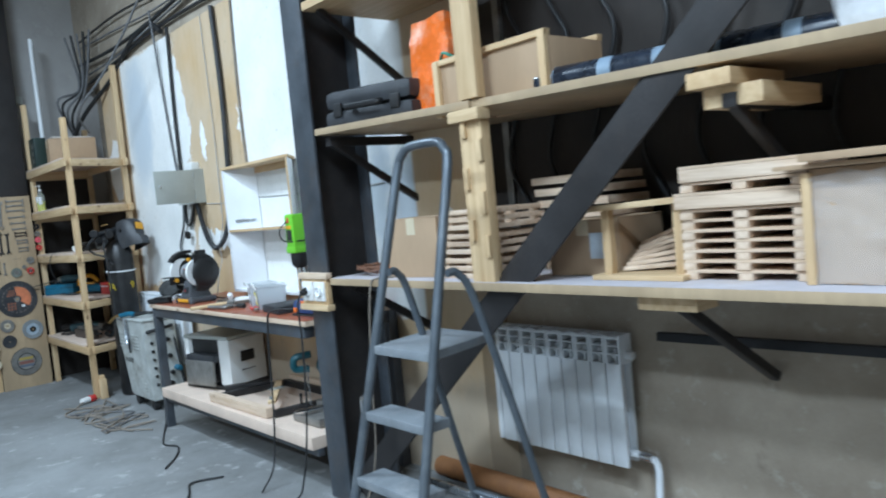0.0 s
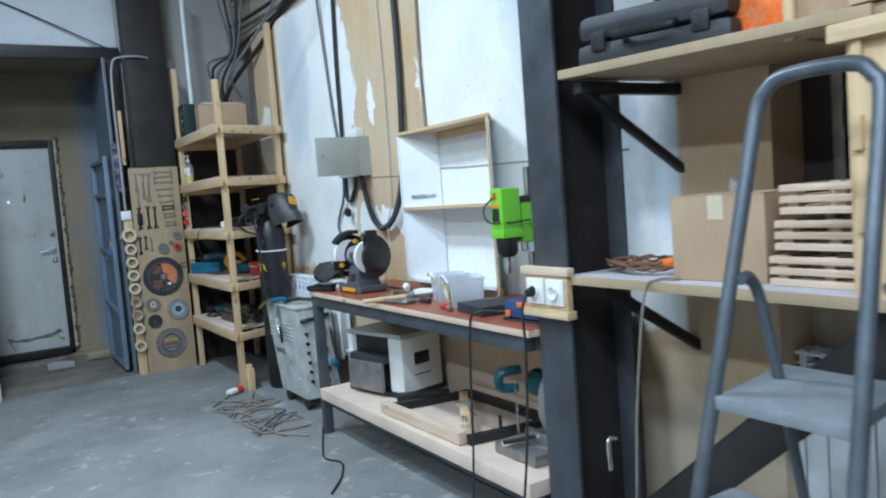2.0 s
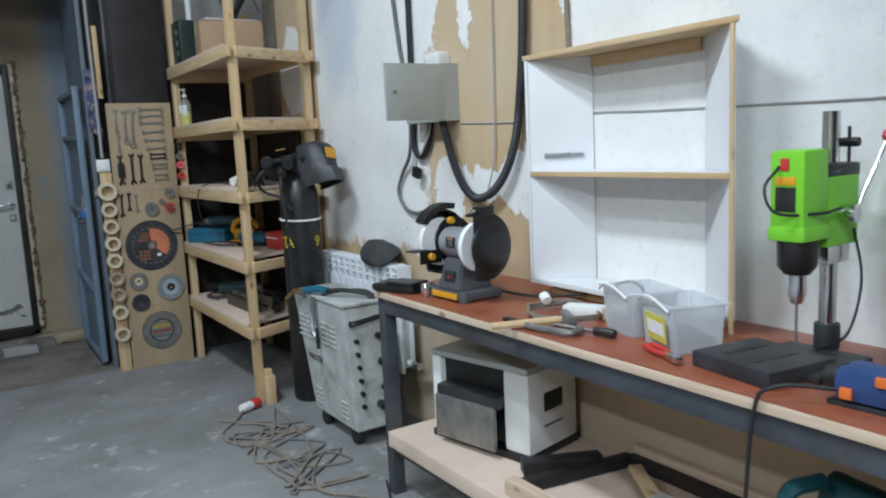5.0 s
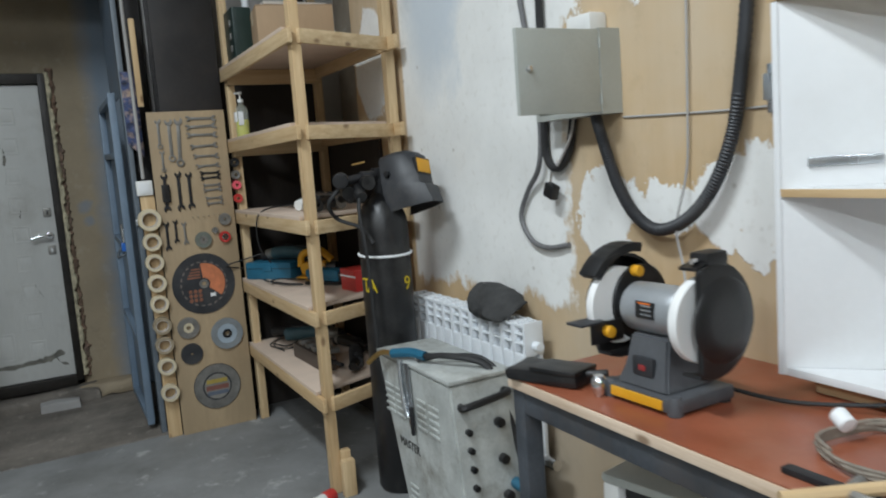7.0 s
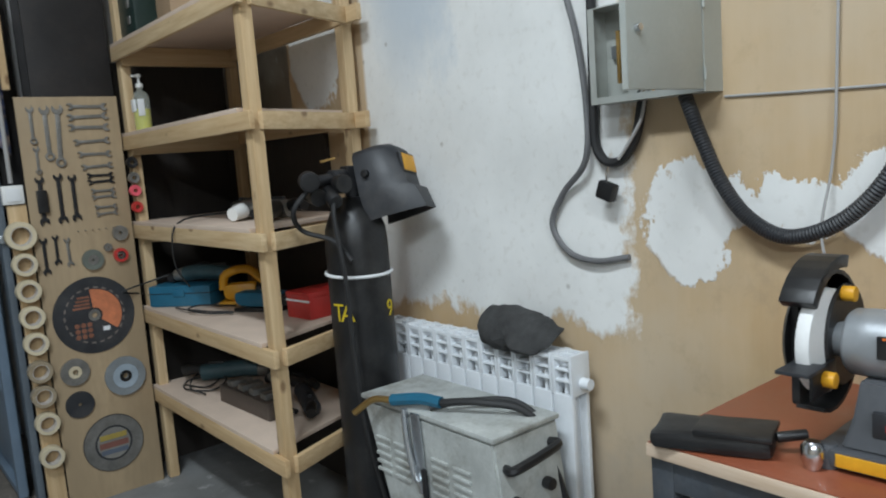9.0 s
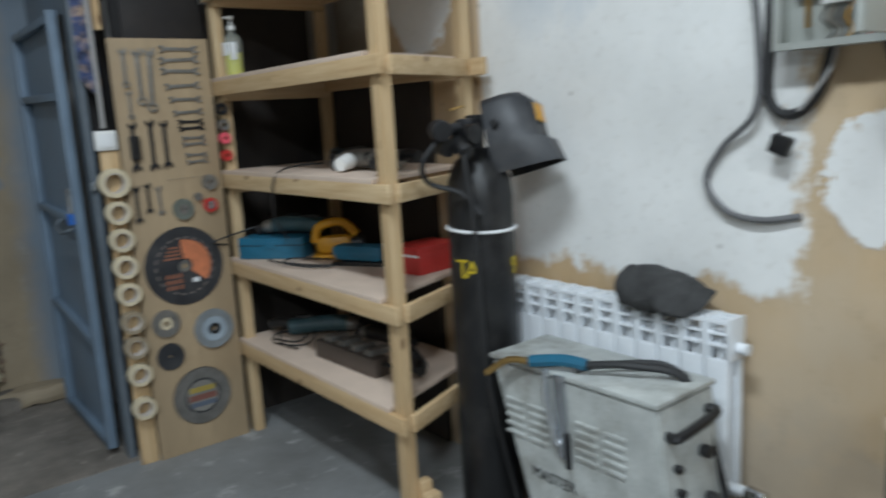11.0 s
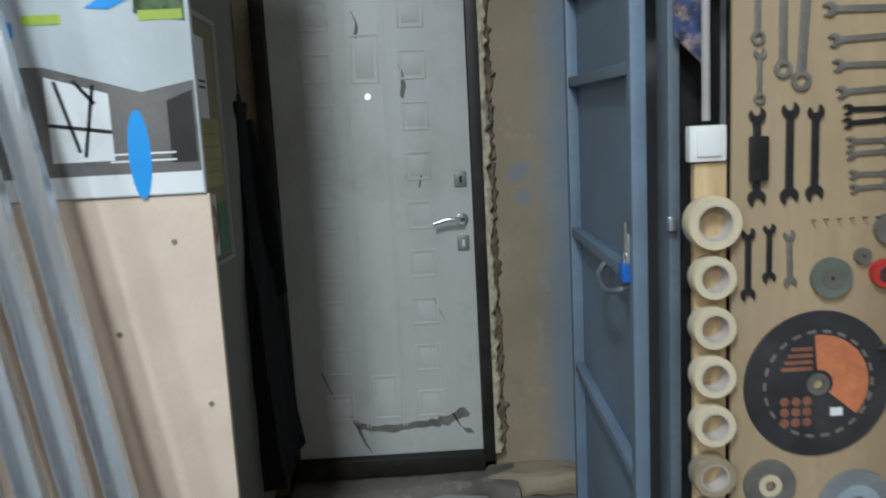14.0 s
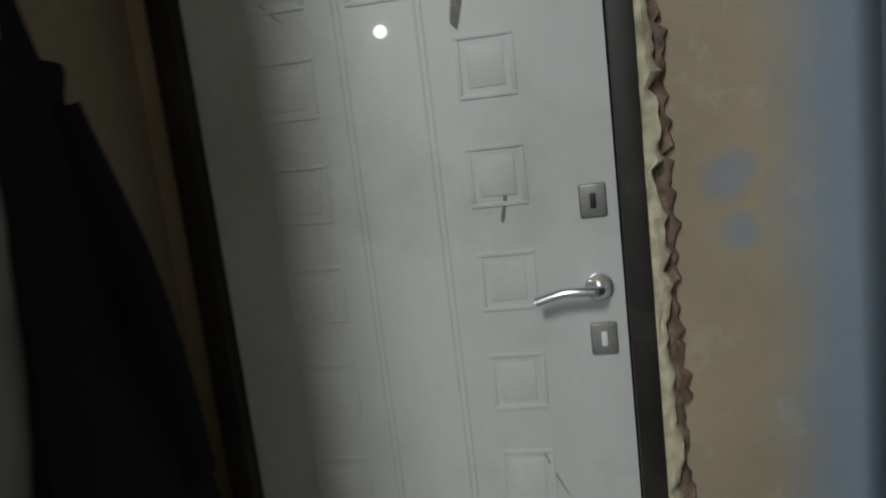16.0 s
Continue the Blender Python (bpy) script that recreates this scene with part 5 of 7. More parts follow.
for hz in (1.63, 1.8):
    part("hinge", rod((2.349, EY0 - 0.002, hz - 0.015), (2.349, EY0 - 0.002, hz + 0.015), 0.004, 8), M_CABINETGREY, eb)
part("rail", box(2.41, 2.416, EY0 + 0.03, EY1 - 0.03, 1.71, 1.745), M_GALV, eb)
for k in range(7):
    y = EY0 + 0.1 + k * 0.02
    br = part("breaker", box(2.372, 2.41, y, y + 0.0185, 1.69, 1.77, 0.002), M_WHITEPL, eb)
    part("toggle", box(2.366, 2.373, y + 0.004, y + 0.014, 1.722, 1.738, 0.001), M_BLACK if k % 3 else M_RED, br)
    part("rating_strip", box(2.3705, 2.3722, y + 0.001, y + 0.0175, 1.703, 1.71), M_YELLOW, br)
for k in range(7):
    y = EY0 + 0.11 + k * 0.02
    part("core_wire", tube([(2.39, y, 1.69), (2.378, y + 0.008, 1.655), (2.395, y + 0.02 - 0.006 * k, 1.625), (2.4, 5.7 + 0.02 * k, EZ0 + 0.004)], 0.0028, 6, 4), (M_RED, M_TANCABLE, M_RUBBER, M_YELLOW, M_GREYCABLE, M_TANCABLE, M_RUBBER)[k], eb)
part("busbar", box(2.385, 2.4, EY1 - 0.075, EY1 - 0.065, 1.64, 1.78, 0.001), mat("brass_tip", (0.6, 0.38, 0.14), 0.35, 0.9), eb, "brass earth bar")
solo("junction_box", box(2.36, 2.43, 5.62, 5.74, 1.846, 1.905, 0.012), M_WHITEPL, "white plastic box on top of the electric panel", "junction box")
hose = [(2.405, 5.07, 2.95), (2.405, 5.05, 2.4), (2.4, 5.06, 1.9), (2.4, 5.095, 1.62), (2.395, 5.125, 1.476), (2.39, 5.189, 1.351), (2.385, 5.278, 1.268), (2.385, 5.389, 1.235), (2.385, 5.481, 1.276), (2.385, 5.549, 1.36), (2.385, 5.6, 1.47), (2.385, 5.645, 1.588)]
solo("corrugated_hose", tube(hose, 0.0195, 10, 30, None, 0.12), M_DKGREY, "thick black corrugated cable hose hanging in a loop", "hose")
cable("power_cable", [(2.41, 5.9, 3.0), (2.41, 5.94, 2.4), (2.41, 5.947, 1.995), (2.41, 5.95, 1.79), (2.41, 5.956, 1.587), (2.41, 5.955, 1.481), (2.41, 5.92, 1.43), (2.41, 5.865, 1.433), (2.41, 5.817, 1.49), (2.41, 5.79, 1.588)], 0.014, M_RUBBER, "thick black cable looping down under the electric panel")
cable("power_cable", [(2.4, 6.2, 3.2), (2.412, 6.12, 2.4), (2.412, 6.06, 2.0), (2.412, 6.01, 1.8), (2.412, 5.985, 1.6), (2.398, 5.985, 1.437), (2.412, 6.088, 1.342), (2.412, 6.141, 1.243), (2.412, 6.079, 1.16), (2.412, 5.974, 1.138), (2.42, 5.862, 1.155)], 0.0095, M_GREYCABLE, "grey cable curling down the wall beside the electric panel")
cable("wire", [(2.4, 5.775, 1.588), (2.395, 5.79, 1.53), (2.39, 5.84, 1.46), (2.385, 5.86, 1.435)], 0.005, M_GREYWALL, "pale flat wire under the panel")
cable("wire", [(2.39, 5.9, 1.415), (2.385, 5.9, 1.39), (2.385, 5.905, 1.37)], 0.004, M_CHROME, "thin wire loop under the panel")
solo("cable_plug", box(-0.016, 0.016, -0.028, 0.028, -0.026, 0.026, 0.008, pose(2.388, 5.905, 1.347, 20)), M_BLACK, "small black plug hanging under the panel", "plug")
cable("wire", [(2.4262, 5.56, 1.574), (2.4262, 5.3, 1.563), (2.4262, 5.02, 1.557), (2.4262, 4.7, 1.57), (2.4262, 4.4, 1.56), (2.4262, 3.6, 1.545), (2.4262, 3.26, 1.55)], 0.0032, M_GREYWALL, "thin wire stapled along the wall")
cable("wire", [(2.42, 5.3, 2.95), (2.42, 5.28, 2.2), (2.418, 5.29, 1.58), (2.416, 5.3, 1.4), (2.38, 5.31, 1.25), (2.37, 5.28, 1.14), (2.3, 5.2, 1.05), (2.25, 5.15, 0.91)], 0.0035, M_GREYWALL, "pale wire hanging down to the grinder")
cable("power_cable", [(2.424, 4.8, 2.95), (2.424, 4.83, 2.3), (2.424, 4.82, 1.81)], 0.011, M_TANCABLE, "pale cable running down the wall seam")
for k in range(5):
    zz = 3.02 + 0.075 * k
    pts = [(2.44 - 0.015 * (k % 3), y, zz + 0.05 * math.sin(y * 1.3 + k * 1.1) - 0.035 * (y - 5) * (0.3 if k < 3 else -0.3)) for y in (2.7, 3.6, 4.5, 5.4, 6.3, 7.2, 8.2)]
    cable("wall_cable", pts, (0.014, 0.009, 0.016, 0.008, 0.01)[k], M_RUBBER if k % 2 == 0 else M_GREYCABLE, "old cable strung along the upper wall")
cable("wall_cable", [(2.3, 4.2, 4.4), (2.2, 5.4, 3.4), (2.1, 6.4, 2.8), (2.0, 7.0, 2.5), (2.15, 7.3, 2.35)], 0.009, M_GREYCABLE, "grey cable drooping to the shelving")
cable("wall_cable", [(2.42, 6.05, 3.0), (2.42, 6.3, 3.12), (2.42, 6.8, 3.05), (2.42, 7.4, 2.85), (2.3, 7.9, 2.6), (2.2, 8.2, 2.3)], 0.02, M_RUBBER, "thick black cable bundle in the corner")
for k in range(5):
    cable("wall_cable", [(2.38 - 0.03 * k, 7.7 + 0.1 * k, 3.4), (2.34, 7.85 + 0.06 * k, 2.9), (2.28 - 0.04 * k, 8.1, 2.55 + 0.05 * k), (2.36, 8.3, 2.3), (2.38, 8.35, 2.1)], 0.012, M_RUBBER if k % 2 else M_GREYCABLE, "loose cable bundle hanging in the corner")
solo("white_pipe", tube([(1.98, 8.23, 2.104), (1.98, 8.25, 3.3), (1.99, 8.25, 3.34)], 0.022, 12), M_ENAMEL, "white pipe standing in the corner", "pipe")
solo("junction_box", box(1.80, 1.89, 8.44, 8.5, 2.79, 2.87, 0.006), M_CABINETGREY, "small grey junction box on the wall", "junction box")
cable("wall_cable", [(1.81, 8.45, 2.83), (1.6, 8.28, 2.86), (1.4, 8.28, 2.85), (1.33, 8.27, 2.78), (1.31, 8.262, 2.5), (1.312, 8.255, 1.9), (1.312, 8.25, 1.5)], 0.0095, M_GREYWALL, "grey conduit running down to the light switch")
cable("wall_cable", [(-0.4, 8.48, 3.7), (0.6, 8.48, 3.3), (1.35, 8.44, 2.95)], 0.007, M_RUBBER, "thin black cable slung over the porch opening")
swt = thing("light_switch", "white surface light switch above the tape strip", "light switch")
part("box", box(1.27, 1.355, 8.236, 8.27, 1.408, 1.49, 0.006), M_WHITEPL, swt)
part("rocker", box(1.285, 1.34, 8.23, 8.237, 1.42, 1.478, 0.003), M_PAPER, swt)
solo("paper_poster", slab([(1.265, 1.7), (1.345, 1.62), (1.345, 2.1), (1.265, 2.1)], 0, 0.002, 0, pose(0, 8.33, 0, 90)), mat("navy_printed_card", (0.05, 0.08, 0.2), 0.5, 0, 0.5, 30, 60, dirt=(0.5, 0.35, 0.25), dirt_amount=0.8), "torn printed poster strip behind the conduit", "poster")

# ---- tool board contents ----


def on_board(x, z, turn=0.0, depth=8.2345):
    """A pose on the tool board: local x across, y up, z out from the board."""
    return pose(x, depth, z, 90) @ pose(0, 0, 0, 0, 0, turn)


def spanner(x, z, length, turn, material, label, ring=False, thick=0.006):
    s = thing("spanner", label, "spanner", on_board(x, z, turn), "spanners on the tool board")
    h, w = length / 2, length * 0.038 + 0.003
    part("shank", box(-h * 0.78, h * 0.78, -w * 0.75, w * 0.75, 0.001, thick, 0.0015), material, s)
    for e in (1, -1):
        r = w * (1.75 if e > 0 else 1.6)
        if ring and e < 0:
            part("ring_head", lathe([(r * 0.55, 0.0), (r, 0.0), (r, thick * 1.5), (r * 0.55, thick * 1.5), (r * 0.55, 0.0)], 16, pose(e * (h - r), 0, 0.001)), material, s)
        else:
            jaw = []
            for k in range(13):
                a = radians(30 + k * 25) if k else radians(30)
                jaw.append((r * math.cos(a), r * math.sin(a)))
            jaw = [(r * math.cos(radians(a)), r * math.sin(radians(a))) for a in range(40, 321, 28)] + [(r * 0.1, -r * 0.42), (-r * 0.15, 0.0), (r * 0.1, r * 0.42)]
            part("jaw", slab(jaw, 0.001, thick * 1.3, 0.0, pose(e * (h - r), 0, 0, 0, 0, (0 if e > 0 else 180) + 12)), material, s)
    return s


for k, (x0, x1, z) in enumerate(((1.567, 1.746, 1.82), (1.561, 1.746, 1.775), (1.561, 1.746, 1.727), (1.575, 1.741, 1.664), (1.586, 1.74, 1.606), (1.596, 1.74, 1.55), (1.613, 1.737, 1.508), (1.613, 1.737, 1.48), (1.622, 1.736, 1.437), (1.622, 1.736, 1.41), (1.63, 1.736, 1.362), (1.632, 1.736, 1.332))):
    dark = k in (6, 7)
    spanner((x0 + x1) / 2, z, x1 - x0, 2 if k % 2 else -1, M_BLACKSTEEL if dark else M_TOOLSTEEL, "double open-ended dark steel spanner" if dark else "double open-ended worn steel spanner")
for x, za, zb in ((1.42, 1.83, 1.66), (1.477, 1.83, 1.585), (1.524, 1.835, 1.555), (1.425, 1.655, 1.53)):
    spanner(x, (za + zb) / 2, za - zb, 90 if x < 1.5 else 87, M_TOOLSTEEL, "long combination spanner hung upright", True, 0.005)
for x, za, zb, w in ((1.42, 1.525, 1.30, 1), (1.495, 1.533, 1.30, 1), (1.553, 1.525, 1.305, 1), (1.402, 1.255, 1.08, 1), (1.451, 1.262, 1.12, 1)):
    spanner(x, (za + zb) / 2, za - zb, -90, M_BLACKSTEEL, "black pin spanner hung upright", False, 0.007)
spanner(1.499, 1.175, 0.14, -88, M_TOOLSTEEL, "small pale steel wrench hung upright", False)
solo("leather_guard", box(1.398, 1.442, 8.214, 8.226, 1.36, 1.46, 0.005), M_BLACK, "black sleeve round a hanging spanner", "sleeve")


def disc(x, z, r, thick, material, label, hole=0.2, name="grinding_disc", rings=()):
    """A flat disc on the board; rings: (inner, outer, material, name) laid on its face."""
    d = thing(name, label, "disc", on_board(x, z), "discs on the tool board")
    part("disc", lathe([(r * hole, 0.0), (r, 0.0), (r, thick), (r * hole, thick), (r * hole, 0)], 40), material, d)
    for k, (a, b, mm, nm) in enumerate(rings):
        part(nm, lathe([(r * a, thick), (r * b, thick), (r * b, thick + 0.002 + 0.001 * k), (r * a, thick + 0.002 + 0.001 * k)], 32), mm, d)
    return d


big = disc(1.572, 0.872, 0.178, 0.004, M_DKGREY, "large black cutting disc with orange sector print", 0.07, "cutting_disc", ((0.07, 0.15, M_TOOLSTEEL, "hub_ring"),))
sector = [(0.035 * math.cos(radians(a)), 0.035 * math.sin(radians(a))) for a in range(95, -41, -15)] + [(0.12 * math.cos(radians(a)), 0.12 * math.sin(radians(a))) for a in range(-40, 96, 9)]
M_PRINT = mat("faded_orange_print", (0.62, 0.2, 0.09), 0.7, 0, 0.15, 20, 90)
part("orange_sector", slab(sector, 0.004, 0.0052), M_PRINT, big)
M_PRINT2 = mat("faded_brown_print", (0.3, 0.12, 0.07), 0.7, 0, 0.2, 20, 90)
for k in range(3):
    for j in range(3):
        part("printed_spot", lathe([(0, 0.004), (0.011, 0.004), (0.011, 0.0052), (0, 0.0052)], 12, pose(-0.08 + j * 0.027, -0.04 - k * 0.026, 0)), M_PRINT2, big)
for k in range(4):
    part("printed_bar", box(-0.09 + 0.008 * k, -0.015, 0.035 + k * 0.016, 0.044 + k * 0.016, 0.004, 0.005), M_PRINT2, big)
part("printed_bar", box(0.03, 0.06, -0.08, -0.06, 0.004, 0.005), M_PAPER, big)
for k in range(22):
    a = k * 2 * math.pi / 22
    part("printed_tick", box(0.125, 0.132, -0.01, 0.01, 0.004, 0.005, 0, Matrix.Rotation(a, 4, "Z")), mat("faded_grey_print", (0.2, 0.17, 0.15), 0.7), big)
disc(1.457, 0.628, 0.062, 0.012, M_TOOLSTEEL, "worn grey flap disc", 0.2, "flap_disc", ((0.2, 0.45, M_TAPE, "hub_ring"),))
disc(1.46, 0.473, 0.062, 0.008, M_DKGREY, "dark worn abrasive disc", 0.12, "abrasive_disc")
disc(1.67, 0.56, 0.092, 0.014, mat("blue_grey_abrasive", (0.22, 0.24, 0.25), 0.7), "grey cup disc with pale blue centre", 0.14, "flap_disc", ((0.22, 0.62, mat("pale_blue_label", (0.35, 0.42, 0.48), 0.6), "label_ring"), (0.14, 0.3, M_BLACK, "hub_ring")))
low = disc(1.582, 0.255, 0.135, 0.006, M_DKGREY, "grey saw disc with coloured label", 0.08, "cutting_disc", ((0.62, 0.98, M_TOOLSTEEL, "steel_rim"),))
part("label", slab([(0.075 * math.cos(radians(a)), 0.075 * math.sin(radians(a))) for a in range(0, 360, 20)], 0.006, 0.0075), mat("dull_label_card", (0.22, 0.21, 0.19), 0.7), low)
part("label_bar", box(-0.06, 0.06, 0.02, 0.045, 0.0075, 0.0085), mat("dull_yellow_label", (0.4, 0.3, 0.07), 0.7), low)
part("label_bar", box(-0.065, 0.065, -0.02, 0.008, 0.0075, 0.0085), mat("dull_red_label", (0.22, 0.09, 0.07), 0.7), low)
part("label_bar", box(-0.06, 0.06, -0.05, -0.028, 0.0075, 0.0085), mat("dull_navy_label", (0.1, 0.12, 0.16), 0.7), low)
disc(1.595, 1.127, 0.047, 0.015, mat("green_grey_wire", (0.2, 0.22, 0.19), 0.6, 0.4), "small grey wire brush disc", 0.1, "wire_brush", ((0.1, 0.5, M_TOOLSTEEL, "hub_ring"),))
disc(1.718, 1.132, 0.032, 0.02, M_RED, "small red cup brush", 0.2, "cup_brush", ((0.2, 0.6, M_CHROME, "hub_ring"),))
disc(1.667, 1.175, 0.018, 0.015, M_TOOLSTEEL, "small steel cup brush", 0.2, "cup_brush")
disc(1.728, 1.235, 0.035, 0.015, M_TOOLSTEEL, "small steel wire wheel", 0.2, "wire_brush")
for k in range(6):
    solo("peg", rod((1.55 + 0.03 * k, 8.236, 1.262), (1.55 + 0.03 * k, 8.215, 1.265), 0.002, 6), M_TOOLSTEEL, "small bent wire peg on the board", "peg", "pegs on the tool board")
for z, mm, lb in ((1.425, M_PINK, "pink plastic cap"), (1.348, M_RED, "red plastic cap"), (1.557, M_BLACKSTEEL, "black steel ring"), (1.485, M_TOOLSTEEL, "grey steel ring")):
    solo("bottle_cap" if mm in (M_PINK, M_RED) else "steel_ring", lathe([(0.01, 0), (0.026, 0), (0.028, 0.012), (0.024, 0.024), (0.01, 0.022), (0.01, 0)], 20, pose(1.815, 8.219, z, 90)), mm, lb + " hung on the shelving post", "cap" if mm in (M_PINK, M_RED) else "ring")
for k, z in enumerate((1.271, 1.145, 1.028, 0.911, 0.792, 0.666, 0.553, 0.428, 0.273)):
    r = 0.062 if k == 0 else 0.05
    dark = k in (5, 6)
    t = thing("tape_roll", "roll of clear brown packing tape on the strip" if dark else "roll of cream masking tape on the strip", "tape roll", on_board(1.316, z, 0, 8.2495), "tape rolls on the strip")
    part("tape", lathe([(r * 0.68, 0.0), (r * 0.97, 0.0), (r, 0.004), (r, 0.044), (r * 0.97, 0.048), (r * 0.68, 0.048)], 32), mat("clear_brown_tape", (0.36, 0.29, 0.2), 0.3) if dark else M_TAPE, t)
    part("core", lathe([(r * 0.62, 0.001), (r * 0.68, 0.001), (r * 0.68, 0.0475), (r * 0.62, 0.0475), (r * 0.62, 0.001)], 32), M_CORE, t)

# ---- shelving contents ----
bc = thing("blue_tool_case", "blue plastic tool case on the shelf", "case", pose(1.955, 8.08, 0.869, 0, 0, -52))
part("body", box(-0.16, 0.16, -0.07, 0.07, 0, 0.1, 0.012), M_BLUE, bc)
part("lid_seam", box(-0.161, 0.161, -0.071, 0.071, 0.062, 0.066), M_BLACK, bc)
part("latch", box(-0.03, 0.03, -0.076, -0.069, 0.05, 0.08, 0.002), M_BLUE, bc)


def hand_tool(x, y, z, turn, material, label, size=1.0, flat=False):
    t = thing("power_tool", label, "power tool", pose(x, y, z, 0, 0, turn) @ Matrix.Diagonal((size, size, size, 1)), "power tools on the shelving")
    part("body", tube([(-0.13, 0, 0.04), (-0.05, 0, 0.045), (0.05, 0, 0.05), (0.12, 0, 0.045)], 0.036, 12), material, t)
    part("gear_head", rod((0.12, 0, 0.045), (0.17, 0, 0.04), 0.034, 14, 0.028, bev=0.005), M_TOOLSTEEL, t)
    part("grip", tube([(-0.12, 0, 0.05), (-0.17, 0.01, 0.06), (-0.22, 0.02, 0.05)], 0.022, 10), M_BLACK, t)
    part("trigger", box(-0.1, -0.03, -0.01, 0.01, 0.075, 0.09, 0.003), M_BLACK, t)
    part("nose", rod((0.17, 0, 0.035), (0.2, 0, 0.02), 0.025, 12), M_BLACKSTEEL, t)
    return t


M_TEALGREY = mat("teal_grey_plastic", (0.05, 0.11, 0.13), 0.5, 0, 0.2, 9, 90, dirt=(0.2, 0.21, 0.2))
hand_tool(2.05, 8.03, 0.965, 130, M_TEALGREY, "teal grey angle grinder lying on the blue case", 1.0)
sander = thing("sander", "amber yellow sander on the shelf", "sander", pose(2.13, 7.82, 0.869, 0, 0, -40))
part("shoe", box(-0.11, 0.11, -0.055, 0.055, 0, 0.02, 0.006), M_YELLOW, sander)
part("body", roughen(box(-0.09, 0.07, -0.045, 0.045, 0.02, 0.1, 0.03), 0.008, 12), M_YELLOW, sander)
part("handle", tube([(-0.1, 0, 0.07), (-0.08, 0, 0.14), (0.02, 0, 0.16), (0.09, 0, 0.1)], 0.02, 10), M_YELLOW, sander)
part("motor_end", rod((0.05, 0, 0.06), (0.12, 0, 0.06), 0.035, 14, bev=0.006), M_BLACK, sander)
sander2 = thing("sander", "teal orbital sander on the shelf", "sander", pose(2.1, 7.58, 0.869, 0, 0, -60))
part("shoe", box(-0.12, 0.12, -0.05, 0.05, 0, 0.018, 0.006), M_BLACK, sander2)
part("body", roughen(box(-0.12, 0.12, -0.045, 0.045, 0.018, 0.09, 0.03), 0.01, 10), M_BLUE, sander2)
part("dust_bag", roughen(box(0.1, 0.2, -0.04, 0.04, 0.02, 0.08, 0.025), 0.008, 12), M_BLACK, sander2)
rb = thing("red_box", "red and white metal box on the shelf", "box", pose(2.2, 7.27, 0.869, 0, 0, 6))
part("body", box(-0.1, 0.12, -0.08, 0.08, 0, 0.1, 0.004), M_RED, rb)
part("lid", box(-0.102, 0.122, -0.082, 0.082, 0.085, 0.108, 0.004), M_RED, rb)
part("stripe", box(-0.1035, -0.1, -0.08, 0.08, 0.07, 0.078), M_PAPER, rb)
cable("tool_cable", [(1.86, 7.98, 0.88), (1.86, 7.85, 0.885), (1.92, 7.72, 0.88), (1.97, 7.6, 0.882), (1.9, 7.68, 0.88), (1.85, 7.8, 0.89), (1.94, 7.9, 0.884), (2.05, 7.75, 0.88)], 0.004, M_RUBBER, "black tool cable looped on the shelf")
cable("tool_cable", [(1.81, 8.25, 0.93), (1.7, 8.2, 0.96), (1.83, 8.2, 0.99), (1.95, 8.15, 1.02), (2.05, 8.05, 1.06), (2.1, 8.0, 1.0)], 0.004, M_RUBBER, "black cable trailing from the grinder")
cable("tool_cable", [(1.9, 8.1, 0.48), (1.95, 7.95, 0.485), (2.05, 8.05, 0.49), (1.95, 8.15, 0.485), (1.87, 8.02, 0.484), (1.95, 7.88, 0.485), (2.06, 7.98, 0.5), (1.98, 8.12, 0.51), (1.88, 7.98, 0.495), (1.9, 7.85, 0.484)], 0.004, M_RUBBER, "black cable coiled on the bottom shelf")
hand_tool(2.1, 8.0, 0.475, -40, M_TEALGREY, "dark green power drill on the bottom shelf", 1.1)
vise = thing("drill_vise", "brown steel machine vise on the bottom shelf", "vise", pose(1.97, 7.5, 0.475, 0, 0, -88))
part("rail", box(-0.22, 0.22, -0.045, 0.03, 0, 0.075, 0.004), mat("rusty_brown_steel", (0.12, 0.095, 0.08), 0.6, 0.4), vise)
for k in range(4):
    part("jaw", box(-0.17 + k * 0.1, -0.12 + k * 0.1, -0.03, 0.07, 0.075, 0.1, 0.004), M_TOOLSTEEL, vise)
part("screw", rod((0.2, 0, 0.05), (0.33, 0.02, 0.05), 0.01), M_BLACKSTEEL, vise)
hand_tool(2.12, 7.3, 0.475, 70, M_DKGREY, "dark grey power tool on the bottom shelf", 1.0)
hand_tool(2.22, 7.62, 0.475, 100, M_BLACK, "black power tool on the bottom shelf", 0.9)
hand_tool(2.18, 7.85, 1.279, 60, M_TEALGREY, "teal power drill on the shelf", 0.9)
hand_tool(2.1, 7.55, 1.279, 75, M_DKGREY, "dark angle grinder on the shelf", 1.0)
hand_tool(2.05, 7.35, 1.279, 110, M_TOOLSTEEL, "grey metal-bodied grinder on the shelf", 1.0)
hand_tool(2.0, 7.2, 1.279, 50, M_BLACK, "black angle grinder at the shelf end", 0.9)
for bx, by in ((1.98, 7.42), (2.02, 7.47)):
    solo("plastic_cup", rod((bx, by, 1.32), (bx - 0.06, by - 0.03, 1.31), 0.032, 16, 0.026), M_WHITEPL, "white plastic nozzle cup on the shelf", "cup", "cups on the shelf")
cable("tool_cable", [(2.05, 7.75, 1.3), (1.95, 7.75, 1.3), (1.84, 7.72, 1.29), (1.785, 7.7, 1.24), (1.79, 7.72, 1.1), (1.85, 7.75, 1.0)], 0.004, M_RUBBER, "black cable hanging over the shelf edge")
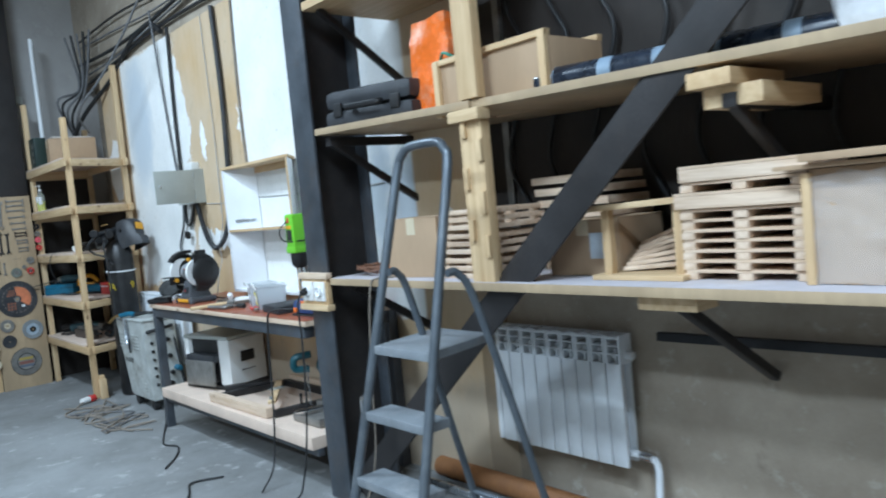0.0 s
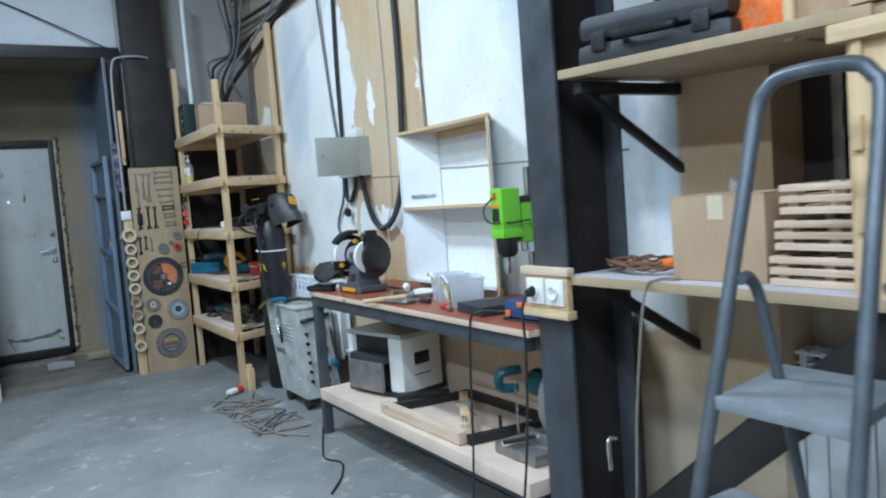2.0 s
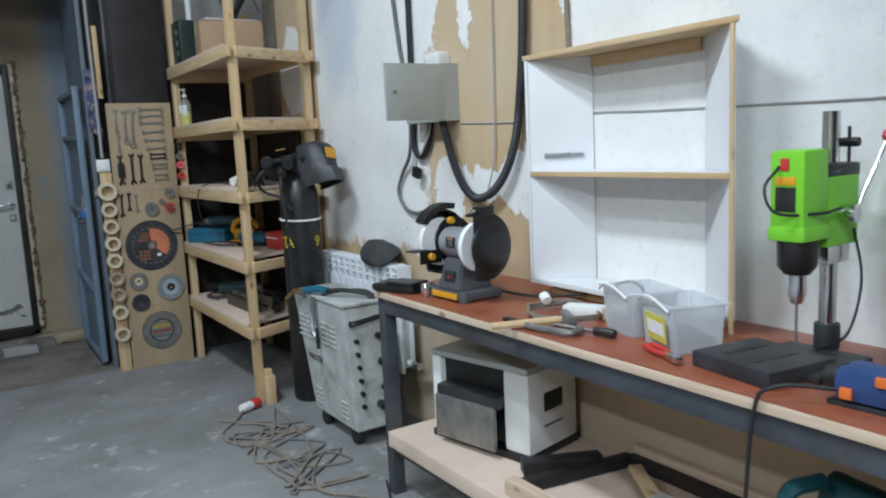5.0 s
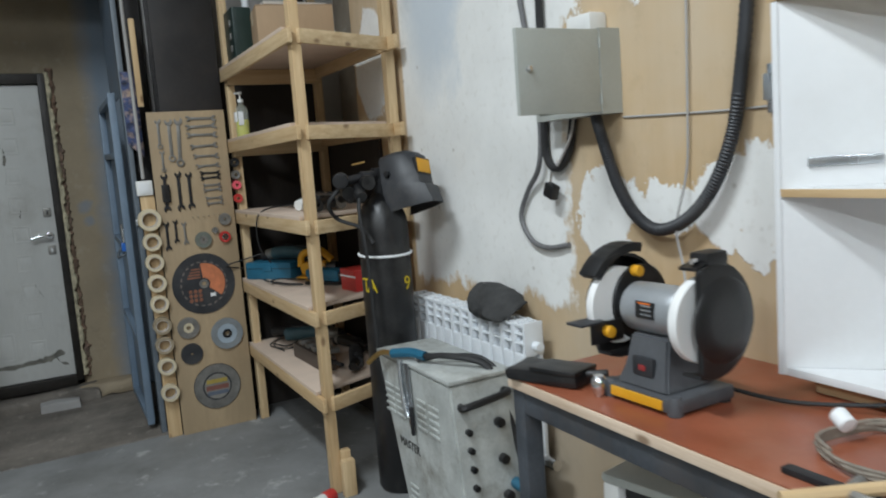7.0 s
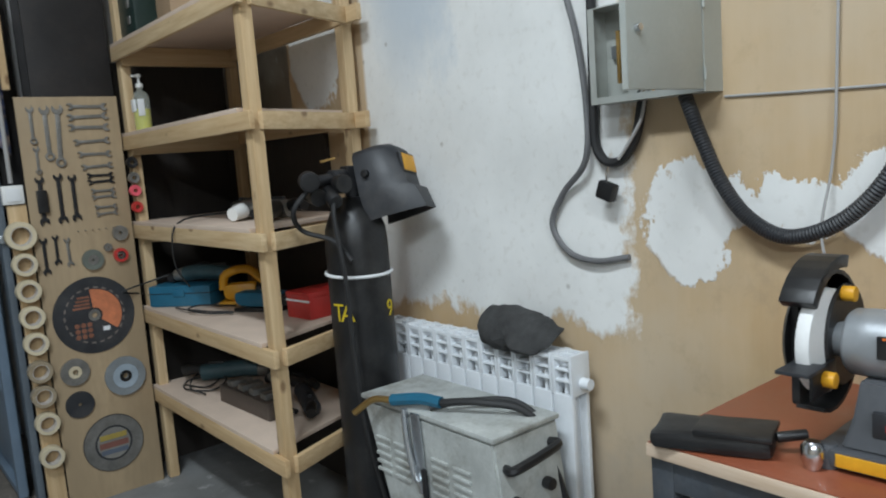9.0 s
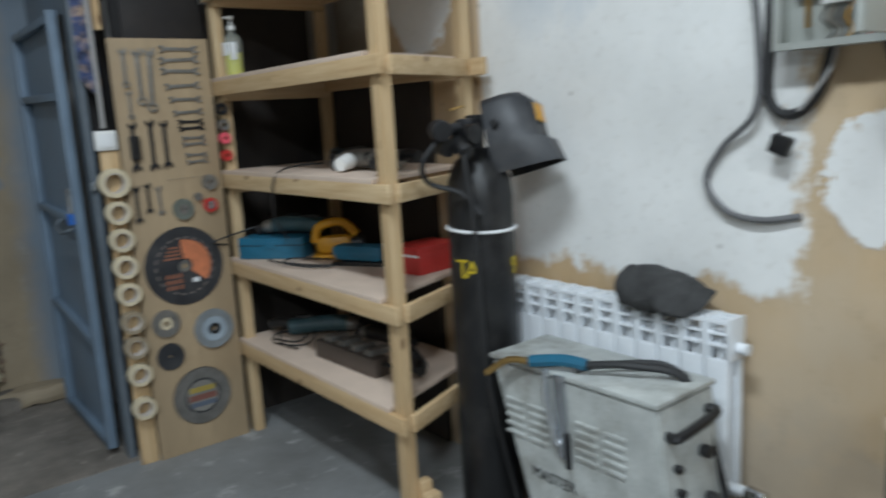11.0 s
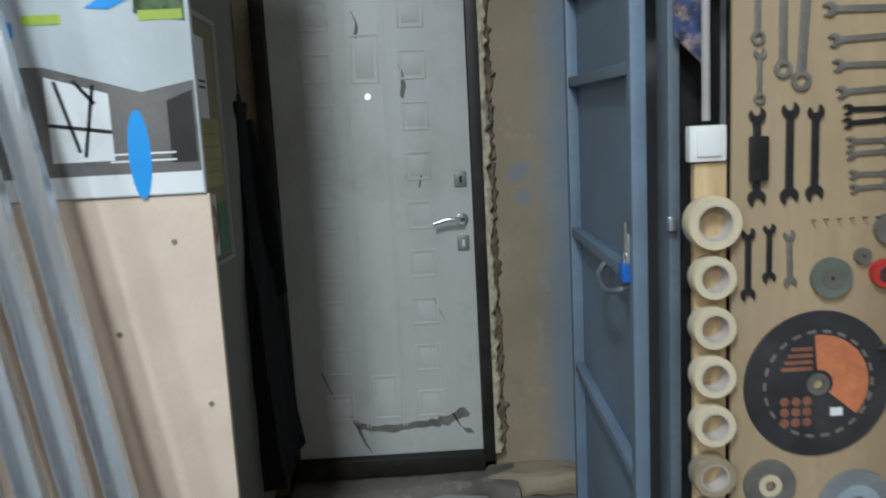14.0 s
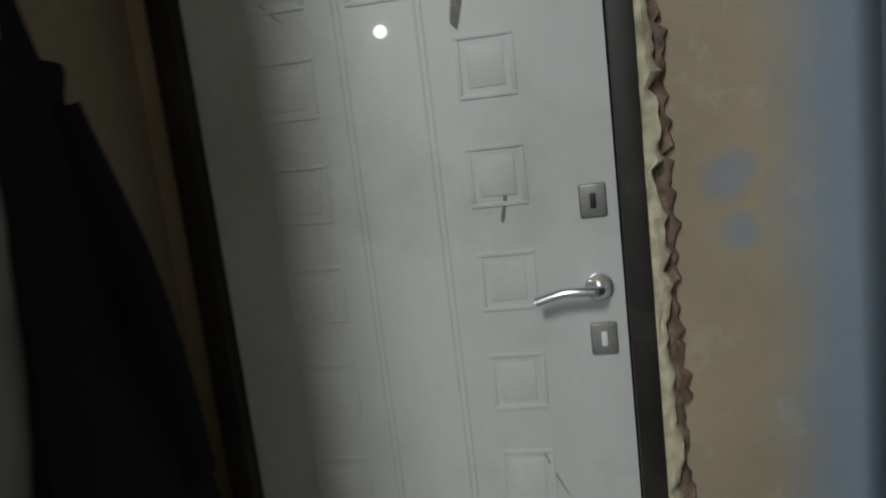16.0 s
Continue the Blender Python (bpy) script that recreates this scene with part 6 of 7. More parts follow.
bot = thing("soap_bottle", "clear pump bottle half full of yellow soap", "bottle", pose(1.872, 8.15, 1.695))
part("liquid", lathe([(0, 0.003), (0.036, 0.003), (0.036, 0.1), (0, 0.1)], 20), mat("yellow_green_soap", (0.62, 0.62, 0.03), 0.3), bot)
part("bottle", lathe([(0, 0), (0.036, 0), (0.039, 0.01), (0.039, 0.15), (0.03, 0.175), (0.014, 0.185), (0.014, 0.2), (0, 0.2)], 24), M_BOTTLE, bot)
part("label", box(-0.028, 0.0, -0.0395, -0.03, 0.07, 0.145, 0.001), M_PAPER, bot)
part("label", box(-0.0405, -0.03, -0.02, 0.02, 0.09, 0.145, 0.001), M_PAPER, bot)
pump = part("pump", lathe([(0, 0.2), (0.016, 0.2), (0.016, 0.218), (0.005, 0.22), (0.005, 0.245), (0.013, 0.247), (0.012, 0.26), (0, 0.262)], 16), M_WHITEPL, bot)
part("spout", rod((0, 0, 0.253), (-0.035, -0.015, 0.25), 0.005, 8), M_WHITEPL, pump)


def carton(x0, x1, y0, y1, z0, z1, label, turn=0.0, name="cardboard_box", material=None):
    """A cardboard box with closed flaps and a tape seam."""
    cx, cy = (x0 + x1) / 2, (y0 + y1) / 2
    t = thing(name, label, "box", pose(cx, cy, z0, 0, 0, turn))
    w, d, h = (x1 - x0) / 2, (y1 - y0) / 2, z1 - z0
    material = material or M_CARD
    part("body", roughen(box(-w, w, -d, d, 0, h - 0.003, 0.004), 0.002, 6), material, t)
    part("flap", box(-w, -0.002, -d, d, h - 0.003, h + 0.001, 0.001), material, t)
    part("flap", box(0.002, w, -d, d, h - 0.003, h + 0.0015, 0.001), material, t)
    part("tape_strip", box(-w - 0.0006, -w + 0.001, -0.025, 0.025, h * 0.72, h, 0), M_TAPE, t)
    return t


carton(1.93, 2.34, 7.72, 8.1, 2.104, 2.36, "open brown cardboard box on the top shelf", -8)
solo("cardboard_sheet", box(1.95, 2.3, 7.75, 8.12, 2.365, 2.38, 0.002, pose(0, 0, 0)), M_CORE, "pale card sheet lying on the box", "card")
kc = thing("black_case", "dark green plastic tool case standing on the top shelf", "case", pose(1.87, 8.12, 2.104))
part("body", box(-0.03, 0.08, -0.11, 0.1, 0, 0.3, 0.014), mat("dark_green_plastic", (0.015, 0.035, 0.03), 0.45), kc)
for z in (0.06, 0.13, 0.2):
    part("latch", box(-0.036, -0.028, -0.06, -0.03, z, z + 0.035, 0.002), M_TOOLSTEEL, kc)
solo("round_knob", lathe([(0, 0), (0.02, 0), (0.024, 0.012), (0.02, 0.026), (0, 0.028)], 16, pose(1.9, 7.62, 2.105)), M_DKGREY, "small dark knob on the top shelf", "knob")

# ---- things on the shelves south of the column ----
tb = thing("tool_box", "black plastic tool case lying on the upper shelf", "tool box", pose(2.06, 2.71, 1.776, 2.0, 0, 8) @ Matrix.Diagonal((1, 1.1, 1.2, 1)))
part("body", box(-0.12, 0.16, -0.25, 0.25, 0, 0.075, 0.025), M_DKGREY, tb)
part("lid", box(-0.12, 0.16, -0.245, 0.245, 0.078, 0.15, 0.03), M_DKGREY, tb)
part("handle", tube([(-0.12, -0.09, 0.085), (-0.15, -0.08, 0.08), (-0.15, 0.08, 0.08), (-0.12, 0.09, 0.085)], 0.011), M_BLACK, tb)
part("latch", box(-0.128, -0.115, 0.14, 0.19, 0.05, 0.1, 0.004), M_BLACK, tb)
part("latch", box(-0.128, -0.115, -0.19, -0.14, 0.05, 0.1, 0.004), M_BLACK, tb)
bagm = bmesh.new()
bmesh.ops.create_cube(bagm, size=1)
bmesh.ops.subdivide_edges(bagm, edges=list(bagm.edges), cuts=9, use_grid_fill=True)
for v in bagm.verts:
    k = v.co.z + 0.5
    v.co = Vector((v.co.x * 0.17 * (1 - 0.25 * k), v.co.y * 0.25 * (1 - 0.2 * k), k * 0.38))
    v.co += noise.noise_vector(v.co * 11) * 0.02 + noise.noise_vector(v.co * 27) * 0.006
    v.co += Vector((2.12, 2.36, 1.79))
    v.co.z = max(v.co.z, 1.775)
solo("plastic_bag", bagm, mat("glossy_orange_film", (0.85, 0.17, 0.02), 0.25, 0, 0.15, 12, 60, dirt=(0.75, 0.5, 0.35), dirt_amount=0.5), "crumpled orange plastic sack on the upper shelf", "bag")
solo("plastic_sack", roughen(box(2.1, 2.3, 2.49, 2.53, 1.785, 2.1, 0.01), 0.015, 14, 4), M_RED, "red sack standing behind the orange bag", "bag")
wb = thing("wooden_box", "open plywood box with pine rails on the upper shelf", "box", pose(2.12, 1.96, 1.745))
part("side", box(-0.13, -0.12, -0.28, 0.28, 0, 0.2, 0.002), M_CARD, wb)
part("side", box(0.16, 0.17, -0.28, 0.28, 0, 0.2, 0.002), M_CARD, wb)
for sy in (-0.28, 0.27):
    part("side", box(-0.12, 0.16, sy, sy + 0.01, 0, 0.2, 0.002), M_CARD, wb)
    part("corner_post", box(-0.15, -0.13, sy, sy + 0.03, 0, 0.22, 0.002), M_PINE_Z, wb)
part("rim", box(-0.145, -0.115, -0.28, 0.3, 0.2, 0.222, 0.002), M_PINE_Y, wb)
part("rim", box(0.145, 0.175, -0.28, 0.3, 0.2, 0.222, 0.002), M_PINE_Y, wb)
solo("green_cord", tube([(2.05, 2.3, 1.96), (2.02, 2.25, 2.0), (2.0, 2.2, 1.99), (2.03, 2.18, 1.97), (2.06, 2.24, 1.98), (2.0, 2.28, 1.95)], 0.006), mat("green_cord", (0.05, 0.3, 0.22), 0.7), "green cord hanging over the wooden box", "cord")

rl = thing("film_roll", "long roll of black printed building film on the upper shelf", "roll")
RA, RB = Vector((2.03, 1.76, 1.795)), Vector((2.2, 0.35, 1.765))
part("roll", rod(RA, RB, 0.046, 24, bev=0.004), mat("glossy_black_film", (0.02, 0.028, 0.045), 0.28, 0, 0.3, 30, 60), rl)
part("core", rod(RA + (RA - RB) * 0.002, RA + (RA - RB) * 0.003, 0.03, 20), M_GREYCABLE, rl)
M_FILMPRINT = mat("pale_blue_film_print", (0.25, 0.33, 0.42), 0.4)
for k in range(7):
    p = RA.lerp(RB, 0.04 + k * 0.135)
    q = RA.lerp(RB, 0.055 + k * 0.135 + 0.02 * (k % 3))
    part("print_band", rod(p, q, 0.0466, 24), M_FILMPRINT, rl)
solo("white_bag", roughen(box(2.0, 2.5, 0.1, 0.78, 1.72, 2.05, 0.05), 0.03, 7, 4), mat("glossy_white_bag", (0.75, 0.77, 0.8), 0.3), "white plastic wrapped bundle on the upper shelf", "bag")

carton(1.97, 2.2, 2.36, 2.66, 1.109, 1.36, "plain brown cardboard box on the lower shelf", 6)
c2 = carton(2.1, 2.4, 1.55, 1.85, 1.109, 1.305, "brown cardboard box with a white label", 4)
part("label", box(-0.1535, -0.15, -0.1, -0.03, 0.06, 0.15), mat("pale_blue_paper", (0.62, 0.7, 0.78), 0.8), c2)
cw = thing("wrapped_box", "large cardboard box wrapped in crinkled clear film", "box")
part("body", box(2.0, 2.5, 0.25, 0.855, 1.109, 1.41, 0.006), M_CARD, cw)
part("film", roughen(box(1.99, 2.51, 0.24, 0.85, 1.11, 1.40, 0.01), 0.02, 34, 14), M_FILM, cw)
part("lid", box(1.96, 2.5, 0.2, 0.93, 1.412, 1.424, 0.002), M_CARD, cw)
part("side_board", box(1.985, 2.0, 0.845, 0.87, 1.109, 1.40, 0.002), M_PINE_Z, cw)
solo("cardboard_sheet", box(1.93, 2.4, 0.1, 0.85, 1.43, 1.45, 0.003), M_CARD, "flat cardboard sheet on the wrapped box", "card")


def crate(x, y, z, w, d, n, pitch, material, label, group, name="slatted_crate", lean=0.0):
    """A small crate of thin slats between corner blocks."""
    t = thing(name, label, "crate", pose(x, y, z, lean, 0, 0), group)
    for k in range(n):
        zz = k * pitch
        for s in (-1, 1):
            part("slat", box(-w if s < 0 else w - 0.012, -w + 0.012 if s < 0 else w, -d, d, zz, zz + pitch * 0.62, 0.0015), material, t)
            part("slat", box(-w + 0.013, w - 0.013, -d if s < 0 else d - 0.012, -d + 0.012 if s < 0 else d, zz, zz + pitch * 0.62, 0.0015), material, t)
    for sx in (-1, 1):
        for sy in (-1, 0, 1):
            part("corner_block", box(sx * (w - 0.03) - 0.015, sx * (w - 0.03) + 0.015, sy * (d - 0.03) - 0.015, sy * (d - 0.03) + 0.015, 0, n * pitch - pitch * 0.38, 0.001), material, t)
    part("base", box(-w + 0.013, w - 0.013, -d + 0.013, d - 0.013, 0.004, 0.01), material, t)
    return t


def pallet(x, y, z, solid, label):
    t = thing("mini_pallet", label, "pallet", pose(x, y, z, 0, 0, random.uniform(-1.5, 1.5)), "stack of small wooden pallets")
    part("top_deck", box(-0.14, 0.14, -0.19, 0.19, 0.021, 0.03, 0.001), M_PALEWOOD, t)
    if solid:
        part("skirt", box(-0.14, 0.14, -0.19, 0.19, -0.018, 0.0205, 0.002), M_PALEWOOD, t)
    else:
        for sy in (-0.175, -0.005, 0.165):
            part("block", box(-0.14, 0.14, sy - 0.012, sy + 0.03, 0.0, 0.0205, 0.001), M_PALEWOOD_X, t)
    return t


for k in range(7):
    pallet(2.18 + random.uniform(-0.005, 0.005), 1.065, 1.109 + k * 0.0305, False, "small pale wooden pallet in a stack")
pallet(2.165, 1.08, 1.342, True, "pale wooden tray on the pallet stack")
pallet(2.18, 1.06, 1.373, False, "small pale wooden pallet in a stack")
pallet(2.175, 1.065, 1.422, True, "pale wooden tray on the pallet stack")
for k in range(3):
    crate(2.1 + 0.01 * k, 2.17 - 0.012 * k, 1.109 + k * 0.095, 0.13, 0.16, 3, 0.03, M_PALEWOOD, "small slatted pale wood crate in a stack", "slatted crates on the shelf")
for k in range(4):
    crate(2.36, 1.82 + 0.012 * k, 1.31 + k * 0.0 + k * 0.045, 0.13, 0.17, 1, 0.045, M_PALEWOOD, "thin slatted wooden tray in the back stack", "slatted trays at the back")
carton(2.25, 2.5, 1.66, 2.0, 1.109, 1.308, "brown box holding up slatted trays")
trim_stack = thing("wood_trim_stack", "loose stack of pale wooden mouldings leaning on a rail", "mouldings")
for k in range(7):
    part("moulding", bar((2.1 + 0.02 * k, 1.52, 1.135 + 0.012 * k), (2.2 + 0.015 * k, 1.24, 1.15 + 0.028 * k), 0.035, 0.014), M_PALEWOOD, trim_stack)
part("rail", bar((2.0, 1.58, 1.345), (2.05, 1.26, 1.355), 0.03, 0.02), M_PINE_Y, trim_stack)
part("prop", box(2.06, 2.09, 1.27, 1.3, 1.109, 1.342, 0.002), M_PINE_Z, trim_stack)
part("prop", box(2.03, 2.06, 1.52, 1.55, 1.109, 1.336, 0.002), M_PINE_Z, trim_stack)
part("base_board", box(2.0, 2.3, 1.24, 1.58, 1.109, 1.125, 0.002), M_PINE_Y, trim_stack)

wc = thing("wire_coil", "tangle of brown copper wire on the lower shelf", "wire", pose(2.08, 2.86, 1.112))
for j in range(3):
    lp = [(0.1 * math.cos(a) * (1 + 0.25 * math.sin(2.3 * k + j)), 0.14 * math.sin(a) * (1 + 0.2 * math.cos(1.7 * k + j)), 0.006 + 0.035 * abs(math.sin(k * 1.3 + j))) for k in range(26) for a in (k * 0.62 + j,)]
    part("strand", tube(lp, 0.0035, 5, 3), mat("brown_wire", (0.22, 0.1, 0.055), 0.6), wc)
part("connector", rod((-0.04, -0.1, 0.03), (-0.05, -0.16, 0.04), 0.018, bev=0.004), M_ORANGE, wc, "orange connector")
part("lamp_cup", rod((0.02, -0.16, 0.05), (0.05, -0.22, 0.07), 0.035, 16, 0.025, bev=0.004), M_WHITEPL, wc, "white plastic cup")

# behind and under the shelves
for k in range(7):
    yy = 0.9 + k * 0.24
    cable("wall_cable", [(2.6, yy, 2.7), (2.57, yy + 0.06, 2.3), (2.56, yy - 0.05, 2.05), (2.58, yy + 0.05, 1.8), (2.56, yy + 0.1, 1.55), (2.59, yy, 1.3), (2.6, yy + 0.05, 1.15)], 0.011, M_RUBBER, "dark cable hanging on the wall behind the shelf")
# shade in the gaps behind the shelf, put in as a dark sheet
setting("wall_shelf_shade", box(2.605, 2.62, 0.6, 2.62, 1.15, 2.8), M_DARKBOARD_SHADE, "dark sheet standing in for the shade on the wall behind the shelf")
solo("shelf_standard", box(2.58, 2.618, 2.46, 2.50, 1.2, 2.4, 0.003), M_TOOLSTEEL, "slotted steel shelf upright on the wall", "upright")
solo("black_bar", bar((2.56, 1.72, 0.80), (2.58, -1.5, 0.835), 0.03, 0.035), M_BLACKSTEEL, "long black steel bar along the wall", "bar")
solo("heating_pipe", rod((2.42, 3.0, 0.05), (2.42, -1.5, 0.05), 0.05, 20), M_RUST, "thick rusty orange pipe along the floor", "pipe")
solo("steel_pipe", rod((2.28, 3.0, 0.022), (2.28, -1.5, 0.022), 0.02, 14), M_GALV, "thin steel pipe along the floor", "pipe")
solo("heating_pipe", tube([(2.55, 1.78, 0.29), (2.55, 1.76, 0.25), (2.53, 1.75, 0.15), (2.5, 1.74, 0.05)], 0.016, 12), M_ENAMEL, "white riser pipe at the radiator valve", "pipe")
solo("heating_pipe", tube([(2.55, 2.86, 0.29), (2.55, 2.9, 0.25), (2.53, 2.9, 0.15), (2.5, 2.9, 0.05)], 0.016, 12), M_ENAMEL, "white riser pipe beside the radiator", "pipe")
solo("steel_hook", tube([(1.99, 2.98, 0.52), (1.95, 2.97, 0.53), (1.945, 2.97, 0.48), (1.95, 2.97, 0.42)], 0.008, 8), M_CHROME, "chrome hook bar at the column", "hook")

# ---- floor clutter ----
for k in range(6):
    r = random.Random(40 + k)
    pts = [(1.72 + r.uniform(-0.22, 0.2), 5.65 + j * 0.12 + r.uniform(-0.25, 0.25), 0.007 + 0.008 * (j % 2)) for j in range(9)]
    cable("floor_cable", pts, r.choice((0.005, 0.007, 0.006)), r.choice((M_TANCABLE, M_GREYCABLE, M_TANCABLE)), "dusty cable lying tangled on the floor by the welder")
cable("floor_cable", [(1.9, 5.5, 0.01), (1.75, 5.15, 0.008), (1.68, 4.95, 0.008), (1.72, 4.82, 0.008), (1.63, 4.62, 0.008), (1.5, 4.45, 0.008)], 0.005, M_RUBBER, "thin black cable on the floor")
cable("floor_cable", [(1.66, 4.0, 0.008), (1.5, 4.06, 0.008), (1.42, 3.9, 0.008), (1.3, 3.7, 0.008), (1.2, 3.55, 0.008), (1.18, 3.3, 0.008)], 0.006, M_RUBBER, "thin black cable on the floor")
cable("floor_cable", [(1.55, 3.6, 0.006), (1.4, 3.35, 0.007), (1.42, 3.1, 0.007), (1.3, 2.9, 0.007), (1.1, 2.85, 0.007)], 0.006, M_RUBBER, "thin black cable on the floor")
cable("floor_cable", [(1.72, 6.85, 0.03), (1.6, 6.7, 0.01), (1.48, 6.55, 0.008), (1.52, 6.35, 0.008), (1.7, 6.3, 0.008), (1.85, 6.5, 0.01)], 0.007, M_TANCABLE, "tan cable looping on the floor")
pg = thing("power_plug", "red and white power plug on the floor by the post", "plug", pose(1.73, 6.84, 0.03, 0, 0, 25))
part("shell", rod((-0.06, 0, 0), (0.02, 0, 0), 0.026, 16, bev=0.005), M_WHITEPL, pg)
part("collar", rod((0.02, 0, 0), (0.075, 0, 0), 0.03, 16, bev=0.004), M_RED, pg)
solo("wood_scrap", box(1.85, 1.91, 6.86, 6.9, 0, 0.17, 0.004), M_PINE_Z, "short pine block by the shelving post", "block")

# ---- porch details ----


def embossed(x0, x1, z0, z1):
    """A pressed rectangular moulding: a raised border round a lower field."""
    b = bmesh.new()
    w = 0.009
    for a in ((x0, x1, z0, z0 + w), (x0, x1, z1 - w, z1), (x0, x0 + w, z0 + w, z1 - w), (x1 - w, x1, z0 + w, z1 - w)):
        box(a[0], a[1], DY - 0.003, DY + 0.002, a[2], a[3], 0.0022, None, b)
    box(x0 + 0.02, x1 - 0.02, DY - 0.0022, DY + 0.002, z0 + 0.02, z1 - 0.02, 0.002, None, b)
    return b


for xa, xb in ((0.21, 0.328), (0.596, 0.703)):
    for k in range(9):
        z = 0.335 + k * 0.199
        part("embossed_panel", embossed(xa, xb, z, z + 0.115), M_DOORWHITE, door)
for z in (0.335, 1.72):
    part("embossed_panel", embossed(0.405, 0.518, z, z + 0.19), M_DOORWHITE, door)
for xx in (0.378, 0.39, 0.53, 0.542):
    part("moulding", box(xx - 0.003, xx + 0.003, DY - 0.003, DY + 0.002, 0.3, 2.1, 0.0015), M_DOORWHITE, door)
M_PEEP, peep_nodes, peep_bsdf = nodes_of("daylit_peephole_lens")
peep_bsdf.inputs["Base Color"].default_value = (0.8, 0.8, 0.8, 1)
peep_bsdf.inputs["Emission Color"].default_value = (0.95, 0.98, 1, 1)
peep_bsdf.inputs["Emission Strength"].default_value = 0.9
part("peephole", rod((0.466, DY + 0.001, 1.669), (0.466, DY - 0.006, 1.669), 0.0115, 16), M_PEEP, door, "lens bright with daylight from outside")
rose = part("handle_rose", rod((0.816, DY + 0.001, 1.166), (0.816, DY - 0.012, 1.166), 0.026, 20, bev=0.003), M_CHROME, door)
part("handle", tube([(0.816, DY - 0.01, 1.166), (0.816, DY - 0.045, 1.166), (0.79, DY - 0.052, 1.168), (0.75, DY - 0.052, 1.168), (0.70, DY - 0.05, 1.155)], 0.009, 10), M_CHROME, rose)
for z in (1.325, 1.065):
    lp = part("lock_plate", box(0.793, 0.842, DY - 0.006, DY + 0.002, z - 0.031, z + 0.031, 0.005), M_TOOLSTEEL, door)
    part("keyhole", box(0.812, 0.823, DY - 0.008, DY - 0.005, z - 0.014, z + 0.014, 0.002), M_PAPER if z < 1.2 else M_BLACK, lp)
M_SCUFF = mat("exposed_grey_scuff", (0.22, 0.21, 0.18), 0.8, 0, 0.25, 25, 90)
for pts, w in (([(0.2, 0.55), (0.24, 0.45), (0.3, 0.36), (0.36, 0.31)], 0.012), ([(0.33, 0.31), (0.45, 0.29), (0.58, 0.3), (0.7, 0.31), (0.8, 0.35)], 0.02), ([(0.6, 1.78), (0.61, 1.72), (0.6, 1.66)], 0.012), ([(0.24, 1.75), (0.28, 1.71)], 0.012), ([(0.42, 2.0), (0.44, 1.95), (0.43, 1.9)], 0.008), ([(0.63, 1.42), (0.66, 1.36), (0.65, 1.3)], 0.004), ([(0.68, 0.85), (0.72, 0.76), (0.75, 0.72)], 0.005), ([(0.33, 0.32), (0.36, 0.24), (0.38, 0.2)], 0.022), ([(0.74, 0.34), (0.78, 0.27), (0.82, 0.26)], 0.016)):
    line = smooth_path([(x, DY - 0.0008, z) for x, z in pts], 6)
    own = bmesh.new()
    prev = None
    for k, p in enumerate(line):
        ww = 1.4 * w * (0.4 + 0.9 * abs(noise.noise(p * 23 + Vector((k * 0.3, 0, 0)))) + 0.3)
        pair = (own.verts.new((p.x - ww * 0.5, p.y, p.z + ww * 0.6)), own.verts.new((p.x + ww * 0.5, p.y, p.z - ww * 0.6)))
        if prev:
            own.faces.new((prev[0], prev[1], pair[1], pair[0]))
        prev = pair
    part("scuff", own, M_SCUFF, door)



def ragged_strip(x0, width, y, z0, z1, seed, coarse):
    """A crumbling vertical strip with an uneven edge and lumpy face."""
    own = bmesh.new()
    rows, cols, grid = 150, 6, []
    for r in range(rows + 1):
        z = z0 + (z1 - z0) * r / rows
        edge = width * (0.8 + 0.45 * noise.noise(Vector((z * coarse, seed, 0))) + 0.45 * noise.noise(Vector((z * coarse * 4, seed, 5))))
        edge = max(edge, width * 0.2)
        line = []
        for c in range(cols + 1):
            u = c / cols
            lump = 0.5 + 0.5 * noise.noise(Vector((u * 3 + seed, z * 28, 1.0)))
            line.append(own.verts.new((x0 + edge * u, y - 0.026 * math.sin(math.pi * min(1, u * 0.9 + 0.1)) * lump + (0.03 if c == cols else 0), z)))
        grid.append(line)
    for p, q in zip(grid, grid[1:]):
        for c in range(cols):
            own.faces.new((p[c], p[c + 1], q[c + 1], q[c]))
    return own


setting("trim_broken_brick", ragged_strip(0.918, 0.06, 9.608, 0.14, 2.3, 3.0, 13), M_BRICK, "broken brick edge beside the door frame")
setting("trim_foam", ragged_strip(0.905, 0.046, 9.575, 0.16, 2.27, 8.0, 10), M_FOAM, "dried yellow mounting foam along the door frame")
sill = roughen(box(0.05, 1.0, 9.42, 9.62, -0.02, 0.09, 0.03), 0.03, 7, 5)
setting("floor_sill", sill, MATS["dirty_porch_concrete"], "crumbled masonry sill below the door")
setting("floor_sill_edge", roughen(box(0.86, 1.28, 9.46, 9.62, 0.0, 0.1, 0.03), 0.03, 9, 5), M_PORCH, "broken plaster foot of the wall")
solo("broken_brick", roughen(box(0.62, 0.86, 9.3, 9.42, 0.0, 0.06, 0.01), 0.015, 12, 2), M_GREYWALL, "broken pale brick lying below the door", "brick")

lf = thing("steel_gate", "grey steel gate leaf folded against the dim porch wall", "gate")
part("sheet", box(0.06, 0.064, 8.42, 9.12, 0.05, 2.8), mat("drab_grey_gate_paint", (0.2, 0.19, 0.165), 0.6, 0.1, 0.12, 4, 70), lf)
part("stile", box(0.03, 0.06, 8.4, 8.44, 0.04, 2.8, 0.002), M_GATEFRAME, lf)
nb = thing("notice_board", "framed notice board with papers hung on the gate leaf", "notice board")
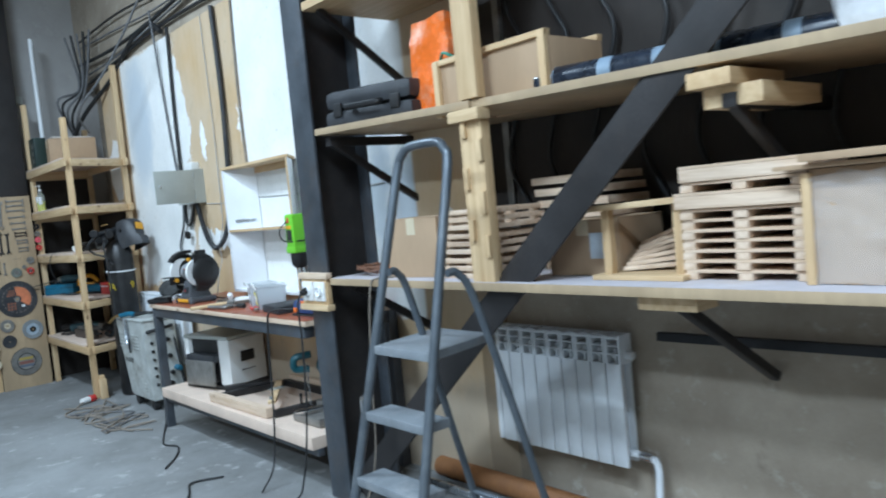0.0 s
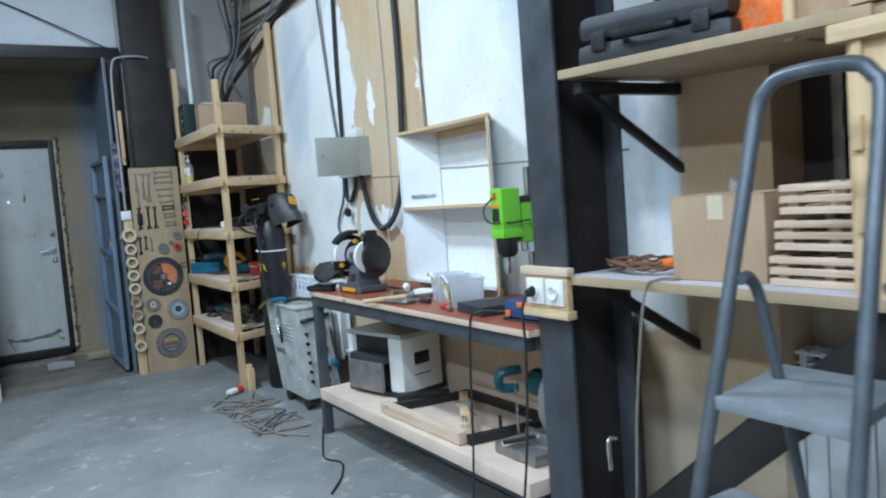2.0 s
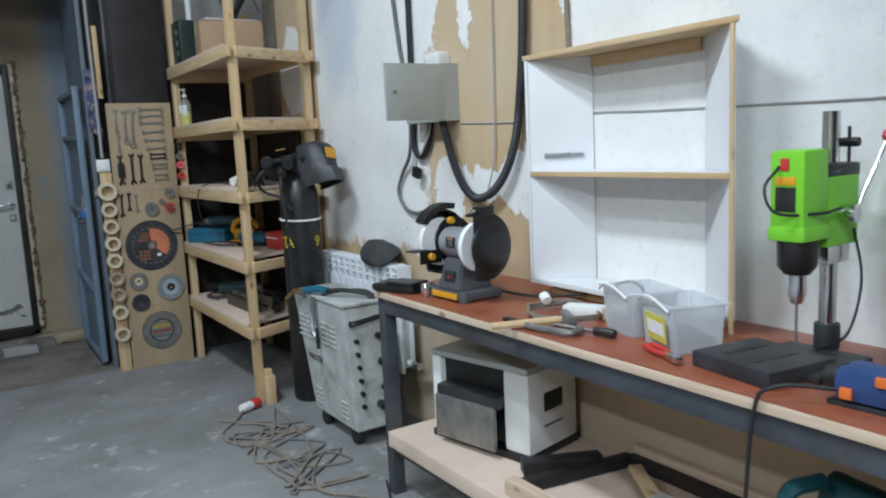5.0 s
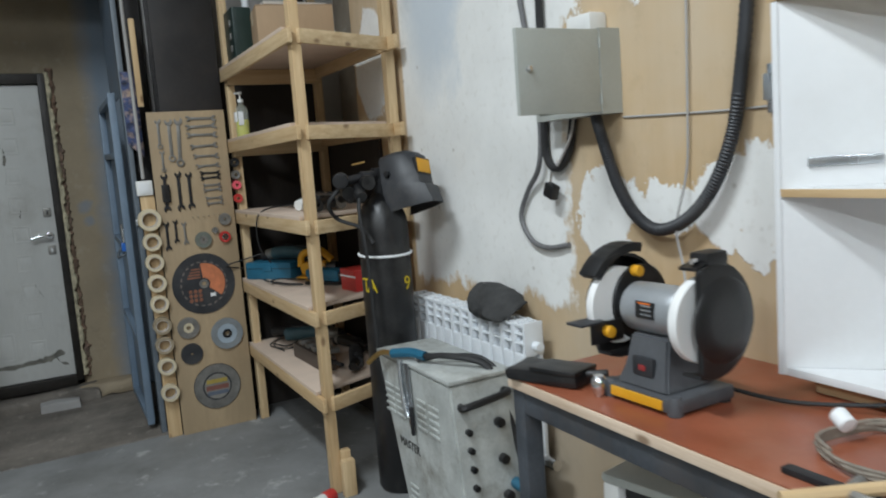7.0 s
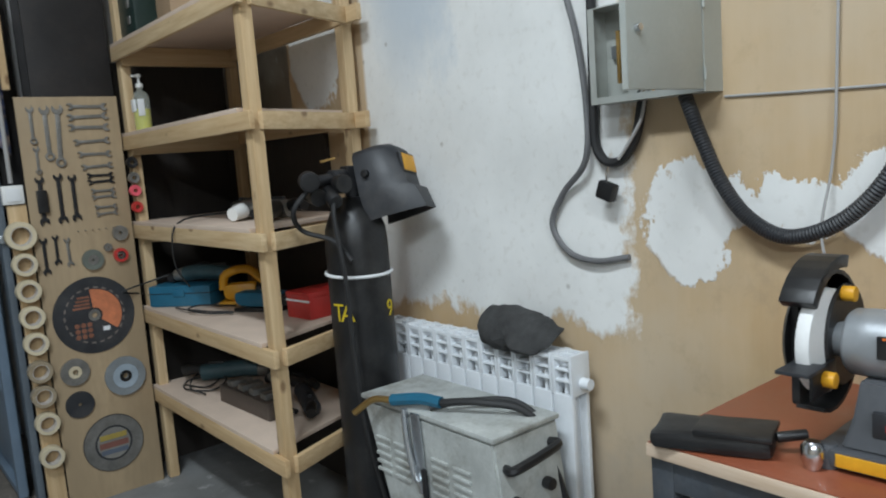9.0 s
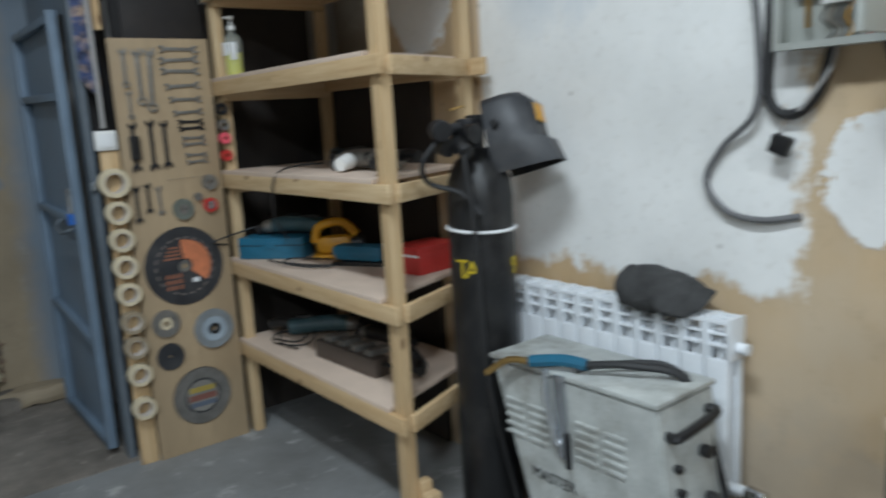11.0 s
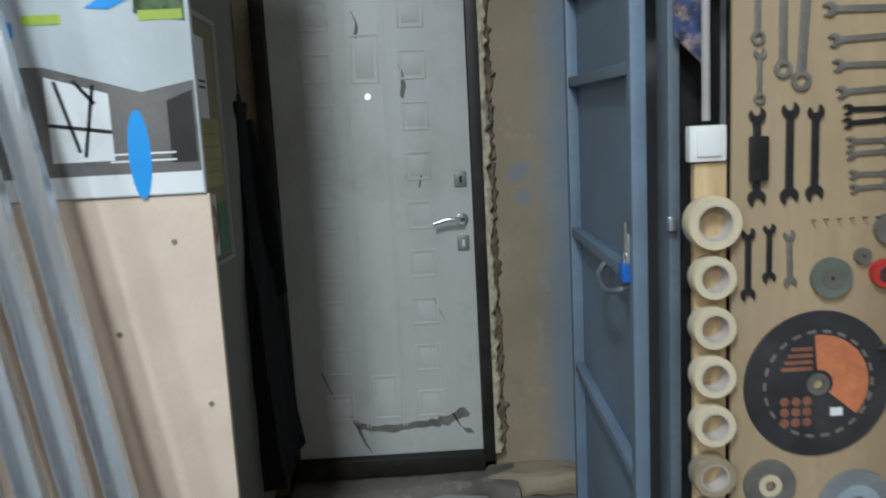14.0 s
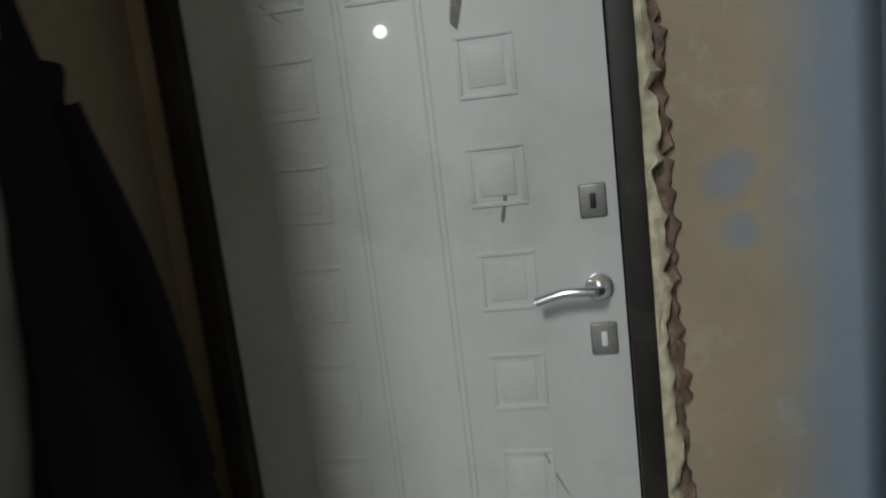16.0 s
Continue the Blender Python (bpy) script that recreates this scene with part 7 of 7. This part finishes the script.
part("backing", box(0.064, 0.072, 8.535, 8.83, 1.18, 1.85, 0.001), mat("tan_notice_backing", (0.3, 0.26, 0.15), 0.7), nb)
for y0, y1, z0, z1 in ((8.525, 8.84, 1.165, 1.18), (8.525, 8.84, 1.85, 1.865), (8.525, 8.537, 1.18, 1.85), (8.827, 8.84, 1.18, 1.85)):
    part("frame_strip", box(0.064, 0.08, y0, y1, z0, z1, 0.003), M_GREYWALL, nb)
part("paper", box(0.0722, 0.0738, 8.6, 8.81, 1.39, 1.58), mat("yellowed_paper", (0.5, 0.42, 0.2), 0.8), nb, "yellowed paper sheet")
part("paper", box(0.0722, 0.078, 8.57, 8.71, 1.58, 1.8, 0.002), M_PAPER, nb, "white printed sheet in a sleeve")
for k in range(2):
    part("text_bar", box(0.0779, 0.0786, 8.63, 8.69, 1.66 + k * 0.016, 1.667 + k * 0.016), M_DKGREY, nb)
for k in range(4):
    part("text_bar", box(0.0738, 0.0744, 8.63, 8.79, 1.43 + k * 0.035, 1.433 + k * 0.035), mat("faded_brown_ink", (0.32, 0.25, 0.11), 0.8), nb)
sg = part("safety_sign", box(0.0722, 0.075, 8.565, 8.7, 1.195, 1.368), M_PAPER, nb, "white sign with red no-smoking ring")
M_SIGNRED = mat("sign_red", (0.6, 0.03, 0.03), 0.5)
part("ring", lathe([(0.05, 0), (0.063, 0), (0.063, 0.0015), (0.05, 0.0015)], 32, pose(0.075, 8.633, 1.285, 0, 90)), M_SIGNRED, sg)
part("slash", bar((0.0755, 8.595, 1.323), (0.0755, 8.671, 1.247), 0.012, 0.0015, (1, 0, 0), 0), M_SIGNRED, sg)
part("cigarette_mark", box(0.075, 0.0762, 8.597, 8.668, 1.268, 1.281), M_BLACK, sg)
part("smoke_mark", tube([(0.0756, 8.655, 1.29), (0.0756, 8.648, 1.3), (0.0756, 8.658, 1.31), (0.0756, 8.65, 1.325)], 0.003, 6, 4), M_BLACK, sg)
part("safety_sign", box(0.0722, 0.075, 8.715, 8.81, 1.195, 1.34), mat("sign_green", (0.03, 0.2, 0.08), 0.5), nb, "green safety sign")
lp = part("paper_note", box(0.0642, 0.0656, 8.43, 8.52, 1.3, 1.8), mat("grey_white_note", (0.5, 0.5, 0.47), 0.8), lf, "long pale paper strip")
part("paper_stain", slab([(8.46, 1.53), (8.5, 1.52), (8.505, 1.57), (8.48, 1.6), (8.455, 1.57)], 0, 0.0006, 0, Matrix(((0, 0, 1, 0.0656), (1, 0, 0, 0), (0, 1, 0, 0), (0, 0, 0, 1)))), M_DKGREY, lp)

coat = bmesh.new()
bmesh.ops.create_cube(coat, size=1)
bmesh.ops.subdivide_edges(coat, edges=list(coat.edges), cuts=10, use_grid_fill=True)
for v in coat.verts:
    k = 0.5 - v.co.z
    wdt = 0.05 + 0.36 * min(1, k * 1.5)
    v.co = Vector((v.co.x * (0.06 + 0.1 * k), v.co.y * wdt, -k * 1.5))
    v.co += noise.noise_vector(v.co * 9 + Vector((2, 0, 0))) * 0.02
    v.co += Vector((0.02 + 0.04 * k, 9.14 + 0.06 * k, 1.83))
hung = thing("hanging_coat", "long black coat hanging in the dim porch", "coat")
part("coat_body", coat, M_COAT, hung)
part("hood", roughen(box(0.0, 0.07, 9.04, 9.24, 1.52, 1.66, 0.03), 0.02, 12, 3), M_COAT, hung)
part("sleeve", tube([(0.04, 9.22, 1.58), (0.08, 9.28, 1.3), (0.09, 9.33, 0.95)], 0.045, 10), M_COAT, hung)
solo("coat_hook", rod((-0.044, 9.14, 1.83), (0.03, 9.14, 1.84), 0.008, 8), M_BLACKSTEEL, "dark coat hook on the porch wall", "hook")
plk = thing("padlock", "blue padlock hanging on the gate bolt", "padlock", pose(1.19, 8.5, 1.09))
part("body", box(-0.014, 0.014, -0.022, 0.022, 0.0, 0.05, 0.005), mat("bright_blue_plastic", (0.01, 0.13, 0.5), 0.4), plk)
part("shackle", tube([(0, -0.014, 0.045), (0, -0.014, 0.075), (0, 0, 0.09), (0, 0.014, 0.075), (0, 0.014, 0.045)], 0.004), M_CHROME, plk)
part("handle", tube([(GX - 0.02, 8.52, 1.075), (GX - 0.06, 8.53, 1.06), (GX - 0.07, 8.62, 1.045), (GX - 0.06, 8.74, 1.06), (GX - 0.04, 8.775, 1.085), (GX - 0.02, 8.77, 1.1)], 0.009, 10), M_GATEFRAME, gate, "bent grey pull handle")
part("bolt", rod((GX - 0.045, 8.49, 1.17), (GX - 0.045, 8.49, 1.25), 0.008, 10), M_TOOLSTEEL, gate)
part("hasp", box(GX - 0.045, GX - 0.038, 8.47, 8.51, 1.14, 1.22, 0.003), M_GALV, gate)
part("staple", box(1.255, 1.275, 8.335, 8.36, 1.24, 1.275, 0.004), M_GALV, gf)

# ---- leaning sheets, printed panel and metal profiles ----
pp = thing("printed_panel", "tall glossy printed photo panel of a dining room", "panel")
part("panel", box(-1.0, 0.2, 8.174, 8.192, 1.402, 2.9, 0.001), mat("pale_print", (0.55, 0.6, 0.63), 0.25, 0, 0.06, 3, 60, bumpy=0.02), pp)
Y0 = 8.1735


def print_area(outline, material, k=0):
    part("print_area", slab([(x - 0.014, z) for x, z in outline], 0, 0.0004 + 0.0003 * k, 0, pose(0, Y0, 0, 90)), material, pp)


M_P_GREY = mat("print_grey", (0.17, 0.16, 0.155), 0.3, 0, 0.15, 5, 60, bumpy=0.02)
M_P_WHITE = mat("print_white", (0.75, 0.77, 0.78), 0.3, 0, 0.03, 5, 60, bumpy=0.02)
M_P_GREEN = mat("print_foliage", (0.1, 0.17, 0.06), 0.3, 0, 0.45, 30, 80, bumpy=0.02)
M_P_LIME = mat("print_lime", (0.42, 0.55, 0.08), 0.3)
M_P_DARK = mat("print_dark", (0.03, 0.03, 0.032), 0.3)
M_P_BLUE = mat("blue_tape", (0.0, 0.29, 0.74), 0.5, 0, 0.06, 8, 60)
print_area([(-1.0, 1.405), (0.21, 1.405), (0.21, 1.45), (-1.0, 1.45)], M_P_WHITE)
print_area([(-1.0, 1.45), (0.21, 1.45), (0.21, 1.64), (0.1, 1.62), (-0.1, 1.68), (-1.0, 1.7)], M_P_GREY)
print_area([(0.15, 1.47), (0.205, 1.47), (0.205, 1.62), (0.15, 1.6)], M_P_DARK, 1)
print_area([(-0.1, 1.48), (0.03, 1.48), (0.03, 1.62), (-0.1, 1.66)], M_P_WHITE, 1)
for xa, za, xb, zb in ((-0.08, 1.65, -0.04, 1.5), (-0.04, 1.65, 0.0, 1.6), (-0.1, 1.56, 0.03, 1.54), (0.0, 1.64, -0.03, 1.49)):
    part("print_line", bar((xa - 0.014, Y0 - 0.0008, za), (xb - 0.014, Y0 - 0.0008, zb), 0.0008, 0.008, (0, 0, 1), 0), M_P_DARK, pp)
for z in (1.475, 1.49):
    print_area([(0.02, z), (0.16, z), (0.16, z + 0.004), (0.02, z + 0.004)], M_P_WHITE, 2)
print_area([(-0.14, 1.82), (-0.05, 1.82), (-0.05, 2.0), (-0.14, 2.0)], M_P_GREEN, 1)
print_area([(0.1, 1.78), (0.205, 1.76), (0.205, 2.05), (0.13, 2.05)], M_P_GREEN, 1)
print_area([(0.11, 1.765), (0.2, 1.765), (0.2, 1.785), (0.11, 1.785)], M_P_LIME, 2)
print_area([(-0.13, 1.765), (-0.05, 1.765), (-0.05, 1.785), (-0.13, 1.785)], M_P_LIME, 2)
print_area([(0.083 + 0.024 * math.cos(a), 1.49 + 0.095 * math.sin(a)) for a in [k * math.pi / 10 for k in range(20)]], M_P_BLUE, 3)
print_area([(0.0, 1.795), (0.05, 1.79), (0.14, 1.83), (0.14, 1.87)], M_P_BLUE, 3)
print_area([(-0.2, 1.58), (-0.16, 1.5), (-0.13, 1.4), (-0.17, 1.42)], M_P_BLUE, 3)
print_area([(-0.27, 1.78), (-0.15, 1.74), (-0.15, 1.77), (-0.26, 1.82)], M_P_BLUE, 3)
for dx, dz in ((0.185, 0.93), (0.14, 1.3), (0.12, 0.7), (0.0, 1.1), (0.16, 0.4)):
    part("screw", rod((dx - 0.02, 8.181, dz), (dx - 0.02, 8.177, dz), 0.006, 10), M_TOOLSTEEL, sheet)
prof = None
for k, (xt, xb) in enumerate(((-0.2, 0.10), (-0.285, 0.015), (-0.37, -0.07), (-0.455, -0.155), (-0.54, -0.24))):
    t = thing("metal_profile", "galvanised steel stud profile leaning on the boards", "profile", None, "leaning metal profiles")
    lo, hi = Vector((xb + 0.055, 7.99 - 0.005 * k, 0.0)), Vector((xt - 0.07, 8.055 - 0.004 * k, 2.6))
    part("web", bar(lo, hi, 0.05, 0.002, (0, 1, 0), 0), M_GALV, t)
    part("lip", bar(lo + Vector((0.026, -0.012, 0)), hi + Vector((0.026, -0.012, 0)), 0.002, 0.026, (0, 1, 0), 0), M_GALV, t)
    part("lip", bar(lo + Vector((-0.026, -0.012, 0)), hi + Vector((-0.026, -0.012, 0)), 0.002, 0.026, (0, 1, 0), 0), M_GALV, t)
for k, (xb, yb, mm, lb) in enumerate(((0.085, 6.62, M_DARKBOARD_SHADE, "dark stained board leaning with the sheets"), (0.05, 6.55, M_PLY, "brown plywood strip leaning with the sheets"), (0.0, 6.35, M_PINE_Z, "pale pine batten leaning with the sheets"))):
    solo("leaning_batten", bar((xb, yb, 0.0), (xb - 0.42, yb + 0.9, 2.2), 0.02, 0.08, (1, 0, 0), 0.002), mm, lb, "board")
